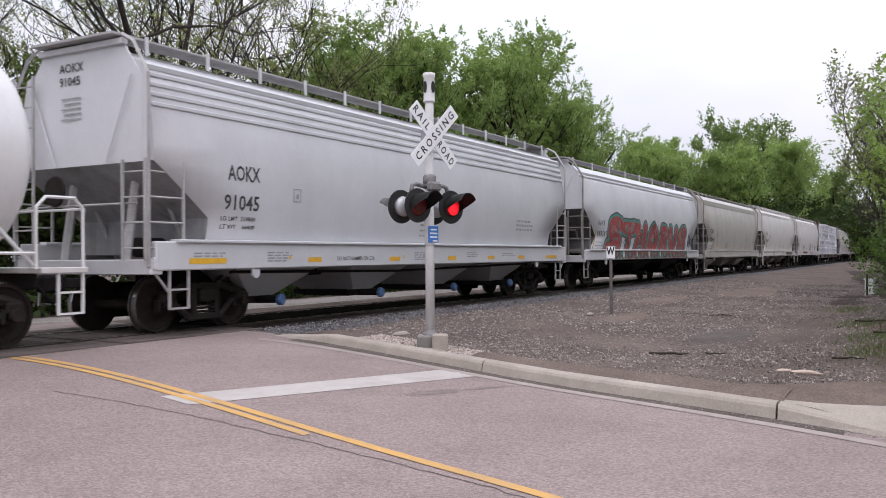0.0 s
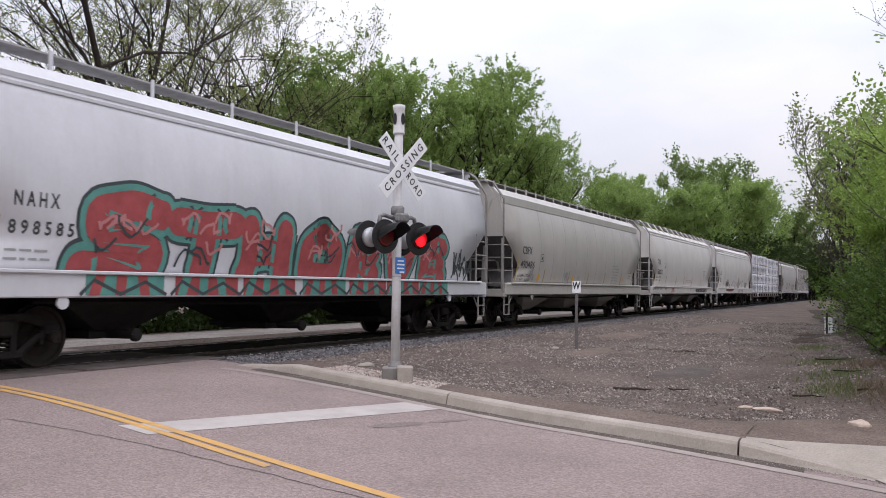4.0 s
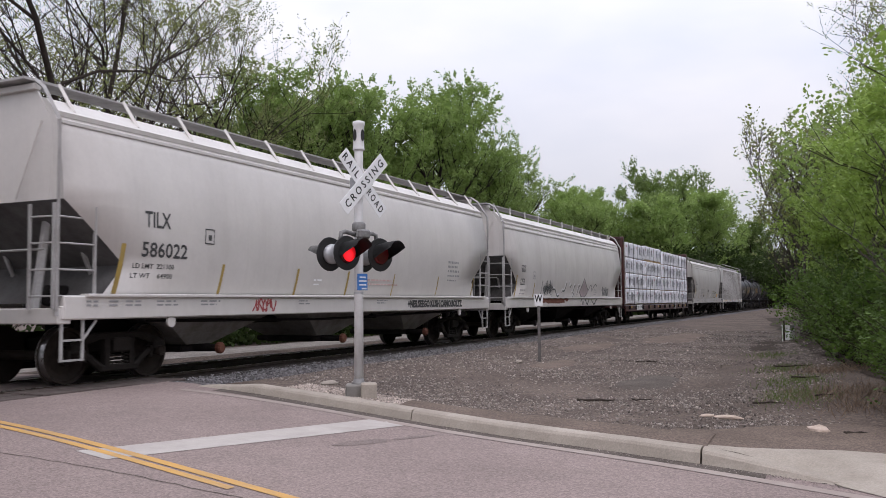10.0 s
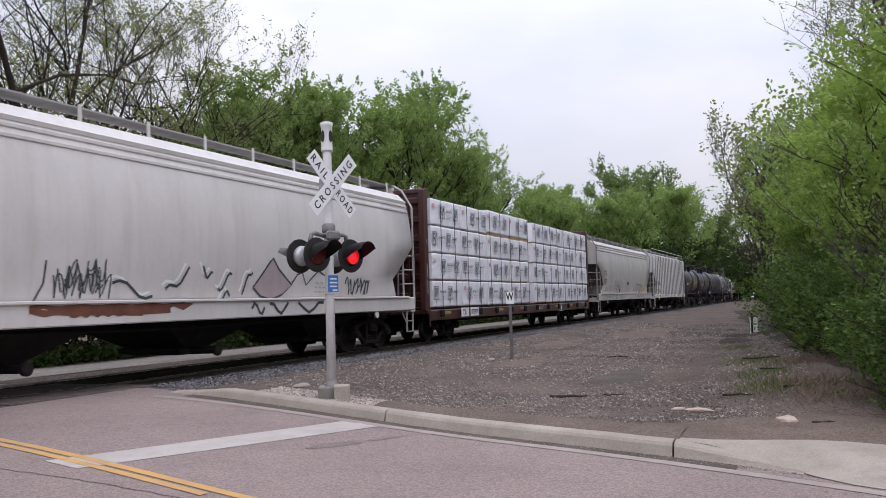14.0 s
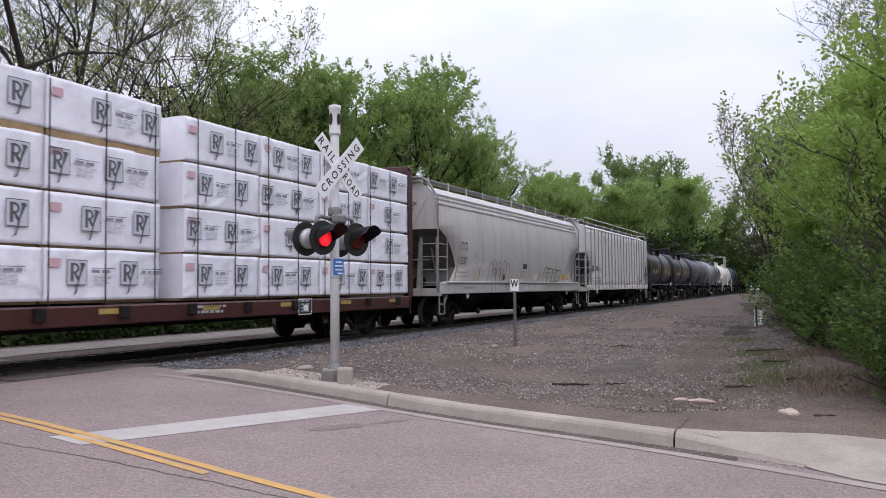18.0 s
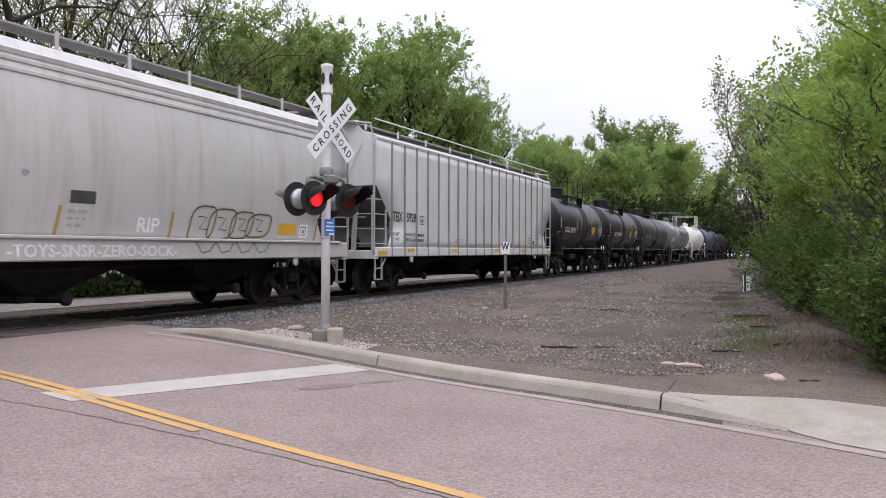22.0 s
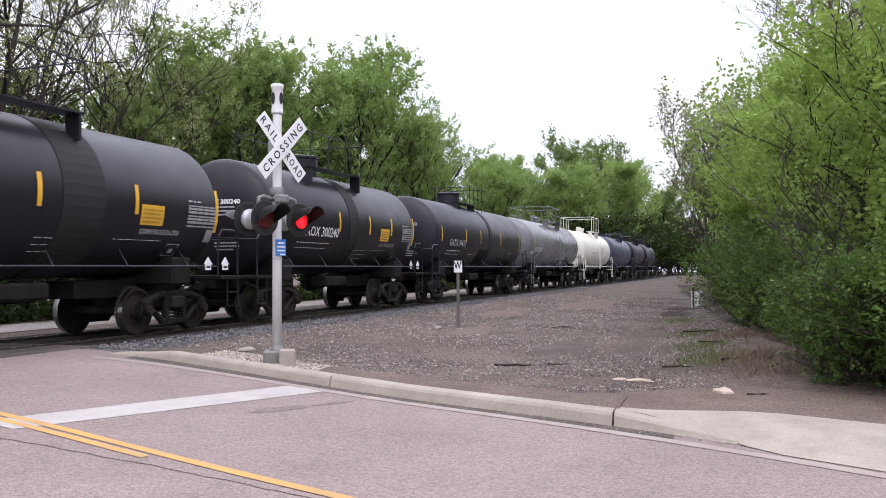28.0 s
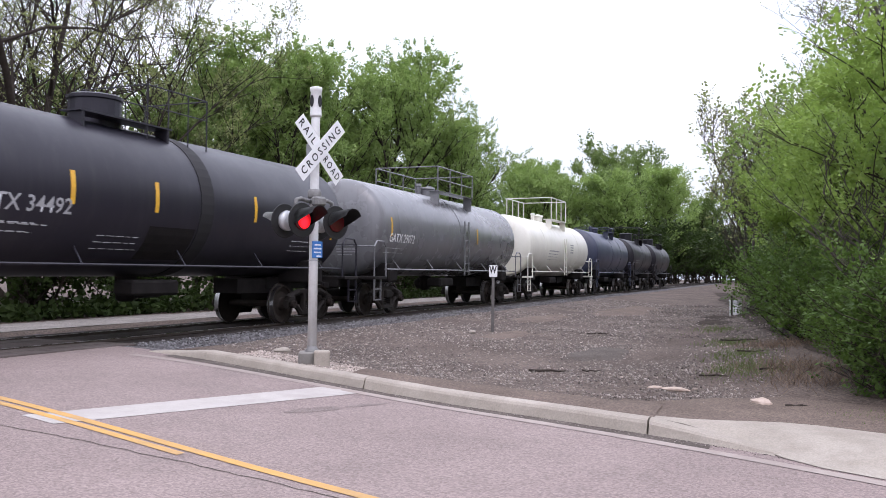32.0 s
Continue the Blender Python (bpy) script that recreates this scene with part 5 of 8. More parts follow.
def tank_car(spec):
    length, r, mat = spec["length"], spec["r"], spec["mat"]
    fit = spec.get("fit_mat", mat)
    zc = spec.get("top", 4.15) - r
    car = thing("tank_car", spec["label"], "tank car", "cars of the train")
    tl = length - spec.get("short", 1.1)
    me = mesh_from("tank", tank_body(tl, r, zc), True)
    part("tank", me, mat, car)
    side = Round(r, zc)
    half = length / 2
    # middle band and ladder of the dome
    bm = bmesh.new()
    for x, wdt in spec.get("bands", ((0.0, 0.42),)):
        bm_lathe(bm, [(x - wdt / 2, r + 0.012), (x + wdt / 2, r + 0.012)], 48, pose(0, 0, zc))
    part("tank_band", bm, spec.get("band_mat", mat), car)
    # manway housing, platform, rails
    kind = spec.get("dome", "housing")
    zt = zc + r
    if kind == "housing":
        part("dome_housing", lathe([(zt - 0.1, 0.48), (zt + 0.42, 0.48), (zt + 0.44, 0.51), (zt + 0.5, 0.51), (zt + 0.53, 0.45)], 20, pose(spec.get("dome_x", 0), 0, 0), "Z"), fit, car, "round valve housing")
    else:
        bm = lathe([(zt - 0.1, 0.28), (zt + 0.22, 0.28), (zt + 0.26, 0.33), (zt + 0.32, 0.3)], 16, None, "Z")
        for k in (-0.45, 0.5):
            bm_lathe(bm, [(zt - 0.1, 0.09), (zt + 0.3, 0.09), (zt + 0.34, 0.12), (zt + 0.42, 0.1)], 10, pose(k, 0.1, 0), "Z")
        part("manway", bm, fit, car)
    pl = spec.get("platform", 1.0)
    yp = spec.get("platform_y", 0.95)
    dx = spec.get("dome_x", 0)
    for sgn in (-1, 1):
        bm = bmesh.new()
        bm_box(bm, dx - pl, dx + pl, sgn * yp - 0.22, sgn * yp + 0.22, zt + 0.02, zt + 0.05)
        for x in (dx - pl + 0.1, dx + pl - 0.1):
            bm_box(bm, x - 0.03, x + 0.03, sgn * yp - 0.2, sgn * yp + 0.1, zt - 0.45, zt + 0.02)
        part("platform", bm, fit, car, "narrow grating platform")
    rz = zt + spec.get("rail_h", 0.95)
    r0, r1 = spec.get("rails", (dx - pl, dx + pl))
    thin = spec.get("rail_r", 0.022)
    for sgn in (-1, 1):
        y = sgn * (yp + 0.2)
        for k in range(4):
            x = r0 + (r1 - r0) * k / 3
            rod(car, fit, [(x, y, zt + 0.03 - (0.3 if yp < 0.7 else 0.0)), (x, y, rz)], thin, "rail_post")
        rod(car, fit, [(r0, y, rz), (r1, y, rz)], thin)
        if spec.get("mid_rail"):
            rod(car, fit, [(r0, y, (rz + zt) / 2), (r1, y, (rz + zt) / 2)], thin * 0.8)
    for x in (r0, r1):
        rod(car, fit, [(x, -yp - 0.2, rz), (x, yp + 0.2, rz)], thin)
    if spec.get("ladder_x") is not None:
        ladder(car, fit, dx + spec["ladder_x"], -(r + 0.05), 1.15, zt - 0.9, 0.42, "X", 7)
    # sills, saddles, end platforms with rails
    for sgn in (-1, 1):
        x = sgn * half
        part("stub_sill", box(min(x, x - sgn * 2.6), max(x, x - sgn * 2.6), -0.35, 0.35, 0.8, 1.1, 0.02), UNDER, car)
        part("saddle", box(x - sgn * 1.75 - 0.3, x - sgn * 1.75 + 0.3, -1.25, 1.25, 0.95, zc - r * 0.72, 0.04), spec.get("under_mat", UNDER), car)
        part("end_platform", box(min(x, x - sgn * 0.75), max(x, x - sgn * 0.75), -1.5, 1.5, 1.04, 1.12, 0.01), spec.get("deck_mat", UNDER), car)
        hm = spec.get("rail_mat", fit)
        for y in (-1.45, 1.45):
            rod(car, hm, [(x - sgn * 0.05, y, 1.1), (x - sgn * 0.05, y, 1.95), (x - sgn * 0.2, y, 2.1), (x - sgn * 0.65, y, 2.1), (x - sgn * 0.8, y, 1.95), (x - sgn * 0.8, y, 1.1)], 0.026)
            bm = bmesh.new()
            for d in (0.06, 0.46):
                bm_box(bm, x - sgn * d - 0.018, x - sgn * d + 0.018, y - 0.02, y + 0.02, 0.45, 1.06)
            for z in (0.45, 0.75):
                bm_box(bm, min(x - sgn * 0.06, x - sgn * 0.46), max(x - sgn * 0.06, x - sgn * 0.46), y - 0.025, y + 0.025, z, z + 0.03)
            part("stirrup_step", bm, hm, car)
        rod(car, hm, [(x - sgn * 0.05, -1.45, 1.95), (x - sgn * 0.05, 1.45, 1.95)], 0.022)
    for y in (-1.42, 1.42):
        rod(car, fit, [(-half + 0.8, y, 1.32), (0, y, 1.32), (half - 0.8, y, 1.32)], 0.024)
        for k in range(5):
            x = -half + 1.8 + k * (length - 3.6) / 4
            rod(car, fit, [(x, y, 1.32), (x + 0.1, y * 0.8, 1.62)], 0.016, "rail_stay")
    part("bottom_outlet", lathe([(0.62, 0.12), (0.66, 0.18), (zc - r + 0.12, 0.22)], 14, None, "Z"), UNDER, car)
    running_gear(car, length, spec.get("inset", 1.7))
    part("brake_gear", box(-0.8, 0.5, -0.9, -0.4, 0.75, 1.05, 0.05), UNDER, car)
    part("air_reservoir", lathe([(0.6, 0.1), (0.65, 0.2), (1.5, 0.2), (1.55, 0.1)], 14, pose(0, 0.5, 0.85)), UNDER, car, smooth_it=True)
    # reflective marks
    for x in spec.get("marks", (-0.42, -0.12, 0.2, 0.45)):
        low, high = (zc - 0.5, zc + 0.4) if x > 0.4 else (zc - 0.25, zc + 0.3)
        patch(car, side, x * tl - 0.05, x * tl + 0.05, low, high, REFLECT, "reflective_mark", 0.016 if abs(x) < 0.05 else 0.006, 4)
    CARS.append((car, spec["s0"] + half))
    return car, side, zc

# ---- the cars, front to rear ----
def lead_tank():
    car, side, zc = tank_car(dict(length=14.4, r=1.5, top=4.2, mat=P_TANKWHITE, s0=-5.97, fit_mat=P_TANKWHITE, deck_mat=P_CREAM, rail_mat=P_TANKWHITE, label="white tank car with orange tape bars and white railings", marks=(), inset=1.75))
    for x in (5.35,):
        patch(car, side, x, x + 0.17, zc - 0.55, zc + 0.45, REFLECT, "reflective_mark", 0.007, 5)
    for y in (-1.3, 1.3):
        rod(car, P_TANKWHITE, [(6.45, y, 1.15), (5.7, y, 1.9), (5.2, y, 2.6)], 0.03, "diagonal_brace")


lead_tank()


def end_text(car, lines, x, y, z, height, mat, gap):
    """Lettering on the end wall that faces the way the train runs."""
    for i, text in enumerate(lines):
        me = letters(text, height * 1.38, 0.003)
        for v in me.vertices:
            v.co = Vector((x, y - v.co.x, z - i * gap + v.co.z))
        part("lettering", me, mat, car, "stencilled lettering")


def car_pale():
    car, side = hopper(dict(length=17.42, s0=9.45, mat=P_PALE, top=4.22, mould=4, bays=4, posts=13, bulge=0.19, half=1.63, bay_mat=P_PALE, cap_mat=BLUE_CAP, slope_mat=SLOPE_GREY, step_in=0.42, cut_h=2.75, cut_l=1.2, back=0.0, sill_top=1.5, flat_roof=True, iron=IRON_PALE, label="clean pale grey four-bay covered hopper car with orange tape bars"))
    x0 = -8.71 - 0.63
    write(car, side, "AOKX", x0 + 2.33, 2.56, 0.27, INK, 0.82)
    write(car, side, "91045", x0 + 2.26, 2.05, 0.27, INK, 0.88)
    write(car, side, "LD LMT  219800", x0 + 2.2, 1.87, 0.075, INK, 0.86, 0.001)
    write(car, side, "LT WT    66400", x0 + 2.2, 1.73, 0.075, INK, 0.86, 0.001)
    end_text(car, ("AOKX", "91045"), -8.71 + 0.06, 0.55, 4.27, 0.15, INK, 0.22)
    for i in range(5):
        part("stencil_print", box(-8.66, -8.655, 0.02, 0.5 - 0.07 * (i % 2), 3.86 - 0.085 * i, 3.885 - 0.085 * i), FAINT, car)
    frame_box(car, side, x0 + 4.09, 2.27, 0.22, 0.25)
    for x, w in ((1.4, 0.85), (4.47, 0.42), (7.35, 0.42), (10.0, 0.42), (12.2, 0.42), (14.2, 0.4), (16.3, 0.85)):
        patch(car, side, x0 + x, x0 + x + w, 1.14, 1.23, REFLECT, "reflective_mark", flat_y=-1.665)
    write(car, side, "DO NOT HAMMER ON CAR", x0 + 5.4, 1.16, 0.085, INK, 1.35, 0.001, flat_y=-1.665)
    for i, (x, z, w, n) in enumerate(((1.5, 1.3, 0.8, 2), (3.3, 1.31, 0.8, 4), (8.4, 1.3, 0.7, 4), (11.0, 1.3, 0.7, 3), (13.1, 1.28, 0.9, 2))):
        small_print(car, side, x0 + x, z, w, n, 0.05, FAINT, i, flat_y=-1.665)
    small_print(car, side, x0 + 8.8, 2.3, 0.7, 6, 0.12, FAINT, 3)
    small_print(car, side, x0 + 14.2, 2.2, 1.3, 3, 0.12, FAINT, 4)
    for x in (3.9, 7.9):
        patch(car, side, x0 + x, x0 + x + 0.06, 1.2, 1.26, REFLECT, "reflective_mark", flat_y=-1.665)


def frame_box(car, side, x, z, w, h, mat=None):
    """A small stencilled square outline."""
    for a, b, c, d in ((x, x + w, z, z + 0.02), (x, x + w, z + h - 0.02, z + h), (x, x + 0.02, z, z + h), (x + w - 0.02, x + w, z, z + h), (x + w * 0.35, x + w * 0.7, z + h * 0.25, z + h * 0.6)):
        patch(car, side, a, b, c, d, mat or FAINT, "stencil_square", 0.006, 1)


def slashes(car, side, xs, x0, mat=None, z0=1.4, z1=2.0, w=0.07, lean=0.12):
    for x in xs:
        patch(car, side, x0 + x, x0 + x + w, z0, z1, mat or OCHRE, "reflective_mark", 0.006, 4, lean)


car_pale()


SILL_FACE = Round(50, 1.2)


def car_sprayed():
    car, side = hopper(dict(length=17.1, s0=28.7, mat=P_WHITE, top=4.1, mould=1, bays=3, posts=9, bulge=0.2, iron=IRON_GRIMY, label="white covered hopper car with red and teal graffiti"))
    x0 = -8.55
    write(car, side, "N A H X", x0 + 1.57, 2.3, 0.21, INK, 0.73)
    write(car, side, "8 9 8 5 8 5", x0 + 1.51, 1.91, 0.2, INK, 1.07)
    end_text(car, ("NAHX", "898585"), x0 + 0.045, -0.1, 3.58, 0.12, INK, 0.22)
    small_print(car, side, x0 + 1.5, 1.68, 0.8, 2, 0.12, FAINT, 5)
    slashes(car, side, (1.2,), x0, z0=1.4, z1=2.15, w=0.09)
    # swollen letter-like strokes: dark outline, teal body, red face, pale glints
    rnd = random.Random(11)
    strokes = (
        (3.5, 1.95, 1.0, 0.82, ((0.75, 0.75), (0.2, 0.95), (-0.5, 0.7), (-0.5, 0.25), (0.1, 0.0), (0.65, -0.25), (0.55, -0.8), (-0.1, -1.0), (-0.75, -0.85))),
        (5.35, 1.9, 0.9, 0.74, ((-0.8, 0.8), (0.0, 0.75), (0.8, 0.85))),
        (5.35, 1.9, 0.9, 0.74, ((0.0, 0.75), (-0.05, 0.0), (-0.1, -1.0))),
        (7.0, 1.85, 0.8, 0.72, ((-0.65, 0.95), (-0.6, 0.0), (-0.7, -1.0))),
        (7.0, 1.85, 0.8, 0.72, ((-0.6, 0.0), (0.1, 0.15), (0.6, 0.0))),
        (7.0, 1.85, 0.8, 0.72, ((0.65, 0.9), (0.6, 0.0), (0.7, -1.0))),
        (8.8, 1.85, 0.8, 0.75, ((0.0, 0.9), (-0.65, 0.4), (-0.65, -0.5), (0.0, -0.95), (0.65, -0.5), (0.65, 0.4), (0.0, 0.9))),
        (10.5, 1.85, 0.75, 0.74, ((-0.6, -1.0), (-0.6, 0.0), (-0.5, 0.9), (0.4, 0.8), (0.5, 0.3), (-0.3, 0.0), (0.5, -0.4), (0.6, -1.0))),
        (12.1, 1.85, 0.75, 0.74, ((-0.7, 0.9), (-0.4, -0.2), (0.0, -0.95), (0.4, -0.2), (0.7, 0.9))),
        (13.75, 1.87, 0.75, 0.74, ((0.7, 0.85), (0.0, 0.85), (-0.55, 0.5), (-0.55, -0.5), (0.0, -0.9), (0.75, -0.85))),
        (13.75, 1.87, 0.75, 0.74, ((-0.55, 0.0), (0.1, 0.05), (0.55, 0.0))),
    )
    for layer, (mat_s, r, lift) in enumerate(((DARK_SPRAY, 0.4, 0.006), (TEAL_SPRAY, 0.345, 0.009), (RED_SPRAY, 0.24, 0.012))):
        for i, (cx, cz, rx, rz, pts) in enumerate(strokes):
            dense = []
            for (a, b), (c, d) in zip(pts, pts[1:]):
                for k in range(8):
                    t = k / 8
                    dense.append((a + (c - a) * t, b + (d - b) * t))
            dense.append(pts[-1])
            for _ in range(3):
                dense = [dense[0]] + [tuple((p[q] + 2 * m[q] + n[q]) / 4 for q in (0, 1)) for p, m, n in zip(dense, dense[1:], dense[2:])] + [dense[-1]]
            line = [(x0 + cx + a * rx, max(1.42 + 0.3 * r, cz - 0.04 + b * rz * 0.74)) for a, b in dense]
            scrawl(car, side, line, mat_s, r, lift + 0.0004 * i, "graffiti_stroke")
            for end in (line[0], line[-1]):
                spray(car, side, blob(end[0], end[1], r * 0.98, r * 0.98, 0.06, i), mat_s, lift + 0.0004 * i + 0.0002, "graffiti_stroke")
    for i, cx in enumerate((3.5, 5.3, 7.0, 8.8, 10.5, 12.1, 13.7)):
        for k in range(4):
            bx, bz = x0 + cx + rnd.uniform(-0.75, 0.25), 1.75 + rnd.uniform(0.0, 0.6)
            scrawl(car, side, squiggle(bx, bz, 0.45, 0.22, 1.2, i * 3 + k), PINK_SPRAY, 0.026, 0.019)
        for k in range(2):
            bx, bz = x0 + cx + rnd.uniform(-0.75, 0.2), 1.5 + rnd.uniform(0.0, 0.6)
            scrawl(car, side, squiggle(bx, bz, 0.5, 0.35, 0.8, 50 + i * 3 + k), DARK_SPRAY, 0.022, 0.021)
        patch(car, side, x0 + cx - 0.75, x0 + cx + 0.8, 1.07, 1.38, RED_SPRAY if i % 3 else TEAL_SPRAY, "graffiti_patch", flat_y=-1.616)
        for k in range(3):
            patch(car, side, x0 + cx - 0.7 + 0.5 * k, x0 + cx - 0.5 + 0.5 * k, 1.07, 1.38, TEAL_SPRAY if i % 3 else RED_SPRAY, "graffiti_patch", lean=0.4 - 0.3 * k, flat_y=-1.618)
    for i, cx in enumerate((3.5, 5.3, 7.0, 8.8, 10.5, 12.1, 13.7)):
        # the paint runs on over the edge of the ledge
        patch(car, side, x0 + cx - 0.8, x0 + cx + 0.55, 1.385, 1.43, RED_SPRAY, "graffiti_patch", rows=1, flat_y=-1.6535)
        patch(car, side, x0 + cx + 0.55, x0 + cx + 0.85, 1.385, 1.43, TEAL_SPRAY, "graffiti_patch", rows=1, flat_y=-1.6535)
        scrawl(car, SILL_FACE, [(x0 + cx - 0.85, 1.08), (x0 + cx - 0.6, 1.3), (x0 + cx - 0.1, 1.09), (x0 + cx + 0.4, 1.28), (x0 + cx + 0.85, 1.08)], DARK_SPRAY, 0.03, -48.379)
    for k in range(7):
        scrawl(car, side, squiggle(x0 + 14.95 + 0.17 * k, 1.55 + 0.05 * (k % 3), 0.2, 0.75 - 0.06 * k, 0.9, 70 + k), DARK_SPRAY, 0.035, 0.008)
    scrawl(car, side, [(x0 + 15.0 + 0.12 * k, 1.5 + 0.22 * math.sin(k * 0.9)) for k in range(11)], DARK_SPRAY, 0.03)


car_sprayed()


def car_beige():
    car, side = hopper(dict(length=16.6, s0=47.05, mat=P_BEIGE, top=4.12, mould=0, bays=3, posts=18, walk_high=0.46, bulge=0.22, half=1.6, seams=9, iron=IRON_GRIMY, bay_mat=P_BEIGE, label="beige covered hopper car with rounded sides and ochre tape"))
    x0 = -8.3 + 0.3
    part("eave_plate", box(-8.15, 8.15, -side.y(4.0) - 0.05, -side.y(4.0) + 0.01, 3.88, 4.16, 0.02), P_BEIGE, car)
    write(car, side, "CBFX", x0 + 1.25, 2.35, 0.26, INK, 0.85)
    write(car, side, "490486", x0 + 1.15, 1.89, 0.26, INK, 1.25)
    write(car, side, "LD LMT 219700", x0 + 1.05, 1.62, 0.1, INK, 1.1, 0.001)
    write(car, side, "LT WT   66300", x0 + 1.0, 1.47, 0.1, INK, 1.1, 0.001)
    slashes(car, side, (0.8,), x0, z0=1.42, z1=2.2, w=0.09)
    slashes(car, side, (3.35, 6.0, 8.3, 10.55, 13.0, 14.9), x0, z0=1.42, z1=1.92, w=0.07)
    for x, r in ((2.9, 0.13), (4.6, 0.06), (6.5, 0.12), (13.4, 0.1)):
        spray(car, side, blob(x0 + x, 1.62, r, r, 0.06, int(x * 7)), REFLECT, 0.007, "round_label")
    frame_box(car, side, x0 + 2.95, 2.15, 0.24, 0.27, INK)
    patch(car, side, x0 + 7.0, x0 + 7.3, 1.6, 1.72, PALE_INK, "paper_label")
    small_print(car, side, x0 + 11.6, 2.2, 1.0, 7, 0.12, FAINT, 8)
    small_print(car, side, x0 + 14.2, 1.95, 0.6, 3, 0.12, FAINT, 9)
    for k in range(4):
        scrawl(car, side, squiggle(x0 + 1.95 + 0.08 * k, 1.5, 0.3, 0.42, 1.6, 5 + k), FAINT, 0.014, 0.008 + 0.0003 * k)
        scrawl(car, side, squiggle(x0 + 5.5 + 0.08 * k, 1.5, 0.3, 0.35, 1.6, 15 + k), FAINT, 0.014, 0.008 + 0.0003 * k)


car_beige()




def car_tall():
    car, side = hopper(dict(length=17.2, s0=65.5, mat=P_CREAM, top=4.15, mould=1, bays=3, posts=13, slant=True, bulge=0.2, bay_mat=IRON_GRIMY, cap_mat=RUST, label="off-white covered hopper car with black lettering and tape slashes"))
    x0 = -8.6
    write(car, side, "TILX", x0 + 1.74, 2.55, 0.27, INK, 0.62)
    write(car, side, "586022", x0 + 1.7, 2.05, 0.26, INK, 1.1)
    end_text(car, ("TILX", "586022"), x0 + 0.05, 0.55, 3.75, 0.15, INK, 0.22)
    write(car, side, "LD LMT  221100", x0 + 1.52, 1.86, 0.085, INK, 0.98, 0.001)
    write(car, side, "LT WT    64900", x0 + 1.5, 1.7, 0.085, INK, 0.98, 0.001)
    frame_box(car, side, x0 + 3.25, 2.35, 0.26, 0.28, INK)
    for x, w in ((0.5, 0.3), (0.95, 0.25), (1.3, 0.4), (2.0, 0.6), (3.1, 0.6), (6.2, 0.45), (9.6, 0.6)):
        small_print(car, side, x0 + x, 1.3, w, 2, 0.06, FAINT, int(x * 9), flat_y=-1.616)
    slashes(car, side, (1.15,), x0, z0=1.42, z1=2.25, w=0.1)
    slashes(car, side, (3.72, 6.2, 8.29), x0, w=0.075)
    slashes(car, side, (10.6, 13.3, 15.9), x0, w=0.05)
    small_print(car, side, x0 + 14.0, 2.4, 0.9, 5, 0.13, FAINT, 12)
    small_print(car, side, x0 + 9.05, 1.8, 2.05, 2, 0.1, PINK_INK, 14)
    small_print(car, side, x0 + 6.95, 1.75, 0.35, 2, 0.09, SIGN_WHITE, 15)
    for k in range(6):
        scrawl(car, SILL_FACE, squiggle(x0 + 4.62 + 0.11 * k, 1.1, 0.2, 0.25, 1.1, 20 + k), RED_SPRAY, 0.02, -48.384 + 0.0003 * k)
    for dx in (0.0, 0.014):
        write(car, side, "+NES.SEEGO.KUSH.CAMO.BOLTZ", x0 + 11.27 + dx, 1.12 + dx * 0.5, 0.2, INK, 3.6, 0.012, flat_y=-1.617 - dx * 0.1)


car_tall()


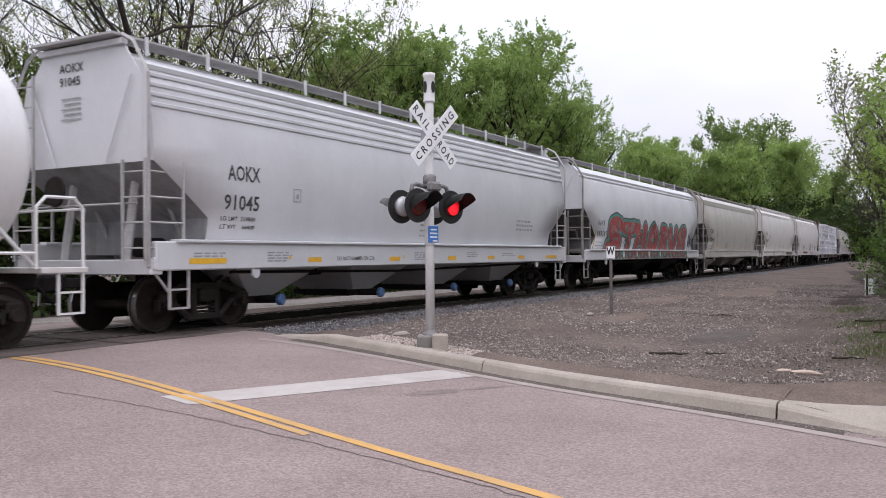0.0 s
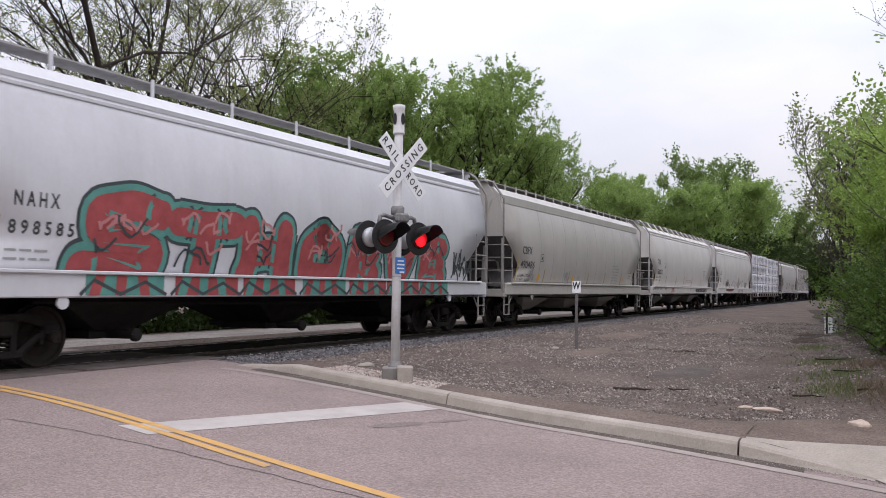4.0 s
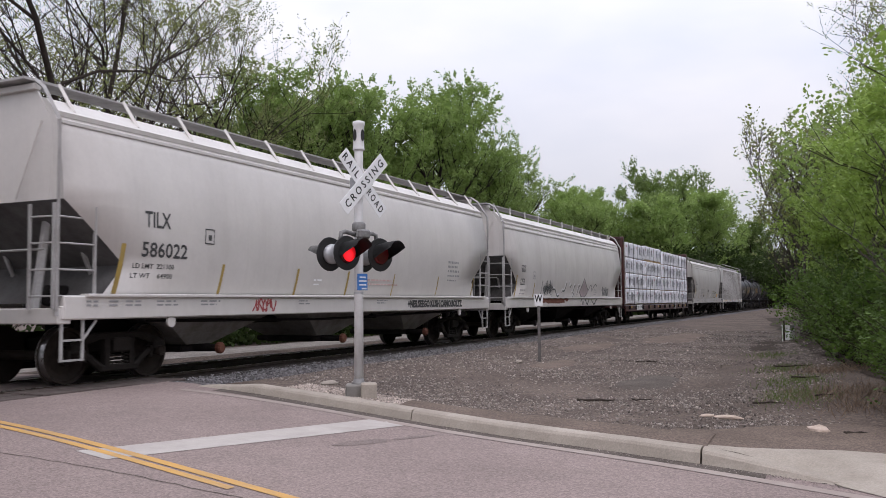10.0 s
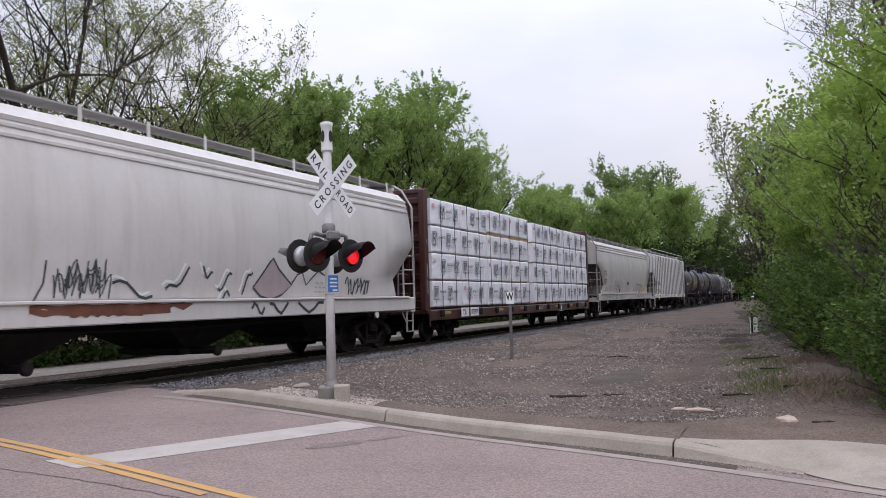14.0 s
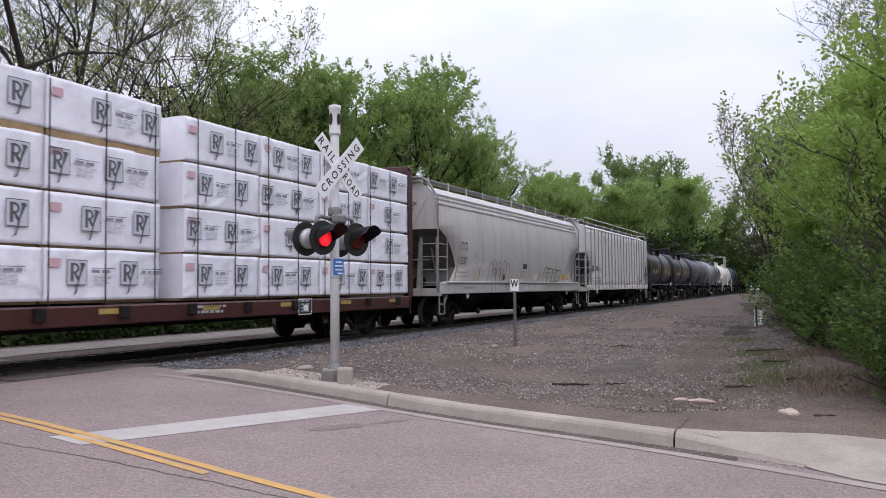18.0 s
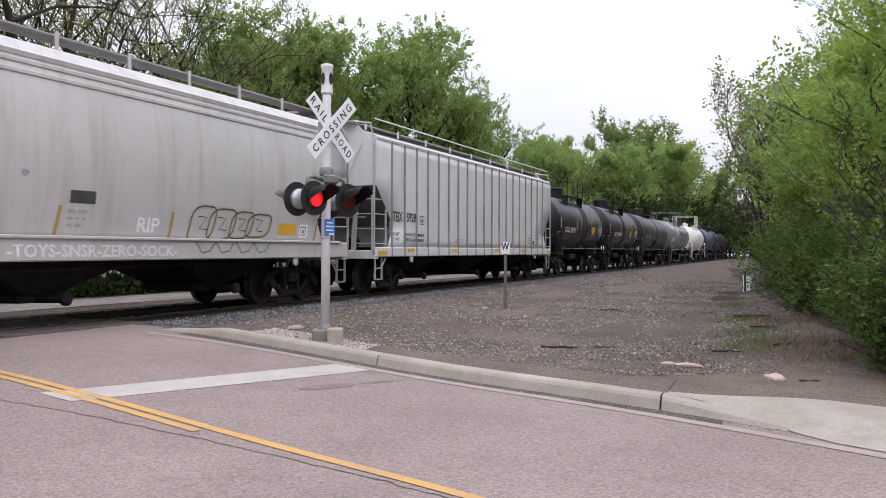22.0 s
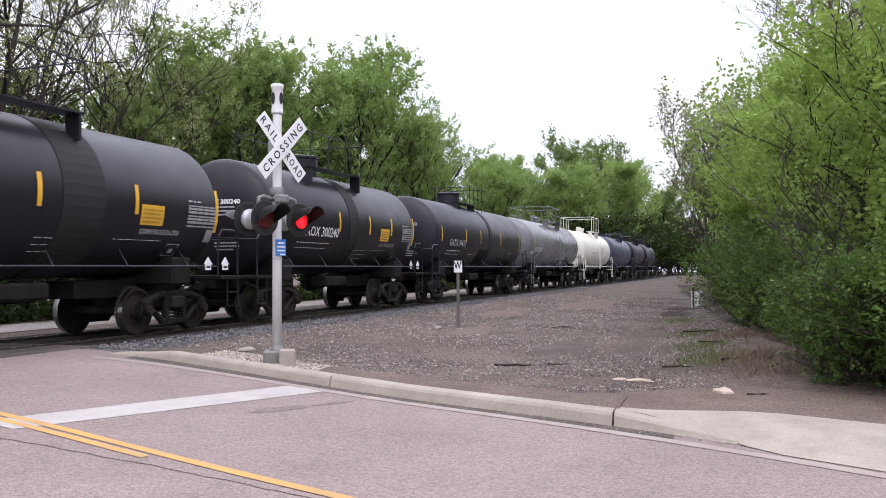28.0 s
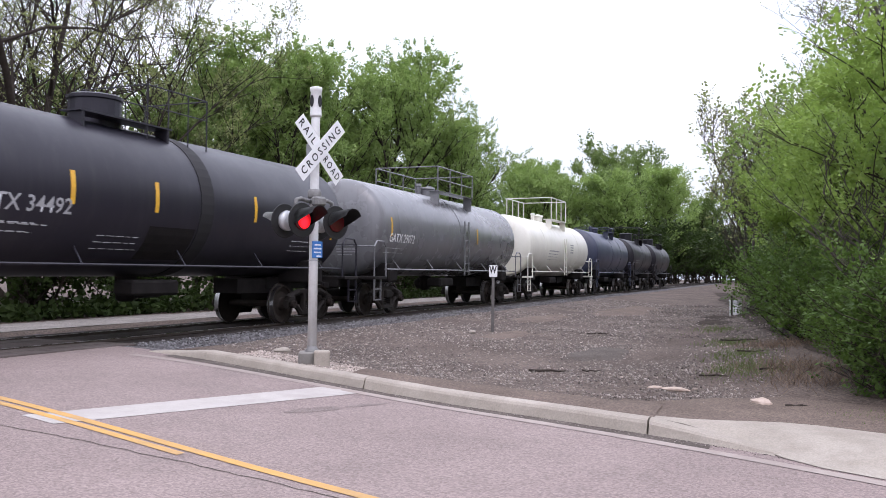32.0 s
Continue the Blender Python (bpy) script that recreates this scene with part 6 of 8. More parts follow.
def car_tagged():
    car, side = hopper(dict(length=17.4, s0=84.2, mat=P_GREY, top=4.12, mould=2, bays=3, posts=11, bulge=0.17, label="light grey covered hopper car with thin graffiti lines and rust"))
    x0 = -8.7
    write(car, side, "GGCX", x0 + 1.74, 2.33, 0.26, INK, 0.52)
    write(car, side, "1252", x0 + 1.7, 1.86, 0.24, INK, 0.45)
    frame_box(car, side, x0 + 3.1, 2.1, 0.26, 0.28)
    slashes(car, side, (1.15,), x0, z0=1.4, z1=2.2, w=0.09)
    slashes(car, side, (3.2,), x0, z0=1.42, z1=1.95)
    small_print(car, side, x0 + 1.7, 1.66, 0.7, 2, 0.13, FAINT, 13)
    scrawl(car, side, [(x0 + 4.05, 1.42), (x0 + 4.2, 1.7), (x0 + 4.22, 2.05)], DARK_SPRAY, 0.018)
    for k in range(9):
        scrawl(car, side, squiggle(x0 + 4.35 + 0.11 * k, 1.48 + 0.06 * (k % 4), 0.36, 0.46, 1.5, 100 + k), DARK_SPRAY, 0.014, 0.008 + 0.0003 * k)
    for k, (a, b, c, d) in enumerate(((5.6, 1.72, 6.6, 1.5), (6.9, 1.55, 7.5, 1.95), (7.9, 1.98, 8.2, 1.85), (8.4, 1.62, 8.8, 1.9), (8.5, 1.42, 8.8, 1.55), (9.2, 1.6, 9.5, 2.05))):
        scrawl(car, side, [(x0 + a + (c - a) * t / 6, b + (d - b) * t / 6 + 0.09 * math.sin(t * 1.05 + k)) for t in range(7)], DARK_SPRAY, 0.026)
        scrawl(car, side, [(x0 + a - 0.1 + (c - a) * t / 6, b + 0.07 + (d - b) * t / 6 + 0.09 * math.sin(t * 1.05 + k)) for t in range(7)], SIGN_WHITE, 0.026, 0.007)
    dia = [(9.55, 1.66), (9.85, 1.95), (10.1, 2.2), (10.22, 2.28), (10.45, 2.05), (11.0, 1.72), (10.65, 1.5), (10.25, 1.4), (9.85, 1.48)]
    spray(car, side, [(x0 + a, b) for a, b in dia], FADED_PINK, 0.006)
    scrawl(car, side, [(x0 + a, b) for a, b in dia + dia[:1]], DARK_SPRAY, 0.024, 0.009)
    scrawl(car, side, [(x0 + a, b) for a, b in ((11.0, 1.75), (11.2, 1.95), (11.4, 2.0), (11.6, 1.72), (11.85, 1.9), (12.1, 2.05), (12.4, 1.95))], DARK_SPRAY, 0.022)
    for k in range(6):
        scrawl(car, side, squiggle(x0 + 13.45 + 0.2 * k, 1.5, 0.24, 0.42, 1.0, 140 + k), DARK_SPRAY, 0.026, 0.008 + 0.0004 * k)
    for k, (a, b) in enumerate(((9.35, 9.8), (10.0, 10.7), (11.1, 12.2))):
        scrawl(car, SILL_FACE, [(x0 + a + (b - a) * t / 5, 1.22 + 0.12 * math.sin(t * 1.3 + k)) for t in range(6)], INK, 0.035, -48.384)
    for k in range(3):
        # a rusted strip below the ledge, with runs that thin out
        z1 = (1.37, 1.3, 1.24)[k]
        a, b = ((3.85, 7.5), (3.9, 6.9), (4.6, 6.2))[k]
        line = [(a + (b - a) * t / 14, z1 + 0.012 * math.sin(t * 2.1 + k)) for t in range(15)]
        under = [(b - (b - a) * t / 14, z1 - (0.1, 0.085, 0.06)[k] * (0.35 + abs(math.sin(t * 1.7 + k)))) for t in range(15)]
        spray(car, Round(50, 1.2), [(x0 + p, q) for p, q in line + under], RUST, -48.3855 + 0.0006 * k, "rust_patch")
    small_print(car, side, x0 + 12.0, 1.75, 0.5, 3, 0.1, PALE_INK, 14)


car_tagged()


def lumber_car():
    length, s0 = 21.0, 102.8
    car = thing("lumber_flatcar", "maroon centre-beam flatcar with tall end bulkheads", "flatcar", "cars of the train")
    half = length / 2
    part("deck", box(-half, half, -1.45, 1.45, 0.88, 1.01, 0.02), P_MAROON, car)
    for sgn in (-1, 1):
        part("side_sill", box(-half + 0.2, half - 0.2, sgn * 1.42 - 0.05, sgn * 1.42 + 0.05, 0.68, 1.0, 0.02), P_MAROON, car)
        for k in range(12):
            x = -half + 1.0 + k * (length - 2) / 11
            part("stake_pocket", box(x - 0.1, x + 0.1, sgn * 1.5 - 0.05, sgn * 1.5 + 0.05, 0.78, 0.99, 0.015), UNDER, car)
    part("centre_girder", box(-half + 1, half - 1, -0.28, 0.28, 0.55, 0.9), UNDER, car)
    bm = bmesh.new()
    bm_box(bm, -half + 0.3, half - 0.3, -0.06, 0.06, 4.35, 4.6)
    for k in range(11):
        x = -half + 1.0 + k * (length - 2) / 10
        bm_box(bm, x - 0.06, x + 0.06, -0.05, 0.05, 1.1, 4.4)
    part("centre_beam", bm, P_MAROON, car, "open maroon centre truss")
    for sgn in (-1, 1):
        x = sgn * (half - 0.12)
        bulk = part("bulkhead", box(x - 0.04, x + 0.04, -1.4, 1.4, 1.1, 4.62, 0.01), P_MAROON, car, "tall maroon end bulkhead")
        for y in (-1.36, 1.36):
            part("bulkhead_post", box(x - 0.16 + 0.08 * sgn, x + 0.16 + 0.08 * sgn, y - 0.09, y + 0.09, 1.0, 4.68, 0.02), P_MAROON, bulk)
        for k in range(6):
            z = 1.45 + 0.58 * k
            part("bulkhead_rib", box(min(x, x + sgn * 0.16), max(x, x + sgn * 0.16), -1.28, 1.28, z - 0.1, z + 0.1, 0.03), P_MAROON, bulk)
        part("bulkhead_cap", box(x - 0.12, x + 0.14, -1.45, 1.45, 4.58, 4.72, 0.02), P_MAROON, bulk)
        for y in (-1, 1):
            ladder(car, P_MAROON, x + sgn * 0.2, y * 1.1, 1.1, 4.3, 0.4, "Y", 8)
            rod(car, P_MAROON, [(x, y * 1.46, 0.5), (x, y * 1.46, 1.0)], 0.02, "stirrup_step")
    flat = Round(50, 1)
    write(car, flat, "C", -half + 0.0, 3.0, 0.16, PALE_INK, None, 0.003, flat_y=-1.465)
    for z in (1.5, 2.0):
        patch(car, flat, -half + 0.0, -half + 0.05, z, z + 0.4, PALE_INK, "chalk_stripe", flat_y=-1.465)
        patch(car, flat, -half + 0.15, -half + 0.18, z, z + 0.4, PALE_INK, "chalk_stripe", flat_y=-1.465)
    for k in range(8):
        x = -half + 1.3 + 2.6 * k
        patch(car, flat, x, x + 0.5, 0.86, 0.95, OCHRE, "reflective_mark", flat_y=-1.476)
    patch(car, flat, half - 6.0, half - 5.45, 0.66, 1.02, SIGN_BLACK, "data_plate", flat_y=-1.477)
    frame_box(car, Round(1.487, 0.84), half - 6.0, 0.66, 0.55, 0.36, SIGN_WHITE)
    small_print(car, flat, half - 9.6, 0.9, 1.0, 2, 0.1, PALE_INK, 15, flat_y=-1.476)
    small_print(car, flat, half - 5.9, 0.95, 0.45, 4, 0.075, PALE_INK, 16, flat_y=-1.48)
    end_text(car, ("873999",), -half - 0.215, 0.85, 4.2, 0.16, PALE_INK, 0.2)
    running_gear(car, length, 2.3)
    CARS.append((car, s0 + half))
    # wrapped lumber packs, four high along the near side, and the far side
    rnd = random.Random(5)
    for row in range(4):
        for i in range(8):
            x = -10.09 + 2.54 * i if i < 4 else 0.66 + (0.04 if row % 2 else 0.0) + 2.42 * (i - 4)
            plen = (2.54 if i < 4 else 2.4) - rnd.uniform(0.015, 0.05)
            lumber_pack(plen, row, i, rnd, s0 + half, x + plen / 2, -0.77)
    write(car, flat, "TR", -7.9, 0.8, 0.17, SIGN_BLACK, 0.36, 0.004, flat_y=-1.562)
    patch(car, flat, -8.01, -7.32, 0.74, 1.03, SIGN_WHITE, "number_plate", flat_y=-1.556)
    write(car, flat, "873999", -6.9, 0.8, 0.17, SIGN_BLACK, 0.68, 0.004, flat_y=-1.483)
    patch(car, flat, -6.97, -6.16, 0.74, 1.03, SIGN_WHITE, "number_plate", flat_y=-1.479)
    for i in range(18):
        x = -9.32 + 1.153 * i
        part("tie_cable", box(x - 0.008, x + 0.008, -1.475, -1.462, 1.0, 1.06 + 4 * PACK_HIGH), STRAP, car, "dark tie-down cable")
    for row in range(4):
        lumber_pack(half * 2 - 1.2, row, 99, rnd, s0 + half, 0.0, 0.77)


PACKS = []
PACK_HIGH = 0.855


def printed_mark(ob, flat, x0, z, wd, fy):
    tone = patch(ob, flat, x0, x0 + wd, z, z + 0.4, WRAP_SOFT, "printed_mark", flat_y=fy)
    y = fy - 0.002
    o, n = [(x0, z), (x0 + wd, z), (x0 + wd, z + 0.4), (x0, z + 0.4)], 4
    t = 0.012
    inn = [(x0 + t, z + t), (x0 + wd - t, z + t), (x0 + wd - t, z + 0.4 - t), (x0 + t, z + 0.4 - t)]
    verts = [(a, y, b) for a, b in o + inn]
    part("printed_frame", mesh_of("printed_frame", verts, [(k, (k + 1) % n, n + (k + 1) % n, n + k) for k in range(n)]), WRAP_INK, tone)
    patch(tone, flat, x0 + 0.07, x0 + 0.13, z + 0.06, z + 0.35, WRAP_INK, "printed_stem", flat_y=y)
    verts, faces = [], []
    for k in range(11):
        a = math.radians(100 - 20 * k)
        for r in (0.05, 0.085):
            verts.append((x0 + 0.14 + 1.25 * r * math.cos(a), y, z + 0.265 + r * math.sin(a)))
    faces = [(2 * k, 2 * k + 1, 2 * k + 3, 2 * k + 2) for k in range(10)]
    part("printed_bow", mesh_of("printed_bow", verts, faces), WRAP_INK, tone)
    verts = []
    for k, (a, b, r) in enumerate(((0.16, 0.19, 0.03), (0.22, 0.09, 0.03), (0.25, 0.14, 0.02), (0.31, 0.3, 0.035), (0.3, 0.35, 0.045), (0.36, 0.31, 0.01))):
        verts += [(x0 + a - r, y - 0.001, z + b), (x0 + a + r, y - 0.001, z + b)]
    part("printed_leg", mesh_of("printed_leg", verts, [(2 * k, 2 * k + 1, 2 * k + 3, 2 * k + 2) for k in range(5)]), WRAP_INK, tone)
    verts = []
    for a, b, r in ((0.24, 0.12, 0.018), (0.2, -0.05, 0.016), (0.17, -0.13, 0.016), (0.13, -0.14, 0.03)):
        verts += [(x0 + a - r, y - 0.0005, z + b), (x0 + a + r, y - 0.0005, z + b)]
    part("printed_root", mesh_of("printed_root", verts, [(2 * k, 2 * k + 1, 2 * k + 3, 2 * k + 2) for k in range(3)]), WRAP_INK, tone)


def lumber_pack(plen, row, i, rnd, s_mid, x, y):
    """Boards in a printed white wrap, sagging a little, with straps round them."""
    ob = thing("lumber_pack", "pack of boards in white printed wrap on the flatcar", "lumber pack", "wrapped lumber packs")
    h = PACK_HIGH - 0.045
    bm = bmesh.new()
    nx, nz = max(10, int(plen / 0.09)), 14
    jig = rnd.uniform(0, 50)
    hd = 0.66
    creased = rnd.random() < 0.8 if row in (0, 3) else rnd.random() < 0.2
    tilt = rnd.choice((-1.4, -0.9, 1.1))
    rows = []
    for a in range(nz + 1):
        z = 0.03 + h * a / nz
        line = []
        for b in range(nx + 1):
            xx = -plen / 2 + plen * b / nx
            fold = 0.01 * noise.noise((xx * 1.5 + jig, z * 2.5, row))
            if creased:
                q = z + xx * 0.35 * tilt
                fold += 0.062 * abs(noise.noise((q * 11, xx * 0.7 + jig, row))) * max(0.0, 0.5 + noise.noise((xx * 0.8, z * 1.5, jig)))
            line.append(bm.verts.new((xx, -hd - fold, z + (0.02 * noise.noise((xx * 1.2, jig, 4)) if a == nz else 0))))
        rows.append(line)
    for a in range(nz):
        for b in range(nx):
            bm.faces.new((rows[a][b], rows[a][b + 1], rows[a + 1][b + 1], rows[a + 1][b])).smooth = True
    back = [bm.verts.new((sx * plen / 2, hd, z)) for z in (0.03, 0.03 + h) for sx in (-1, 1)]
    bm.faces.new([*rows[-1], back[3], back[2]])
    bm.faces.new([*rows[0][::-1], back[0], back[1]])
    bm.faces.new([back[1], back[0], back[2], back[3]])
    bm.faces.new([r[0] for r in rows][::-1] + [back[0], back[2]])
    bm.faces.new([r[-1] for r in rows] + [back[3], back[1]])
    part("wrap", bm, WRAP, ob, "white plastic wrap")
    raised = row == 3 and i in (2, 3)
    part("bearer", box(-plen / 2 + 0.02, plen / 2 - 0.02, -hd + (0.0 if raised else 0.1), hd, -0.085 if raised else -0.015, 0.03), BOARD, ob)
    if y < 0:
        flat = Round(50, 1)
        fy = -hd - 0.034
        k = 0
        x0 = -plen / 2 + rnd.choice((0.05, 0.42, 0.7, 0.9))
        while x0 + 0.4 < plen / 2 and k < 6:
            # printed square: thin frame, stem, bow and a long bent stroke, with lines of print beside it
            z = 0.27
            wd = 0.4
            printed_mark(ob, flat, x0, z, wd, fy)
            if x0 + 0.95 < plen / 2:
                patch(ob, flat, x0 + 0.5, x0 + 1.0, z + 0.27, z + 0.28, WRAP_INK, "printed_bar", flat_y=fy)
                small_print(ob, flat, x0 + 0.5, z + 0.2, 0.52, 1, 0.09, WRAP_GREY, i * 7 + k, flat_y=fy, tall=0.55)
                small_print(ob, flat, x0 + 0.54, z + 0.13, 0.42, 3, 0.055, WRAP_SOFT, i * 7 + k + 1, flat_y=fy)
            x0 += 1.13
            k += 1
        patch(ob, flat, -plen / 2 + 0.08, -plen / 2 + 0.3, 0.55, 0.68, WRAP_PINK, "printed_stamp", flat_y=fy)
    PACKS.append((ob, s_mid + x, y, 1.06 + row * PACK_HIGH + (0.06 if row == 3 and i in (2, 3) else 0)))


lumber_car()


def car_dusty():
    car, side = hopper(dict(length=17.3, s0=125.5, mat=P_STONE, top=4.1, mould=2, bays=3, posts=11, bulge=0.17, cut_h=3.05, cut_l=1.35, curve=0.6, iron=IRON_GRIMY, label="dusty stone-grey covered hopper car with rust stains and scrawls"))
    x0 = -8.65
    write(car, side, "UTCX", x0 + 1.78, 2.45, 0.28, INK, 0.66)
    write(car, side, "1537", x0 + 1.75, 1.98, 0.26, INK, 0.62)
    end_text(car, ("UTCX", "1537"), x0 + 0.05, -0.35, 3.75, 0.13, INK, 0.22)
    frame_box(car, side, x0 + 3.1, 2.2, 0.25, 0.28)
    slashes(car, side, (1.45,), x0, z0=1.4, z1=2.25, w=0.09)
    slashes(car, side, (3.6, 6.05, 8.15, 10.75, 15.8), x0, z0=1.42, z1=1.9)
    small_print(car, side, x0 + 1.7, 1.72, 1.1, 2, 0.14, FAINT, 17)
    for k in range(7):
        scrawl(car, side, squiggle(x0 + 2.3 + 0.3 * k, 1.85, 0.3, 0.25, 1.0, 160 + k), CHALK, 0.016)
    for k, x in enumerate((4.55, 4.95, 5.4, 6.0, 6.4)):
        # rounded outlined shapes that run down over the sill
        arch = [(x0 + x + 0.02, 1.42)] + [(x0 + x + 0.21 - 0.2 * math.cos(t * 0.45), 1.85 + 0.3 * math.sin(t * 0.45) + 0.06 * (k % 2)) for t in range(8)] + [(x0 + x + 0.42, 1.42)]
        scrawl(car, side, arch, GREY_SPRAY, 0.016, 0.008 + 0.0005 * k)
        scrawl(car, SILL_FACE, [(x0 + x + 0.05, 1.38), (x0 + x + 0.1, 1.25), (x0 + x + 0.04, 1.1)], DARK_SPRAY, 0.016, -48.384)
    for x in (5.2, 5.75):
        scrawl(car, side, [(x0 + x + 0.1 * math.cos(t * 0.7), 1.78 + 0.14 * math.sin(t * 0.7)) for t in range(10)], DARK_SPRAY, 0.018, 0.012)
    spray(car, side, blob(x0 + 6.25, 1.6, 0.12, 0.13, 0.15, 9), DARK_SPRAY, 0.012)
    spray(car, side, blob(x0 + 7.55, 2.35, 0.07, 0.05, 0.1, 4), FAINT, 0.006)
    patch(car, side, x0 + 8.42, x0 + 8.95, 1.95, 2.15, INK, "black_label")
    small_print(car, side, x0 + 8.4, 1.8, 0.5, 3, 0.11, FAINT, 44)
    write(car, side, "-TOYS-SNSR-ZERO-SOCK-", x0 + 7.2, 1.1, 0.2, CHALK, 3.65, 0.006, flat_y=-1.617)
    write(car, side, "RIP", x0 + 9.95, 1.52, 0.26, SIGN_WHITE, 0.55, 0.006)
    for k, x in enumerate((11.35, 11.95, 12.6, 13.2)):
        # swollen outlined shapes, olive at the rim, bare in the middle
        ring = [(x0 + x + 0.34 + (0.36 + 0.05 * (k % 2)) * math.copysign(abs(math.cos(t * 0.3307)) ** 0.55, math.cos(t * 0.3307)) + 0.12 * math.sin(t * 0.3307), 1.72 + (0.33 - 0.03 * k) * math.copysign(abs(math.sin(t * 0.3307)) ** 0.6, math.sin(t * 0.3307))) for t in range(20)]
        scrawl(car, side, ring, OLIVE_CHALK, 0.045, 0.006 + 0.0004 * k)
        scrawl(car, side, ring, DARK_SPRAY, 0.016, 0.009 + 0.0004 * k)
        scrawl(car, side, [(x0 + x + 0.2, 1.85), (x0 + x + 0.45, 1.84), (x0 + x + 0.25, 1.62), (x0 + x + 0.5, 1.6)], DARK_SPRAY, 0.014, 0.011)
        scrawl(car, SILL_FACE, [(x0 + x + 0.02, 1.38), (x0 + x + 0.2, 1.16), (x0 + x + 0.45, 1.2), (x0 + x + 0.6, 1.36)], GREY_SPRAY, 0.016, -48.384)
    patch(car, side, x0 + 14.3, x0 + 15.0, 1.55, 1.8, REFLECT, "paper_label")
    patch(car, side, x0 + 15.15, x0 + 15.5, 1.5, 1.8, SIGN_WHITE, "paper_label")
    frame_box(car, side, x0 + 15.2, 1.55, 0.22, 0.2, INK)
    small_print(car, side, x0 + 2.0, 1.2, 1.2, 1, 0.12, FAINT, 18, flat_y=-1.62)


car_dusty()


def car_ribbed():
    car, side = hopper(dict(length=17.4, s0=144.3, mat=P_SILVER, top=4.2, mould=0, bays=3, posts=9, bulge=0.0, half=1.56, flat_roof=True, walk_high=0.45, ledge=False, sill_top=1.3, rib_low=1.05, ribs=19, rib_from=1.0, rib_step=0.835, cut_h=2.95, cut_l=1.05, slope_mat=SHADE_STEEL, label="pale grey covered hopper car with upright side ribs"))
    x0 = -8.7
    write(car, side, "TEIX", x0 + 1.1, 2.02, 0.28, INK, 0.62, 0.012)
    write(car, side, "5928", x0 + 2.02, 2.02, 0.28, INK, 0.64, 0.012)
    end_text(car, ("TEIX 5928",), x0 + 0.05, 0.6, 3.15, 0.14, INK, 0.2)
    for z, words in ((1.62, ("LD LMT", "94300 LBS")), (1.47, ("LT WT", "68700 LBS"))):
        write(car, side, words[0], x0 + 1.05, z, 0.1, INK, 0.48, 0.002)
        write(car, side, words[1], x0 + 1.96, z, 0.1, INK, 0.68, 0.002)
        small_print(car, side, x0 + 2.78, z, 0.6, 1, 0.16, INK, 3)
    frame_box(car, side, x0 + 2.98, 1.98, 0.26, 0.26, INK)
    for x in (2.04, 5.47, 9.66, 12.97):
        patch(car, side, x0 + x, x0 + x + 0.45, 1.17, 1.27, REFLECT, "reflective_mark", flat_y=-1.597)
    patch(car, side, x0 + 0.15, x0 + 0.7, 1.1, 1.2, REFLECT, "reflective_mark", flat_y=-1.6)
    patch(car, side, x0 + 16.8, x0 + 17.3, 1.1, 1.2, REFLECT, "reflective_mark", flat_y=-1.6)
    small_print(car, side, x0 + 5.8, 1.55, 0.6, 2, 0.08, FAINT, 19)
    small_print(car, side, x0 + 15.0, 2.1, 0.55, 6, 0.14, FAINT, 20)
    small_print(car, side, x0 + 13.9, 1.7, 0.6, 3, 0.1, FAINT, 21)
    patch(car, side, x0 + 14.6, x0 + 14.85, 1.45, 1.62, INK, "code_plate")
    # thin tape lines on the eave
    part("eave_rail", tube([(-8.5, -1.45, 4.75), (8.5, -1.45, 4.75)], 0.02, 5), P_SILVER, car)


car_ribbed()


def head_text(car, tl, r, zc, text, u0, z, height, wide, mat):
    """Lettering on the dished head of a tank."""
    me = letters(text, height * 1.38, 0.006)
    xs = [v.co.x for v in me.vertices]
    zs = [v.co.z for v in me.vertices]
    for v in me.vertices:
        u = u0 + (v.co.x - min(xs)) * wide / (max(xs) - min(xs))
        q = z + (v.co.z - min(zs)) * height / (max(zs) - min(zs))
        rho = min(0.99, math.hypot(u, q) / r)
        v.co = Vector((-tl / 2 + 0.3 * r * (1 - math.sqrt(1 - rho * rho)) - 0.012, -u, zc + q))
    part("lettering", me, mat, car, "stencilled lettering")


def dark_tank(s0, length, mat, words, label, extra=None, **more):
    spec = dict(length=length, s0=s0, r=1.42, top=3.95, mat=mat, label=label, short=0.9)
    spec.update(more)
    car, side, zc = tank_car(spec)
    x0 = -length / 2
    mark, at, wide, ink = words
    if mark:
        write(car, side, mark, x0 + at, zc - 0.42, 0.26, ink, wide, 0.004)
        small_print(car, side, x0 + at - 0.1, zc - 0.6, wide * 0.9, 2, 0.13, more.get("print_mat", PALE_INK), int(s0))
        tl = length - spec["short"]
        head_text(car, tl, spec["r"], zc, mark, -0.33, 0.28, 0.12, 1.05, ink)
        for z, a, b in ((0.19, -0.3, 0.58), (0.1, -0.3, 0.6), (0.01, -0.2, 0.4), (-0.66, 0.02, 0.6), (-0.74, 0.02, 0.66), (-0.82, 0.05, 0.5)):
            head_text(car, tl, spec["r"], zc, "--- ---- --- --", a, z, 0.035, b - a, PALE_INK)
    if extra:
        extra(car, side, zc, x0)
    return car


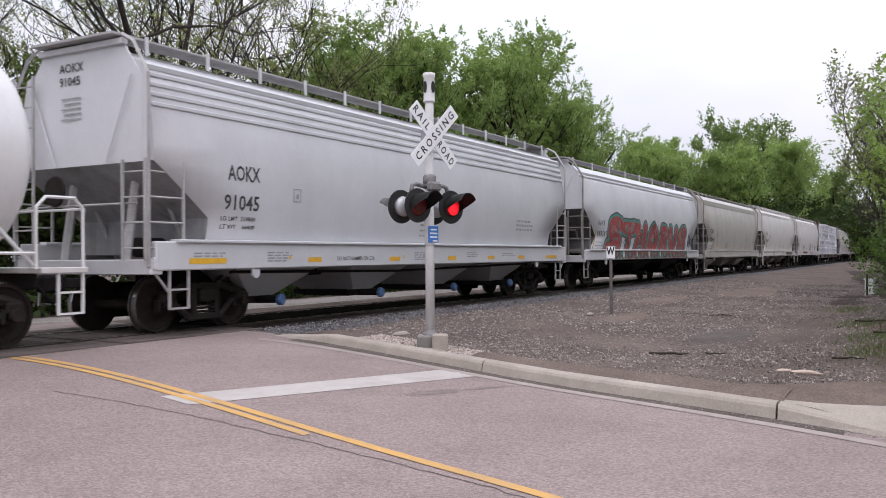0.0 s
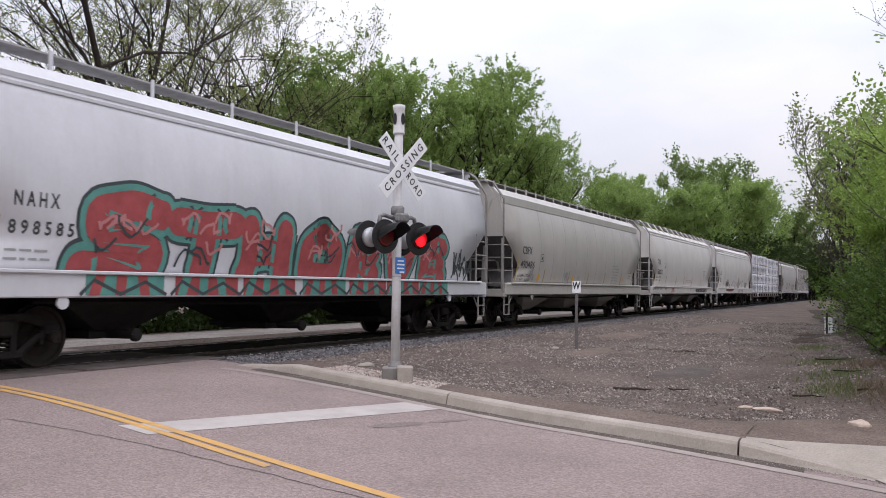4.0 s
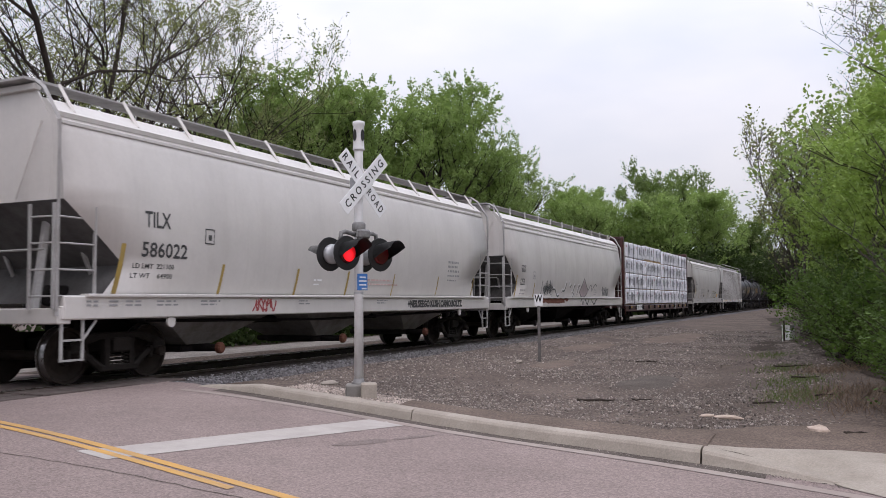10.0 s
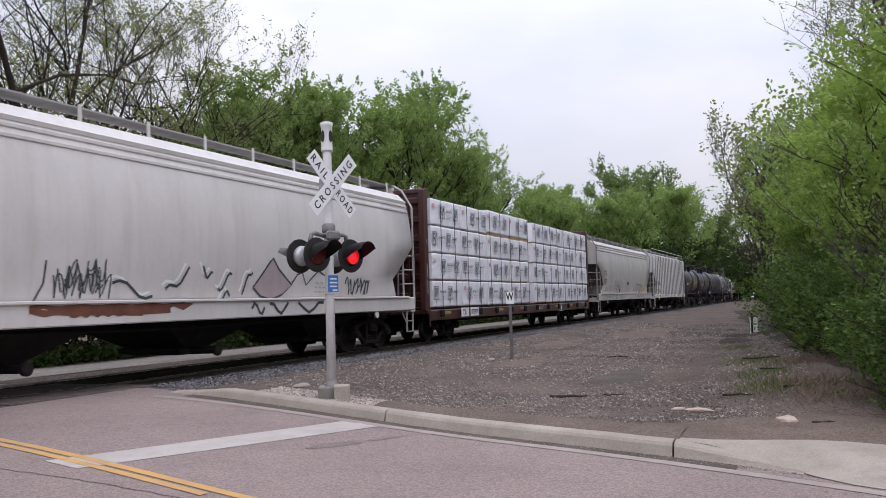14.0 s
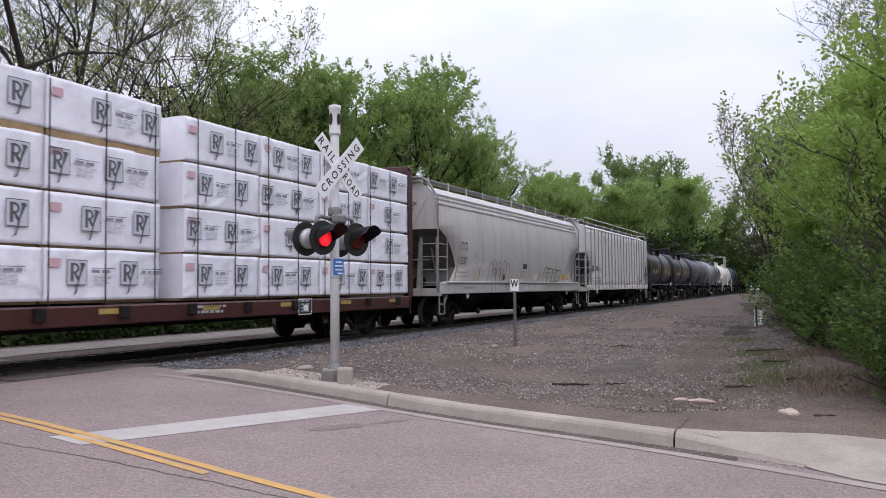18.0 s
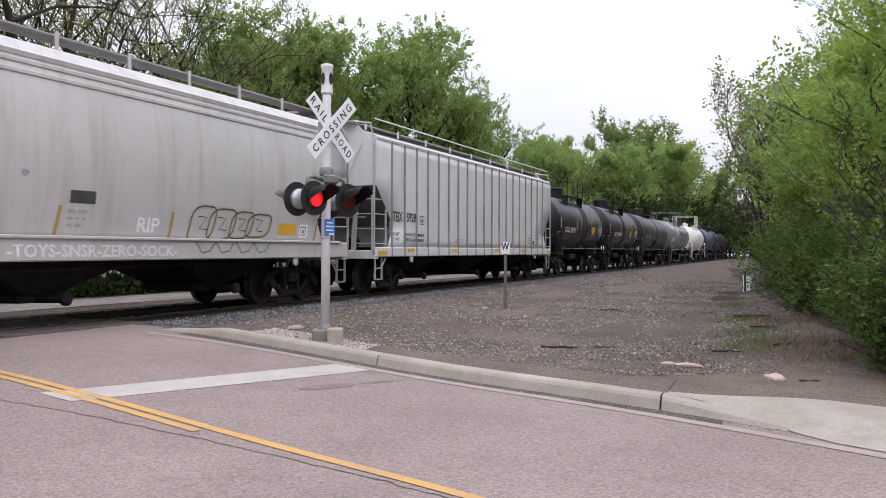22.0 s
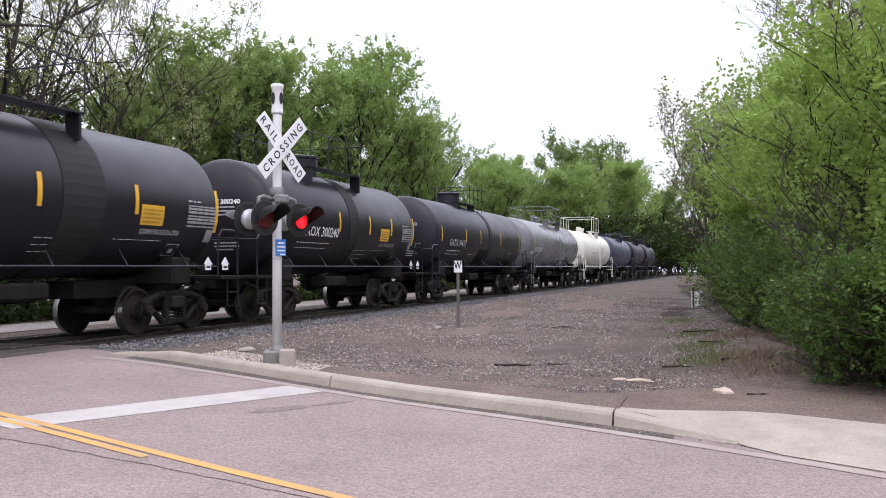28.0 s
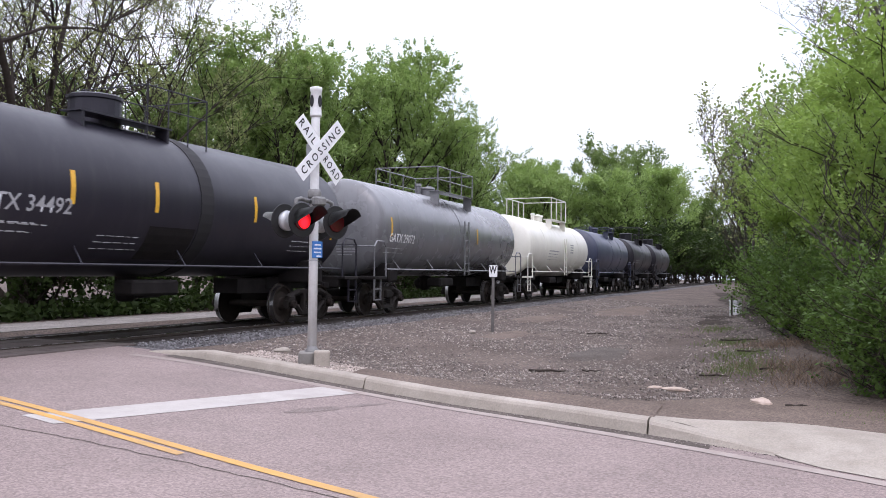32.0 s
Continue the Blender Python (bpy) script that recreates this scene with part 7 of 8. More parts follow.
def black_marks(car, side, zc, x0, at=7.59):
    patch(car, side, x0 + at, x0 + at + 0.67, zc - 0.43, zc - 0.05, REFLECT, "yellow_label", 0.007, 4)
    for k in range(4):
        patch(car, side, x0 + at + 0.06, x0 + at + 0.6 - 0.05 * (k % 2), zc - 0.16 - 0.075 * k, zc - 0.13 - 0.075 * k, TAN_INK, "label_line", 0.01, 1)
    write(car, side, "SODIUM HYDROXIDE SOLUTION", x0 + at + 0.06, zc - 0.6, 0.1, PALE_INK, 1.17, 0.003)
    small_print(car, side, x0 + at - 0.57, zc - 0.72, 1.95, 1, 0.075, PALE_INK, 31)
    # inspection table: rows of cells under a heading
    small_print(car, side, x0 + 9.02, zc + 0.09, 0.5, 1, 0.07, PALE_INK, 30)
    for k in range(7):
        z = zc + 0.0 - 0.068 * k
        for a, b in ((0.0, 0.3), (0.32, 0.5), (0.52, 0.7), (0.72, 0.96)):
            patch(car, side, x0 + 9.02 + a, x0 + 9.02 + b, z, z + (0.05 if k % 3 else 0.03), FAINT, "table_cell", 0.006, 1)
    patch(car, side, x0 + 9.73, x0 + 9.97, zc - 0.7, zc - 0.44, FAINT, "inspection_plate", 0.006, 3)
    small_print(car, side, x0 + 5.2, zc - 0.75, 1.6, 3, 0.11, FAINT, 33)
    frame_box(car, side, x0 + 8.62, zc - 1.0, 0.4, 0.24)
    for x in (x0 + 9.58, x0 + 10.2):
        tag = [(x - 0.15, 1.36), (x - 0.1, 1.36), (x - 0.1, 1.24), (x + 0.1, 1.24), (x + 0.1, 1.36), (x + 0.15, 1.36), (x, 1.52)]
        n = len(tag)
        me = mesh_of("hazard_placard", [(a, y, b) for y in (-1.5, -1.49) for a, b in tag], [tuple(range(n)), tuple(range(2 * n - 1, n - 1, -1))] + [(k, k + n, (k + 1) % n + n, (k + 1) % n) for k in range(n)])
        placard = part("hazard_placard", me, SIGN_WHITE, car, "white hazard placard")
        part("placard_number", mesh_of("placard_number", [(x - 0.07, -1.503, 1.28), (x + 0.07, -1.503, 1.28), (x + 0.07, -1.503, 1.33), (x - 0.07, -1.503, 1.33)], [(0, 1, 2, 3)]), INK, placard)


dark_tank(163.2, 10.8, P_BLACK, ("CAOX 300174", 1.83, 2.05, SIGN_WHITE), "black tank car with yellow tape and pale lettering", black_marks, marks=(-0.445, -0.12, -0.03, 0.208, 0.466), dome_x=-0.6, platform=1.6, rail_r=0.015, bands=((0.72, 1.0),), band_mat=SOOT)
dark_tank(174.7, 10.8, P_BLACK, ("CAOX 300240", 2.3, 2.1, SIGN_WHITE), "black tank car with yellow labels and pale lettering", lambda car, side, zc, x0: black_marks(car, side, zc, x0, 7.28), marks=(-0.44, -0.096, 0.108, 0.275, 0.466), dome_x=-0.6, platform=1.6, rail_r=0.015, bands=((-0.03, 0.6),), band_mat=SOOT)


def old_marks(car, side, zc, x0):
    patch(car, side, x0 + 6.1, x0 + 7.4, zc - 1.1, zc - 0.5, UNDER, "dark_placard", 0.007, 4)
    small_print(car, side, x0 + 2.1, zc - 0.62, 2.0, 2, 0.12, FAINT, 34)
    small_print(car, side, x0 + 4.9, zc - 0.72, 1.2, 3, 0.11, FAINT, 35)
    small_print(car, side, x0 + 11.0, zc - 0.6, 1.0, 3, 0.11, FAINT, 36)


dark_tank(186.4, 14.0, P_CHARCOAL, ("GATX 34492", 2.2, 2.0, PALE_INK), "charcoal tank car with yellow tape and stencil lines", old_marks, marks=(-0.438, -0.215, -0.062, 0.178, 0.44), dome_x=-0.9, platform=1.2, platform_y=0.6, rails=(-0.4, 1.4), rail_h=0.8, mid_rail=True, rail_r=0.014, bands=((0.66, 0.4),), band_mat=SOOT)
dark_tank(201.4, 14.2, P_DIMGREY, ("GATX 29072", 1.15, 1.8, SIGN_WHITE), "dim grey tank car with white lettering and tall roof rails", None, marks=(-0.44, 0.12), fit_mat=P_DIMGREY, dome="manway", platform=1.7, rail_h=0.85, mid_rail=True, ladder_x=0.3, bands=((0.0, 0.35),))
dark_tank(216.6, 13.4, P_IVORY, ("", 0, 0, INK), "ivory tank car with ivory railings", lambda car, side, zc, x0: (small_print(car, side, x0 + 4.0, zc - 0.2, 2.2, 4, 0.13, FAINT, 37), small_print(car, side, x0 + 8.3, zc + 0.2, 0.8, 4, 0.13, FAINT, 38)), marks=(), fit_mat=P_IVORY, rail_mat=P_IVORY, deck_mat=P_IVORY, dome="manway", platform=1.5, rail_h=1.1, ladder_x=0.3, r=1.4, top=3.9, bands=((-3.4, 0.1), (3.4, 0.1)))
dark_tank(231.2, 12.2, P_NAVY, ("", 0, 0, INK), "navy blue tank car with a low valve housing", None, marks=(), rail_h=0.3, bands=((-0.5, 0.2), (2.4, 0.2)), dome="manway")
dark_tank(244.4, 10.6, P_BLACK, ("", 0, 0, INK), "plain black tank car", lambda car, side, zc, x0: small_print(car, side, x0 + 2.0, zc - 0.3, 2.2, 2, 0.15, FAINT, 39), marks=(), r=1.4, bands=((0.0, 0.2),))
dark_tank(256.0, 10.8, P_BLACK, ("", 0, 0, INK), "plain black tank car at the end of the train", None, marks=(), r=1.4, bands=((0.0, 0.2),))

# ---- trees and undergrowth ----
def tube_arrays(points, radii, sides):
    """Vertices and faces of a tapering limb."""
    pts = np.array(points)
    d = np.gradient(pts, axis=0)
    d /= np.linalg.norm(d, axis=1)[:, None] + 1e-9
    ref = np.where(np.abs(d[:, 2:3]) > 0.9, [[1.0, 0, 0]], [[0, 0, 1.0]])
    a = np.cross(d, ref)
    a /= np.linalg.norm(a, axis=1)[:, None] + 1e-9
    b = np.cross(a, d)
    ang = 2 * np.pi * np.arange(sides) / sides
    v = pts[:, None] + np.array(radii)[:, None, None] * (np.cos(ang)[None, :, None] * a[:, None] + np.sin(ang)[None, :, None] * b[:, None])
    n = len(pts)
    i, j = np.meshgrid(np.arange(n - 1), np.arange(sides), indexing="ij")
    f = np.stack([i * sides + j, i * sides + (j + 1) % sides, (i + 1) * sides + (j + 1) % sides, (i + 1) * sides + j], -1).reshape(-1, 4)
    return v.reshape(-1, 3), f


def grow(rng, height, spread, levels, trunk_r, first=0.25, lift=0.6, bend=0.12, kids=(9, 6, 5), stems=1, lean=0.0):
    """A branching skeleton: lists of limbs (points, radii, level) and the tips that bear leaves."""
    limbs, tips = [], []
    queue = []
    for _ in range(stems):
        d = np.array([rng.normal(0, 0.06 + lean), rng.normal(0, 0.06 + lean), 1.0])
        queue.append((np.array([rng.normal(0, 0.15) * (stems > 1), rng.normal(0, 0.15) * (stems > 1), -0.2]), d / np.linalg.norm(d), height * rng.uniform(0.85, 1.0) if stems > 1 else height, trunk_r, 0))
    while queue:
        p, d, length, r, level = queue.pop()
        n = 7 if level == 0 else 5
        pts, rad = [p], [r]
        for k in range(1, n):
            d = d + rng.normal(0, bend, 3) + np.array([0, 0, 0.1 * lift if level else 0.05])
            d /= np.linalg.norm(d)
            pts.append(pts[-1] + d * length / (n - 1))
            rad.append(r * (1 - 0.85 * k / (n - 1)) + 0.004)
        limbs.append((pts, rad, level))
        if level >= levels - 1:
            tips.append((np.array(pts[1:]), np.gradient(np.array(pts), axis=0)[1:]))
        else:
            if level >= 1:
                tips.append((np.array(pts[3:]), np.gradient(np.array(pts), axis=0)[3:]))
            m = kids[min(level, len(kids) - 1)]
            for c in range(m):
                t = first + (1 - first) * (c + rng.uniform(0.1, 0.9)) / m if level == 0 else rng.uniform(0.25, 1.0)
                x = t * (n - 1)
                i = min(int(x), n - 2)
                q = pts[i] + (pts[i + 1] - pts[i]) * (x - i)
                az = rng.uniform(0, 2 * np.pi) if level else 2.4 * c + rng.uniform(-0.5, 0.5)
                side = np.array([np.cos(az), np.sin(az), 0])
                e = side * (1.0 if level == 0 else 0.9) + d * 0.5 + np.array([0, 0, lift * rng.uniform(0.4, 1.1)])
                e /= np.linalg.norm(e)
                if level == 0:
                    ln = spread * rng.uniform(0.75, 1.1) * (1.12 - 0.7 * abs(t - 0.45))
                else:
                    ln = length * rng.uniform(0.38, 0.62)
                queue.append((q, e, ln, max(0.006, rad[i] * 0.55), level + 1))
    return limbs, tips


def leaf_arrays(rng, centres, size, droop=0.3):
    """Small pointed leaf blades at the given centres."""
    n = len(centres)
    a = rng.normal(size=(n, 3))
    a[:, 2] = a[:, 2] * 0.6 - droop
    a /= np.linalg.norm(a, axis=1)[:, None]
    b = np.cross(a, rng.normal(size=(n, 3)))
    b /= np.linalg.norm(b, axis=1)[:, None] + 1e-9
    ln = size * rng.uniform(0.6, 1.35, n)[:, None]
    wd = ln * 0.36
    v = np.stack([centres - a * ln * 0.5, centres + b * wd - a * ln * 0.05, centres + a * ln * 0.5, centres - b * wd - a * ln * 0.05], 1)
    return v.reshape(-1, 3), np.arange(4 * n).reshape(-1, 4)


def spray_arrays(rng, base, way, count, size, reach, rise=0.25, jitter=0.35):
    """Leafy sprays: blades set left and right along short twigs, their faces turned to the sky."""
    n = len(base)
    d = way / (np.linalg.norm(way, axis=1)[:, None] + 1e-9) + rng.normal(0, 0.45, (n, 3)) + [0, 0, rise]
    d /= np.linalg.norm(d, axis=1)[:, None]
    side = np.cross(d, [0, 0, 1.0]) + rng.normal(0, 0.25, (n, 3))
    side /= np.linalg.norm(side, axis=1)[:, None] + 1e-9
    up = np.cross(side, d)
    ln = reach * rng.uniform(0.5, 1.3, n)
    u = (np.arange(count)[None] + rng.uniform(0, 1, (n, count))) / count
    hand = np.where(np.arange(count) % 2 == 0, 1.0, -1.0)[None] * rng.uniform(0.4, 1.2, (n, count))
    axis = d[:, None] * rng.uniform(0.2, 0.9, (n, count, 1)) + side[:, None] * hand[..., None] + rng.normal(0, 0.25, (n, count, 3)) - np.array([0, 0, 0.18])
    axis /= np.linalg.norm(axis, axis=2)[..., None]
    face = up[:, None] + rng.normal(0, jitter, (n, count, 3))
    across = np.cross(face, axis)
    across /= np.linalg.norm(across, axis=2)[..., None] + 1e-9
    long = size * rng.uniform(0.65, 1.3, (n, count, 1))
    at = base[:, None] + d[:, None] * (u * ln[:, None])[..., None] + side[:, None] * (hand * size * 0.55)[..., None] + rng.normal(0, size * 0.3, (n, count, 3))
    v = np.stack([at - axis * long * 0.5, at + across * long * 0.33 - axis * long * 0.05, at + axis * long * 0.5, at - across * long * 0.33 - axis * long * 0.05], 2)
    return v.reshape(-1, 3), np.arange(4 * n * count).reshape(-1, 4)


def fast_mesh(name, verts, faces, mat):
    me = bpy.data.meshes.new(name)
    nv, nf = len(verts), len(faces)
    me.vertices.add(nv)
    me.vertices.foreach_set("co", np.asarray(verts, np.float32).ravel())
    me.loops.add(nf * 4)
    me.loops.foreach_set("vertex_index", np.asarray(faces, np.int32).ravel())
    me.polygons.add(nf)
    me.polygons.foreach_set("loop_start", np.arange(0, nf * 4, 4, dtype=np.int32))
    me.update(calc_edges=True)
    me.validate()
    me.materials.append(mat)
    return me


def tree_meshes(seed, height, spread, leaves, leaf_size, leaf_mat, bark=None, levels=3, trunk_r=0.22, scatter=0.35, count=10, reach=0.5, rise=0.25, jitter=0.35, **kw):
    rng = np.random.default_rng(seed)
    limbs, tips = grow(rng, height, spread, levels, trunk_r, **kw)
    vs, fs, off = [], [], 0
    for pts, rad, level in limbs:
        v, f = tube_arrays(pts, rad, (8, 5, 4, 3)[min(level, 3)])
        vs.append(v)
        fs.append(f + off)
        off += len(v)
    trunk = fast_mesh("trunk", np.concatenate(vs), np.concatenate(fs), bark or BARK)
    trunk.polygons.foreach_set("use_smooth", [True] * len(trunk.polygons))
    pts, ways = np.concatenate([t[0] for t in tips]), np.concatenate([t[1] for t in tips])
    pick = rng.integers(0, len(pts), max(4, leaves // count))
    base = pts[pick] + rng.normal(0, 1.0, (len(pick), 3)) * [scatter, scatter, scatter * 0.5]
    v, f = spray_arrays(rng, base, ways[pick], count, leaf_size, reach, rise, jitter)
    return trunk, fast_mesh("crown", v, f, leaf_mat), float(np.percentile(base[:, 2], 99))


def put_tree(meshes, s, w, label, turn=0.0, high=10.0, name="tree", group="", dz=0.0):
    size = high / meshes[2]
    ob = thing(name, label, name, group, m=onto(s, w, dz, turn))
    for nm, me in zip(("trunk", "crown"), meshes[:2]):
        o = part(nm, me, None, ob)
        o.scale = (size, size, size)
    return ob


def polar(az, dist):
    """Plan coordinates of a place seen from the eye at an azimuth, right of the line ahead."""
    p = Vector((dist * math.sin(radians(az)), dist * math.cos(radians(az))))
    return p.dot(u2), -p.dot(n2) - DIST


MAPLE_A = tree_meshes(1, 14.0, 5.6, 38000, 0.185, LEAF_MAPLE, trunk_r=0.28, scatter=0.27, first=0.12, kids=(20, 12, 6), lift=0.8, count=14, reach=0.48, rise=0.55, jitter=0.5)
MAPLE_B = tree_meshes(2, 14.0, 5.0, 36000, 0.185, LEAF_MAPLE, trunk_r=0.25, scatter=0.26, first=0.12, kids=(18, 12, 6), lift=1.0, count=14, reach=0.48, rise=0.6, jitter=0.5)
AIRY = tree_meshes(12, 14.0, 5.4, 21000, 0.165, LEAF_MAPLE, trunk_r=0.24, scatter=0.2, first=0.15, kids=(15, 9, 5), lift=0.8, count=14, reach=0.6, rise=0.7, jitter=0.5)
DEEP = tree_meshes(3, 12.0, 5.5, 30000, 0.22, LEAF_DEEP, trunk_r=0.25, scatter=0.4, first=0.08, kids=(18, 10, 5), count=12, reach=0.5, rise=0.4, jitter=0.5)
OPEN_A = tree_meshes(4, 17.0, 6.5, 17000, 0.115, LEAF_PALE, levels=4, trunk_r=0.17, scatter=0.15, first=0.15, kids=(9, 7, 5), bend=0.14, lift=0.5, stems=5, lean=0.19, count=5, reach=0.35)
OPEN_B = tree_meshes(5, 16.0, 7.0, 12000, 0.115, LEAF_PALE, levels=4, trunk_r=0.2, scatter=0.16, first=0.15, kids=(11, 7, 5), bend=0.17, lift=0.85, count=5, reach=0.35)
# leaf colour includes the shade at the foot of the wood
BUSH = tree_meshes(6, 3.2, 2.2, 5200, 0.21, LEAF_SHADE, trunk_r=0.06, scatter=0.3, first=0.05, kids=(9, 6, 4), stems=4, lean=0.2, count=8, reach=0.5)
FAR = tree_meshes(7, 17.0, 6.5, 18000, 0.34, LEAF_MAPLE, trunk_r=0.35, scatter=0.45, first=0.15, kids=(18, 9, 4), count=10, reach=0.9)
FAR_B = tree_meshes(17, 17.0, 6.5, 20000, 0.34, LEAF_DEEP, trunk_r=0.35, scatter=0.45, first=0.06, kids=(18, 9, 4), count=10, reach=0.9)


def build_woods():
    rnd = random.Random(8)
    group = "woods behind the rails"
    open_label = "tall open tree with dark branches and sparse young leaves"
    put_tree(OPEN_A, 22.8, 12.3, open_label, 150, 19, group=group)
    put_tree(OPEN_B, 31, 13.5, open_label, 100, 17, group=group)
    put_tree(OPEN_B, 36, 15.5, open_label, 220, 17, group=group)
    put_tree(OPEN_B, 15, 15, open_label, 20, 17, group=group)
    put_tree(OPEN_A, 30, 21, open_label, 170, 17, group=group)
    for s, w, me, high in ((1, 21, DEEP, 17), (6, 19, DEEP, 15), (13, 22, DEEP, 16), (18, 22, DEEP, 9.5), (21, 20, DEEP, 9), (25, 23, DEEP, 10), (29, 19, DEEP, 9.5), (32, 23, MAPLE_B, 10.5), (34, 17, MAPLE_B, 9.5), (39, 16, DEEP, 12.5), (42.5, 18, MAPLE_A, 14.5), (46.5, 16, MAPLE_B, 14.0), (49, 18, MAPLE_A, 14.8), (51.5, 13.5, MAPLE_A, 16.6), (57, 13.5, AIRY, 16.4), (61, 15, MAPLE_B, 13.0), (66, 12.5, AIRY, 14.8), (71, 13, MAPLE_B, 13.2), (77, 14, DEEP, 11.5), (83, 12.5, MAPLE_A, 12.6), (91, 13, MAPLE_B, 13), (99, 13, MAPLE_A, 14.2), (108, 13, MAPLE_B, 15), (117, 14, DEEP, 15)):
        put_tree(me, s, w, "dense dark green tree" if me is DEEP else ("airy green maple with gaps in its crown" if me is AIRY else "leafy green maple in spring leaf"), rnd.uniform(0, 360), high, group=group)
    for az, dist, high, me in ((0.9, 54, 14.6, MAPLE_B), (-4.0, 50, 13.6, MAPLE_A), (8.6, 66, 12.6, MAPLE_A), (12.5, 74, 9.8, MAPLE_B)):
        s, w = polar(az, dist)
        put_tree(me, s, w, "leafy green maple in spring leaf", rnd.uniform(0, 360), high, group=group)
    for az, dist, high, me in ((18.3, 128, 19, FAR_B), (19.8, 140, 22.5, FAR_B), (16.6, 112, 13.5, FAR), (19.3, 112, 14, FAR), (21.2, 122, 15.5, FAR), (22.6, 145, 17.5, FAR), (23.6, 160, 15.5, FAR_B), (24.6, 175, 14.5, FAR_B), (25.6, 185, 12, FAR_B), (26.6, 190, 11, FAR_B), (27.8, 170, 11, FAR_B), (29.2, 150, 12, FAR_B)):
        s, w = polar(az, dist)
        put_tree(me, s, w, "large green tree down the line", rnd.uniform(0, 360), high, group=group)
    for i in range(30):
        s = 4 + i * 3.4
        put_tree(BUSH, s, 10.4 + rnd.uniform(-0.5, 1.2), "low dark green bush at the edge of the wood", rnd.uniform(0, 360), rnd.uniform(3.0, 4.6), "bush", "bushes behind the rails")
    for i in range(26):
        s, w = polar(19.5 + 0.42 * i, 108 + 3.2 * i - (0 if i < 18 else 6 * (i - 18)))
        put_tree(BUSH, s, max(w, -16), "tall green bush down the line", rnd.uniform(0, 360), rnd.uniform(6, 8.5), "bush", "bushes down the line")


build_woods()

THICKET_A = tree_meshes(21, 5.0, 2.5, 42000, 0.098, LEAF_LIME, trunk_r=0.06, scatter=0.17, first=0.03, kids=(15, 8, 5), stems=4, lean=0.05, lift=0.6, count=12, reach=0.42, rise=0.1)
THICKET_B = tree_meshes(22, 5.6, 2.4, 42000, 0.1, LEAF_LIME, trunk_r=0.07, scatter=0.18, first=0.03, kids=(15, 8, 5), stems=4, lean=0.05, lift=0.6, count=12, reach=0.45, rise=0.1)
THICKET_FAR = tree_meshes(26, 5.6, 2.8, 17000, 0.15, LEAF_MAPLE, trunk_r=0.07, scatter=0.26, first=0.03, kids=(15, 8, 5), stems=4, lean=0.14, lift=0.6, count=10, reach=0.5, rise=0.2)
# shrub leaves are coloured darker for the shade at the thicket's foot
SHRUB = tree_meshes(24, 1.7, 1.5, 15000, 0.07, LEAF_FOOT, trunk_r=0.03, scatter=0.2, first=0.02, kids=(9, 6, 4), stems=5, lean=0.3, lift=0.3, count=9, reach=0.28)
SPARSE = tree_meshes(23, 7.0, 1.9, 3200, 0.12, LEAF_PALE, bark=BARK_GREY, levels=4, trunk_r=0.07, scatter=0.1, first=0.25, kids=(9, 6, 5), stems=3, lean=0.04, lift=0.9, count=8, reach=0.5, rise=-0.2)
BIRCH = tree_meshes(27, 11.0, 3.2, 11000, 0.065, LEAF_PALE, bark=BARK_GREY, levels=4, trunk_r=0.1, scatter=0.1, first=0.35, kids=(14, 8, 6), lift=0.5, count=6, reach=0.3)
BARE = tree_meshes(25, 3.2, 1.6, 40, 0.08, LEAF_PALE, bark=BARK_GREY, levels=4, trunk_r=0.035, scatter=0.1, first=0.2, kids=(7, 5, 4), stems=2, lean=0.2, lift=0.6, count=4, reach=0.2)


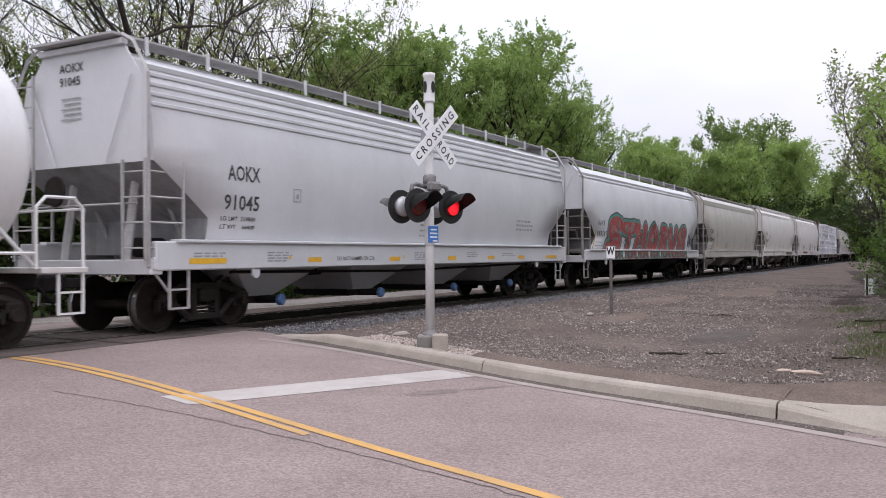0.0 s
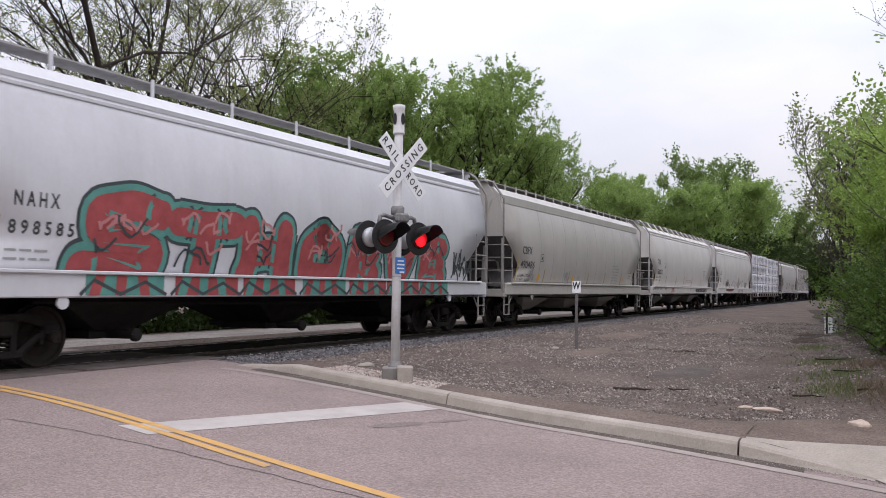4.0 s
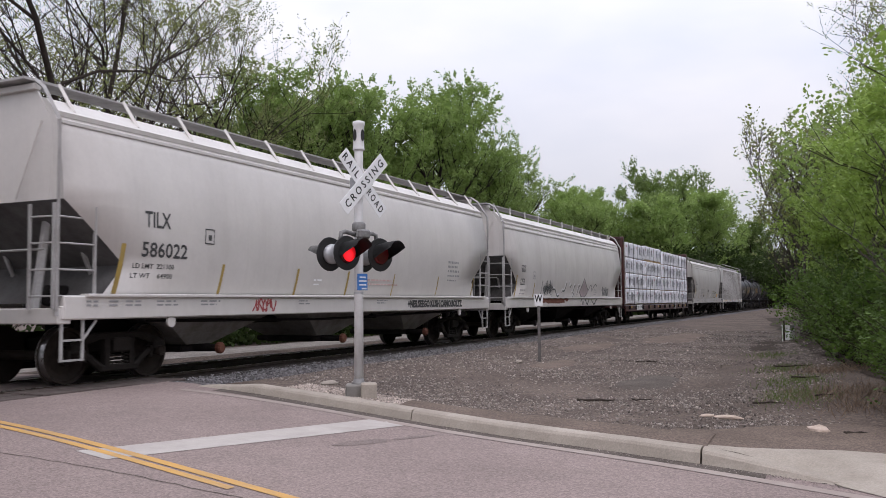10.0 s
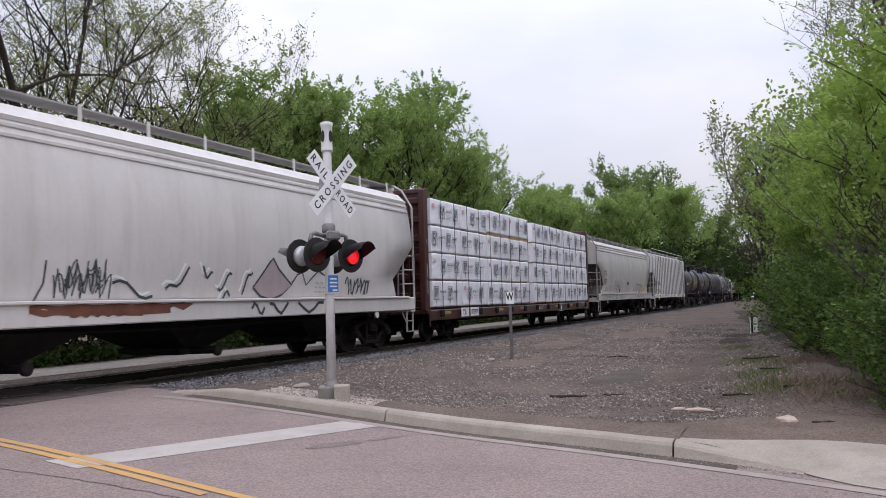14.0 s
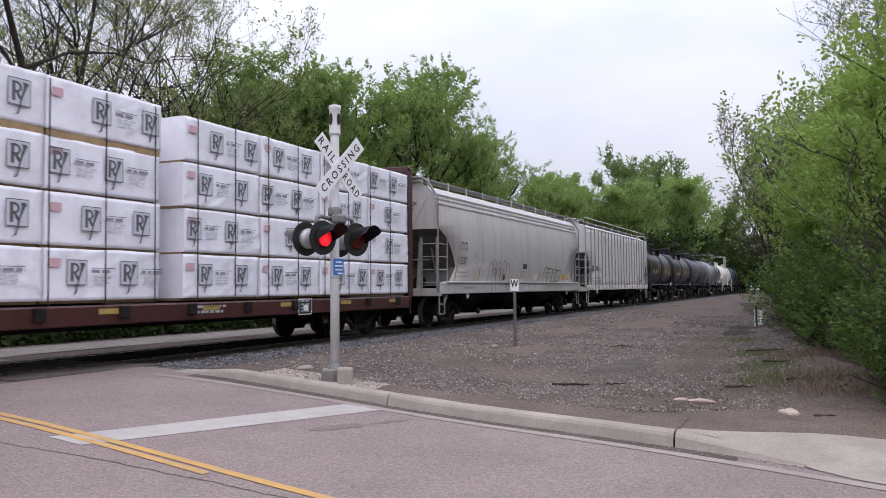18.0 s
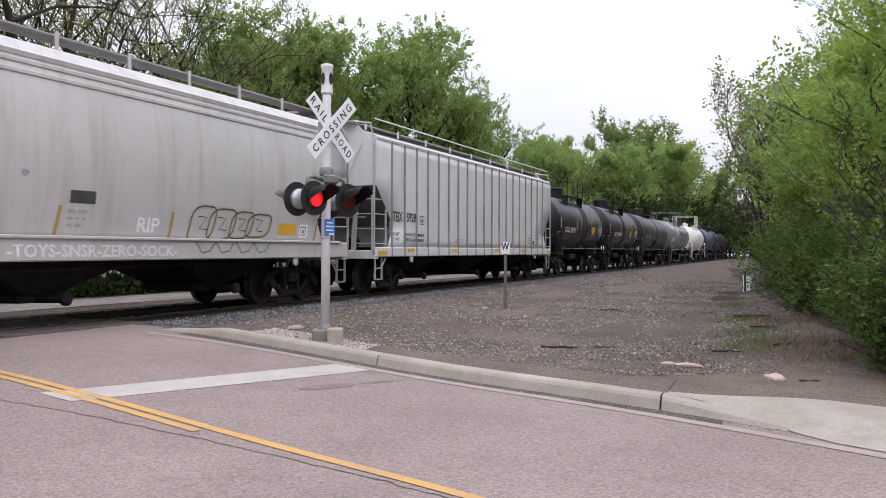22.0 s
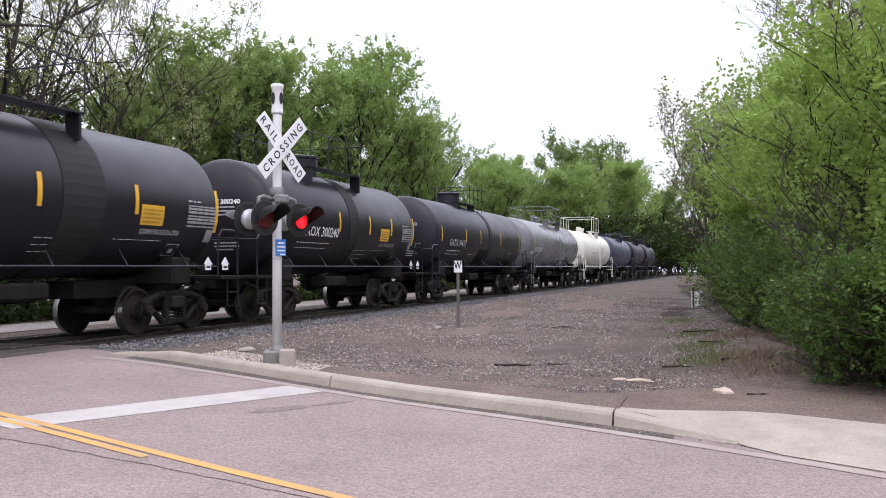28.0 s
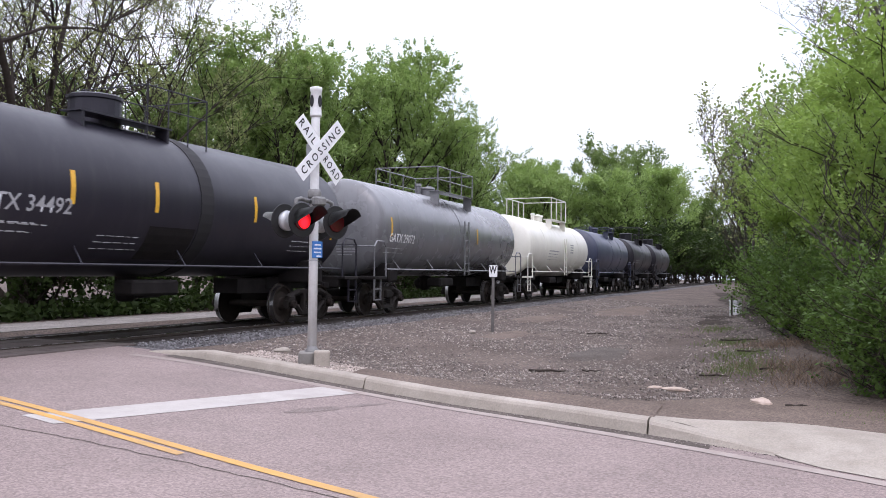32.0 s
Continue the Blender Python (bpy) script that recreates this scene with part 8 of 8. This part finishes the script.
def build_thicket():
    for az, dist, high, me in ((41.0, 13.4, 5.2, THICKET_A), (37.6, 16.8, 5.5, THICKET_A), (34.9, 21.5, 6.2, THICKET_B), (32.8, 27, 6.6, THICKET_B), (31.6, 24.5, 4.4, THICKET_A), (32.4, 35, 7.4, THICKET_FAR), (31.2, 48, 8.0, THICKET_FAR), (30.4, 62, 8.6, THICKET_FAR), (30.0, 80, 9.4, THICKET_FAR), (29.6, 105, 10.4, THICKET_FAR), (43.0, 19, 6.2, THICKET_B), (38.6, 23, 6.6, THICKET_B), (35.6, 29, 7.4, THICKET_FAR), (33.2, 42, 9.0, THICKET_FAR)):
        s, w = polar(az, dist)
        fresh = me is THICKET_A
        put_tree(me, s, w, "fresh green thicket of saplings at the verge" if fresh else "dense green thicket of saplings at the verge", az * 53, high, "thicket", "thicket beside the gravel", dz=0.05)
    for az, dist, high in ((38.0, 12.0, 1.7), (41.5, 11.0, 1.9), (36.6, 11.3, 1.8), (34.2, 12.6, 1.5), (35.6, 14.6, 1.9), (33.4, 17.5, 2.1), (31.2, 18.5, 2.0), (30.8, 21.5, 2.4), (30.2, 27.5, 2.6), (29.8, 32.5, 2.6), (29.9, 38, 2.6)):
        s, w = polar(az, dist)
        put_tree(SHRUB, s, w, "low leafy shrub at the foot of the thicket", az * 91, high, "shrub", "shrubs at the verge", dz=0.05)
    for az, dist, high in ((27.0, 33, 7.4), (28.0, 36, 8.6), (29.3, 42, 9.0)):
        s, w = polar(az, dist)
        put_tree(SPARSE, s, w, "slender grey sapling with few leaves", az * 70, high, "sapling", "saplings beside the gravel")
    for az, dist, high in ((36.2, 25, 11.5), (39.5, 21, 10), (34.6, 33, 13)):
        s, w = polar(az, dist)
        put_tree(BIRCH, s, w, "tall slender tree with tiny pale young leaves", az * 31, high, "tree", "trees behind the thicket")
    # added trees, mostly out of view, that keep sky light off the far cars
    for s, w, high, me in ((56, -20, 14, DEEP), (68, -18.5, 14, MAPLE_B), (82, -17.5, 14, DEEP), (97, -17, 15, MAPLE_A), (113, -17, 15, DEEP)):
        put_tree(me, s, w, "mostly hidden tall green tree added behind the thicket for shade", s * 7, high, "tree", "trees behind the thicket")
    s, w = polar(36.2, 13.4)
    put_tree(BARE, s, w, "bare grey twiggy sapling", 10, 3.4, "sapling")


build_thicket()


def build_undergrowth():
    """Rank weeds that close the foot of the wood."""
    rng = np.random.default_rng(31)
    n = 30000
    s = -12 + 130 * rng.random(n)
    top = 0.9 + 0.7 * np.sin(s * 0.7) * np.sin(s * 0.23 + 1)
    w = 8.9 + np.abs(rng.normal(0, 1.1, n))
    z = np.abs(rng.normal(0, 0.5, n)) * top
    c = np.array([tuple(place(a, b, lie(a, b) + h + 0.03)) for a, b, h in zip(s, w, z)])
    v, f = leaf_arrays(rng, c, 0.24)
    # the wood's shade is put into the weeds' leaf colour
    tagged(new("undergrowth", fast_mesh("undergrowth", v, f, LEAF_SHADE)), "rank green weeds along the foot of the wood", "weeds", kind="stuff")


build_undergrowth()


def leaf_litter():
    """Dark leaf litter under the thicket."""
    edge = ((24.9, 70), (25.6, 45), (26.3, 32), (27.4, 24), (29.0, 18.5), (31.0, 15), (34.0, 12.4), (38.0, 10.8), (46.0, 9.4))
    verts, faces = [], []
    rnd = random.Random(3)
    rows = []
    for (a0, d0), (a1, d1) in zip(edge, edge[1:]):
        for k in range(8):
            rows.append((a0 + (a1 - a0) * k / 8, d0 + (d1 - d0) * k / 8))
    for i, (a, d) in enumerate(rows):
        for j in range(8):
            s, w = polar(a + j * 2.2 * (0.5 + 8 / d) + (rnd.uniform(-0.25, 0.25) if j == 0 else 0), d * (1 + 0.05 * j))
            up = 0.25 * smooth((-w - 9.5) / 4) * smooth((s - kerb_line(w) - 2.4) / 5)
            up += 0.05 * noise.noise((s * 0.35, w * 0.35, 0)) * min(1, (s - kerb_line(w)) / 4)
            verts.append(place(s, w, lie(s, w) + 0.1 * smooth((-2.4 - w) / 1.2) + up + (0.035 if j else 0.012)))
    for i in range(len(rows) - 1):
        for j in range(7):
            faces.append((i * 8 + j, i * 8 + j + 1, (i + 1) * 8 + j + 1, (i + 1) * 8 + j))
    me = mesh_of("leaf_litter", verts, faces, True)
    me.materials.append(LITTER)
    tagged(new("leaf_litter", me), "dark brown leaf litter under the thicket", "leaf litter", kind="structure")


leaf_litter()

# ---- loose stone, grass, litter ----
OCTA = np.array([(1, 0, 0), (-1, 0, 0), (0, 1, 0), (0, -1, 0), (0, 0, 0.7), (0, 0, -0.7)], float)
OCTA_FACES = np.array([(0, 2, 4), (2, 1, 4), (1, 3, 4), (3, 0, 4), (2, 0, 5), (1, 2, 5), (3, 1, 5), (0, 3, 5)])


def stones(name, places, sizes, mat, label, seed):
    """Many small angular stones as one mesh."""
    rng = np.random.default_rng(seed)
    n = len(places)
    shape = OCTA[None] * rng.uniform(0.55, 1.3, (n, 6, 1))
    q = rng.normal(size=(n, 3, 3))
    q, _ = np.linalg.qr(q)
    v = np.einsum("nij,nkj->nki", q, shape * np.array([1, 0.8, 0.65])) * sizes[:, None, None] + places[:, None]
    f = (OCTA_FACES[None] + 6 * np.arange(n)[:, None, None]).reshape(-1, 3)
    me = bpy.data.meshes.new(name)
    me.vertices.add(n * 6)
    me.vertices.foreach_set("co", v.astype(np.float32).ravel())
    me.loops.add(len(f) * 3)
    me.loops.foreach_set("vertex_index", f.astype(np.int32).ravel())
    me.polygons.add(len(f))
    me.polygons.foreach_set("loop_start", np.arange(0, len(f) * 3, 3, dtype=np.int32))
    me.update(calc_edges=True)
    me.validate()
    me.materials.append(mat)
    return tagged(new(name, me), label, "stones", kind="stuff")


def ground_z(s, w):
    return lie(s, w) + 0.1 * smooth((-2.4 - w) / 1.2)


def scatter(count, seed, s0, s1, w0, w1, keep, near=1.0):
    rng = np.random.default_rng(seed)
    out = []
    while len(out) < count:
        k = rng.random() ** near
        s, w = s0 + (s1 - s0) * k, rng.uniform(w0, w1)
        if keep(s, w, rng):
            z = ground_z(s, w)
            if s - kerb_line(w) > 0.6 and w > -9.5:
                z += 0.05 * noise.noise((s * 0.35, w * 0.35, 0)) * min(1, (s - kerb_line(w)) / 4)
            elif w <= -9.5 and s - kerb_line(w) > 2.4:
                z += 0.25 * smooth((-w - 9.5) / 4) * smooth((s - kerb_line(w) - 2.4) / 5)
            out.append(place(s, w, z))
    return np.array([tuple(p) for p in out])


def past_kerb(margin, margin2=99):
    return lambda s, w, rng: margin < s - kerb_line(w) < margin2


def build_stones():
    rng = np.random.default_rng(4)
    clump = lambda s, w, r: s - kerb_line(w) > 0.9 + 0.5 * (w < -8) and noise.noise((s * 0.45, w * 0.45, 7)) > r.uniform(-0.7, 0.35)
    p = scatter(40000, 1, 9.0, 42.0, -12.0, -3.3, clump, 1.7)
    stones("gravel_chips", p, (0.007 + 0.02 * rng.random(len(p)) ** 2) * (1 + np.linalg.norm(p[:, :2], axis=1) / 50), CHIP, "scattered pale gravel chips on the dirt", 2)
    p = scatter(5000, 21, 8.0, 14.0, -12.5, -5.5, lambda s, w, r: w > -10.4 and 0.3 < s - kerb_line(w) < 1.7 or w <= -10.4 and 2.2 < s - kerb_line(w) < 3.4, 1.0)
    stones("dirt_chips", p, 0.005 + 0.016 * rng.random(len(p)) ** 2.5, CHIP, "small stones trodden into the bare dirt behind the kerb", 12)
    p = scatter(4500, 3, 9.0, 13.0, -9.3, -4.3, past_kerb(0.36, 1.0), 1.0)
    stones("kerb_gravel", p, rng.uniform(0.01, 0.03, len(p)), PALE_CHIP, "pale crushed stone along the kerb", 5)
    p = scatter(260, 31, 9.5, 34.0, -11.5, -3.8, past_kerb(0.5), 1.5)
    stones("pale_stones", p, 0.014 + 0.035 * rng.random(len(p)) ** 3, PALE_CHIP, "larger pale stones lying among the gravel", 15)
    # ballast shoulder
    n = 17000
    s = 11.2 + 48 * rng.random(n) ** 1.6
    w = -1.35 - 2.6 * rng.random(n) ** 1.2
    s = s + 0.12 * w * (s < 12)
    z = np.interp(w, [-4.2, -3.5, -2.9, -2.2, -1.7, -1.2], [-0.14, -0.12, 0.02, 0.1, 0.135, 0.125]) + RAIL_Z + GRADE * s - 0.2
    p = np.array([tuple(place(a, b, c)) for a, b, c in zip(s, w, z)])
    stones("ballast_stones", p, rng.uniform(0.022, 0.055, n), STONE, "loose grey ballast stones beside the rails", 6)
    s = 11.6 + 40 * rng.random(5000) ** 1.5
    w = rng.uniform(-0.6, 0.65, 5000)
    p = np.array([tuple(place(a, b, RAIL_Z + GRADE * a - 0.185)) for a, b in zip(s, w)])
    stones("ballast_stones", p, rng.uniform(0.02, 0.045, len(p)), OILY, "oil-dark ballast stones between the rails", 8)
    # grit in the gutter
    w = rng.uniform(-12.0, -4.0, 1200)
    s = np.array([kerb_line(x) for x in w]) - np.abs(rng.normal(0, 0.07, len(w)))
    p = np.array([tuple(place(a, b, lie(a, b) + 0.003)) for a, b in zip(s, w)])
    stones("gutter_grit", p, rng.uniform(0.003, 0.011, len(p)), CHIP, "grit lying in the gutter", 9)


PALE_CHIP = paint("pale_limestone_chip", (0.5, 0.43, 0.38), (0.33, 0.27, 0.235), 0.9, scale=5, per_island=0.4, local=False, spec=0.2)
build_stones()


def blades(name, centres, height, mat, label, seed, lean=0.4, wide=0.006):
    """Thin upright blades or stems."""
    rng = np.random.default_rng(seed)
    n = len(centres)
    h = height * rng.uniform(0.4, 1.2, n)
    az = rng.uniform(0, 2 * np.pi, n)
    side = np.stack([np.cos(az), np.sin(az), np.zeros(n)], 1) * wide
    tip = np.stack([rng.normal(0, lean, n) * h, rng.normal(0, lean, n) * h, h], 1)
    v = np.stack([centres - side, centres + side, centres + tip * 0.6 + side * 0.7, centres + tip], 1).reshape(-1, 3)
    me = fast_mesh(name, v, np.arange(4 * n).reshape(-1, 4), mat)
    return tagged(new(name, me), label, "grass", kind="stuff")


def build_verge():
    rng = np.random.default_rng(12)

    def patch_at(az, dist, radius, n, stretch=1.0):
        s, w = polar(az, dist)
        out = []
        for _ in range(n):
            a, b = s + rng.normal(0, radius * stretch), w + rng.normal(0, radius)
            z = ground_z(a, b) + 0.25 * smooth((-b - 9.5) / 4) * smooth((a - kerb_line(b) - 2.4) / 5)
            out.append(place(a, b, z - 0.01))
        return np.array([tuple(p) for p in out])

    green = [patch_at(27.0, 13.6, 0.26, 1100, 2.0), patch_at(26.5, 15.6, 0.28, 800, 2.2), patch_at(25.9, 18.8, 0.3, 600, 2.4), patch_at(25.3, 24, 0.35, 500, 2.6), patch_at(33.5, 9.9, 0.2, 150), patch_at(36.5, 9.8, 0.3, 260)]
    blades("grass", np.concatenate(green), 0.07, GRASS, "short green grass at the edge of the gravel", 13)
    dry = [patch_at(29.8, 13.4, 0.4, 900), patch_at(31.2, 12.2, 0.35, 700), patch_at(28.6, 17, 0.4, 700)]
    blades("dry_stems", np.concatenate(dry), 0.17, DRY, "matted dry brown stems under the thicket", 14, 0.9, 0.004)


build_verge()


def rock(name, az, dist, sx, sy, sz, mat, label, seed, category="stone"):
    s, w = polar(az, dist)
    bm = bmesh.new()
    bmesh.ops.create_icosphere(bm, subdivisions=2, radius=1.0)
    for v in bm.verts:
        k = 1 + 0.28 * noise.noise(v.co * 1.4 + Vector((seed, 0, 0)))
        v.co = Vector((v.co.x * sx * k, v.co.y * sy * k, max(-0.5, v.co.z) * sz * k))
    me = mesh_from(name, bm)
    me.materials.append(mat)
    ob = new(name, me)
    up = 0.25 * smooth((-w - 9.5) / 4) * smooth((s - kerb_line(w) - 2.4) / 5)
    ob.matrix_basis = TRACK @ pose(s, w, ground_z(s, w) + up + sz * 0.3, 0, 0, seed * 40)
    tagged(ob, label, category, "broken concrete pieces")


ROCK = paint("broken_concrete", (0.5, 0.4, 0.33), (0.34, 0.26, 0.21), 0.9, scale=4, fine=30, bump=0.5)
rock("rubble", 27.75, 10.35, 0.17, 0.1, 0.07, ROCK, "pinkish lump of broken concrete on the dirt", 1, "rubble")
rock("rubble", 22.6, 11.35, 0.18, 0.08, 0.035, ROCK, "flat piece of broken concrete on the dirt", 2, "rubble")
rock("rubble", 21.3, 11.5, 0.1, 0.06, 0.025, ROCK, "small piece of broken concrete on the dirt", 3, "rubble")
rock("rubble", -2.75, 14.1, 0.16, 0.1, 0.05, CONCRETE, "pale lump of concrete behind the kerb", 4, "rubble")
rock("rubble", 9.6, 19.5, 0.14, 0.08, 0.04, CONCRETE, "pale stone lying near the small sign", 5, "rubble")


def stick(az, dist, length, turn, r, seed):
    s, w = polar(az, dist)
    rnd = random.Random(seed)
    up = 0.25 * smooth((-w - 9.5) / 4) * smooth((s - kerb_line(w) - 2.4) / 5)
    m = TRACK @ pose(s, w, ground_z(s, w) + up + r * 0.8, 0, 0, turn)
    pts = [(length * (k / 5 - 0.5), rnd.uniform(-0.03, 0.03), rnd.uniform(0, 0.02)) for k in range(6)]
    ob = new("stick", mesh_from("stick", tube(pts, [r, r, r * 0.9, r * 0.8, r * 0.6, r * 0.3], 6), True))
    ob.data.materials.append(BARK)
    ob.matrix_basis = m
    tagged(ob, "dark fallen stick lying on the gravel", "stick", "fallen sticks")


stick(14.5, 12.9, 0.55, -65, 0.022, 1)
stick(17.4, 13.1, 0.3, -70, 0.012, 2)
stick(29.8, 10.3, 0.3, -60, 0.025, 3)
stick(24.9, 12.8, 0.4, -80, 0.015, 4)
stick(28.3, 13.4, 0.6, -30, 0.014, 5)
stick(26.8, 19.0, 1.2, -50, 0.014, 6)
stick(17.7, 21.0, 0.5, -60, 0.02, 7)
stick(27.4, 16.0, 0.8, -50, 0.014, 8)


def build_pale_box():
    """Pale box added for a bright patch, and dark post, half hidden by the leaves."""
    s, w = polar(26.2, 33)
    ob = thing("pale_box", "pale box standing in for a bright patch beside a dark post under the leaves", "utility box", m=onto(s, w, 0.02, -20))
    part("body", box(-0.2, 0.2, -0.15, 0.15, 0.0, 0.6, 0.02), SIGN_WHITE, ob, "pale body")
    part("lid", box(-0.22, 0.22, -0.17, 0.17, 0.6, 0.64, 0.01), SIGN_WHITE, ob)
    part("post", box(-0.38, -0.32, -0.03, 0.03, -0.1, 0.8, 0.01), BARK, ob, "dark timber post")


build_pale_box()


# ---- what moves ----
FLASH, FLASH_START, FLASH_SHARE = 1.089, 0.61, 0.52


def motions():
    """The train rolls by at an even pace; its wheels turn; the lamps flash in turn."""
    lean = math.degrees(math.atan(GRADE))
    times = [4.0 * i for i in range(9)]
    for car, s_mid in CARS:
        walk(car, [(t, TRACK @ pose(s_mid - V * t, 0, RAIL_Z + GRADE * (s_mid - V * t), 0, -lean, 0)) for t in times])
    for pack, s, y, z in PACKS:
        walk(pack, [(t, TRACK @ pose(s - V * t, y, RAIL_Z + GRADE * (s - V * t) + z, 0, -lean, 0)) for t in times])
    step = 0.1
    turn = -math.degrees(V * step / WHEEL_R)
    count = int(round(CLIP / step))
    for k, (ob, d) in enumerate(WHEELSETS):
        walk(ob, [(i * step, pose(d, 0, WHEEL_R, 0, turn * i + 37 * k, 0)) for i in range(count + 1)])
    # lamp 0 shines in the second half of each period, lamp 1 in the first
    for k, (ob, m) in enumerate(FLASHERS):
        changes = []
        n = -1
        while n * FLASH + FLASH_START < CLIP + 1:
            on, off = FLASH_START + n * FLASH, FLASH_START + (n + FLASH_SHARE) * FLASH
            changes += [(on, k == 1), (off, k == 0)]
            n += 1
        lit = [c for t, c in changes if t <= 0][-1]
        angle = 0 if lit else 180
        rows = [(0.0, angle)]
        for t, want in changes:
            if 0.05 < t < CLIP - 0.12:
                for i in range(1, 4):
                    rows.append((t + (i - 1.5) / FPS, angle + 60 * i))
                rows.insert(-3, (max(0.02, t - 1.5 / FPS), angle))
                angle += 180
        rows.append((CLIP, angle))
        walk(ob, [(t, m @ pose(0, 0, 0, 0, 0, a)) for t, a in rows])



motions()
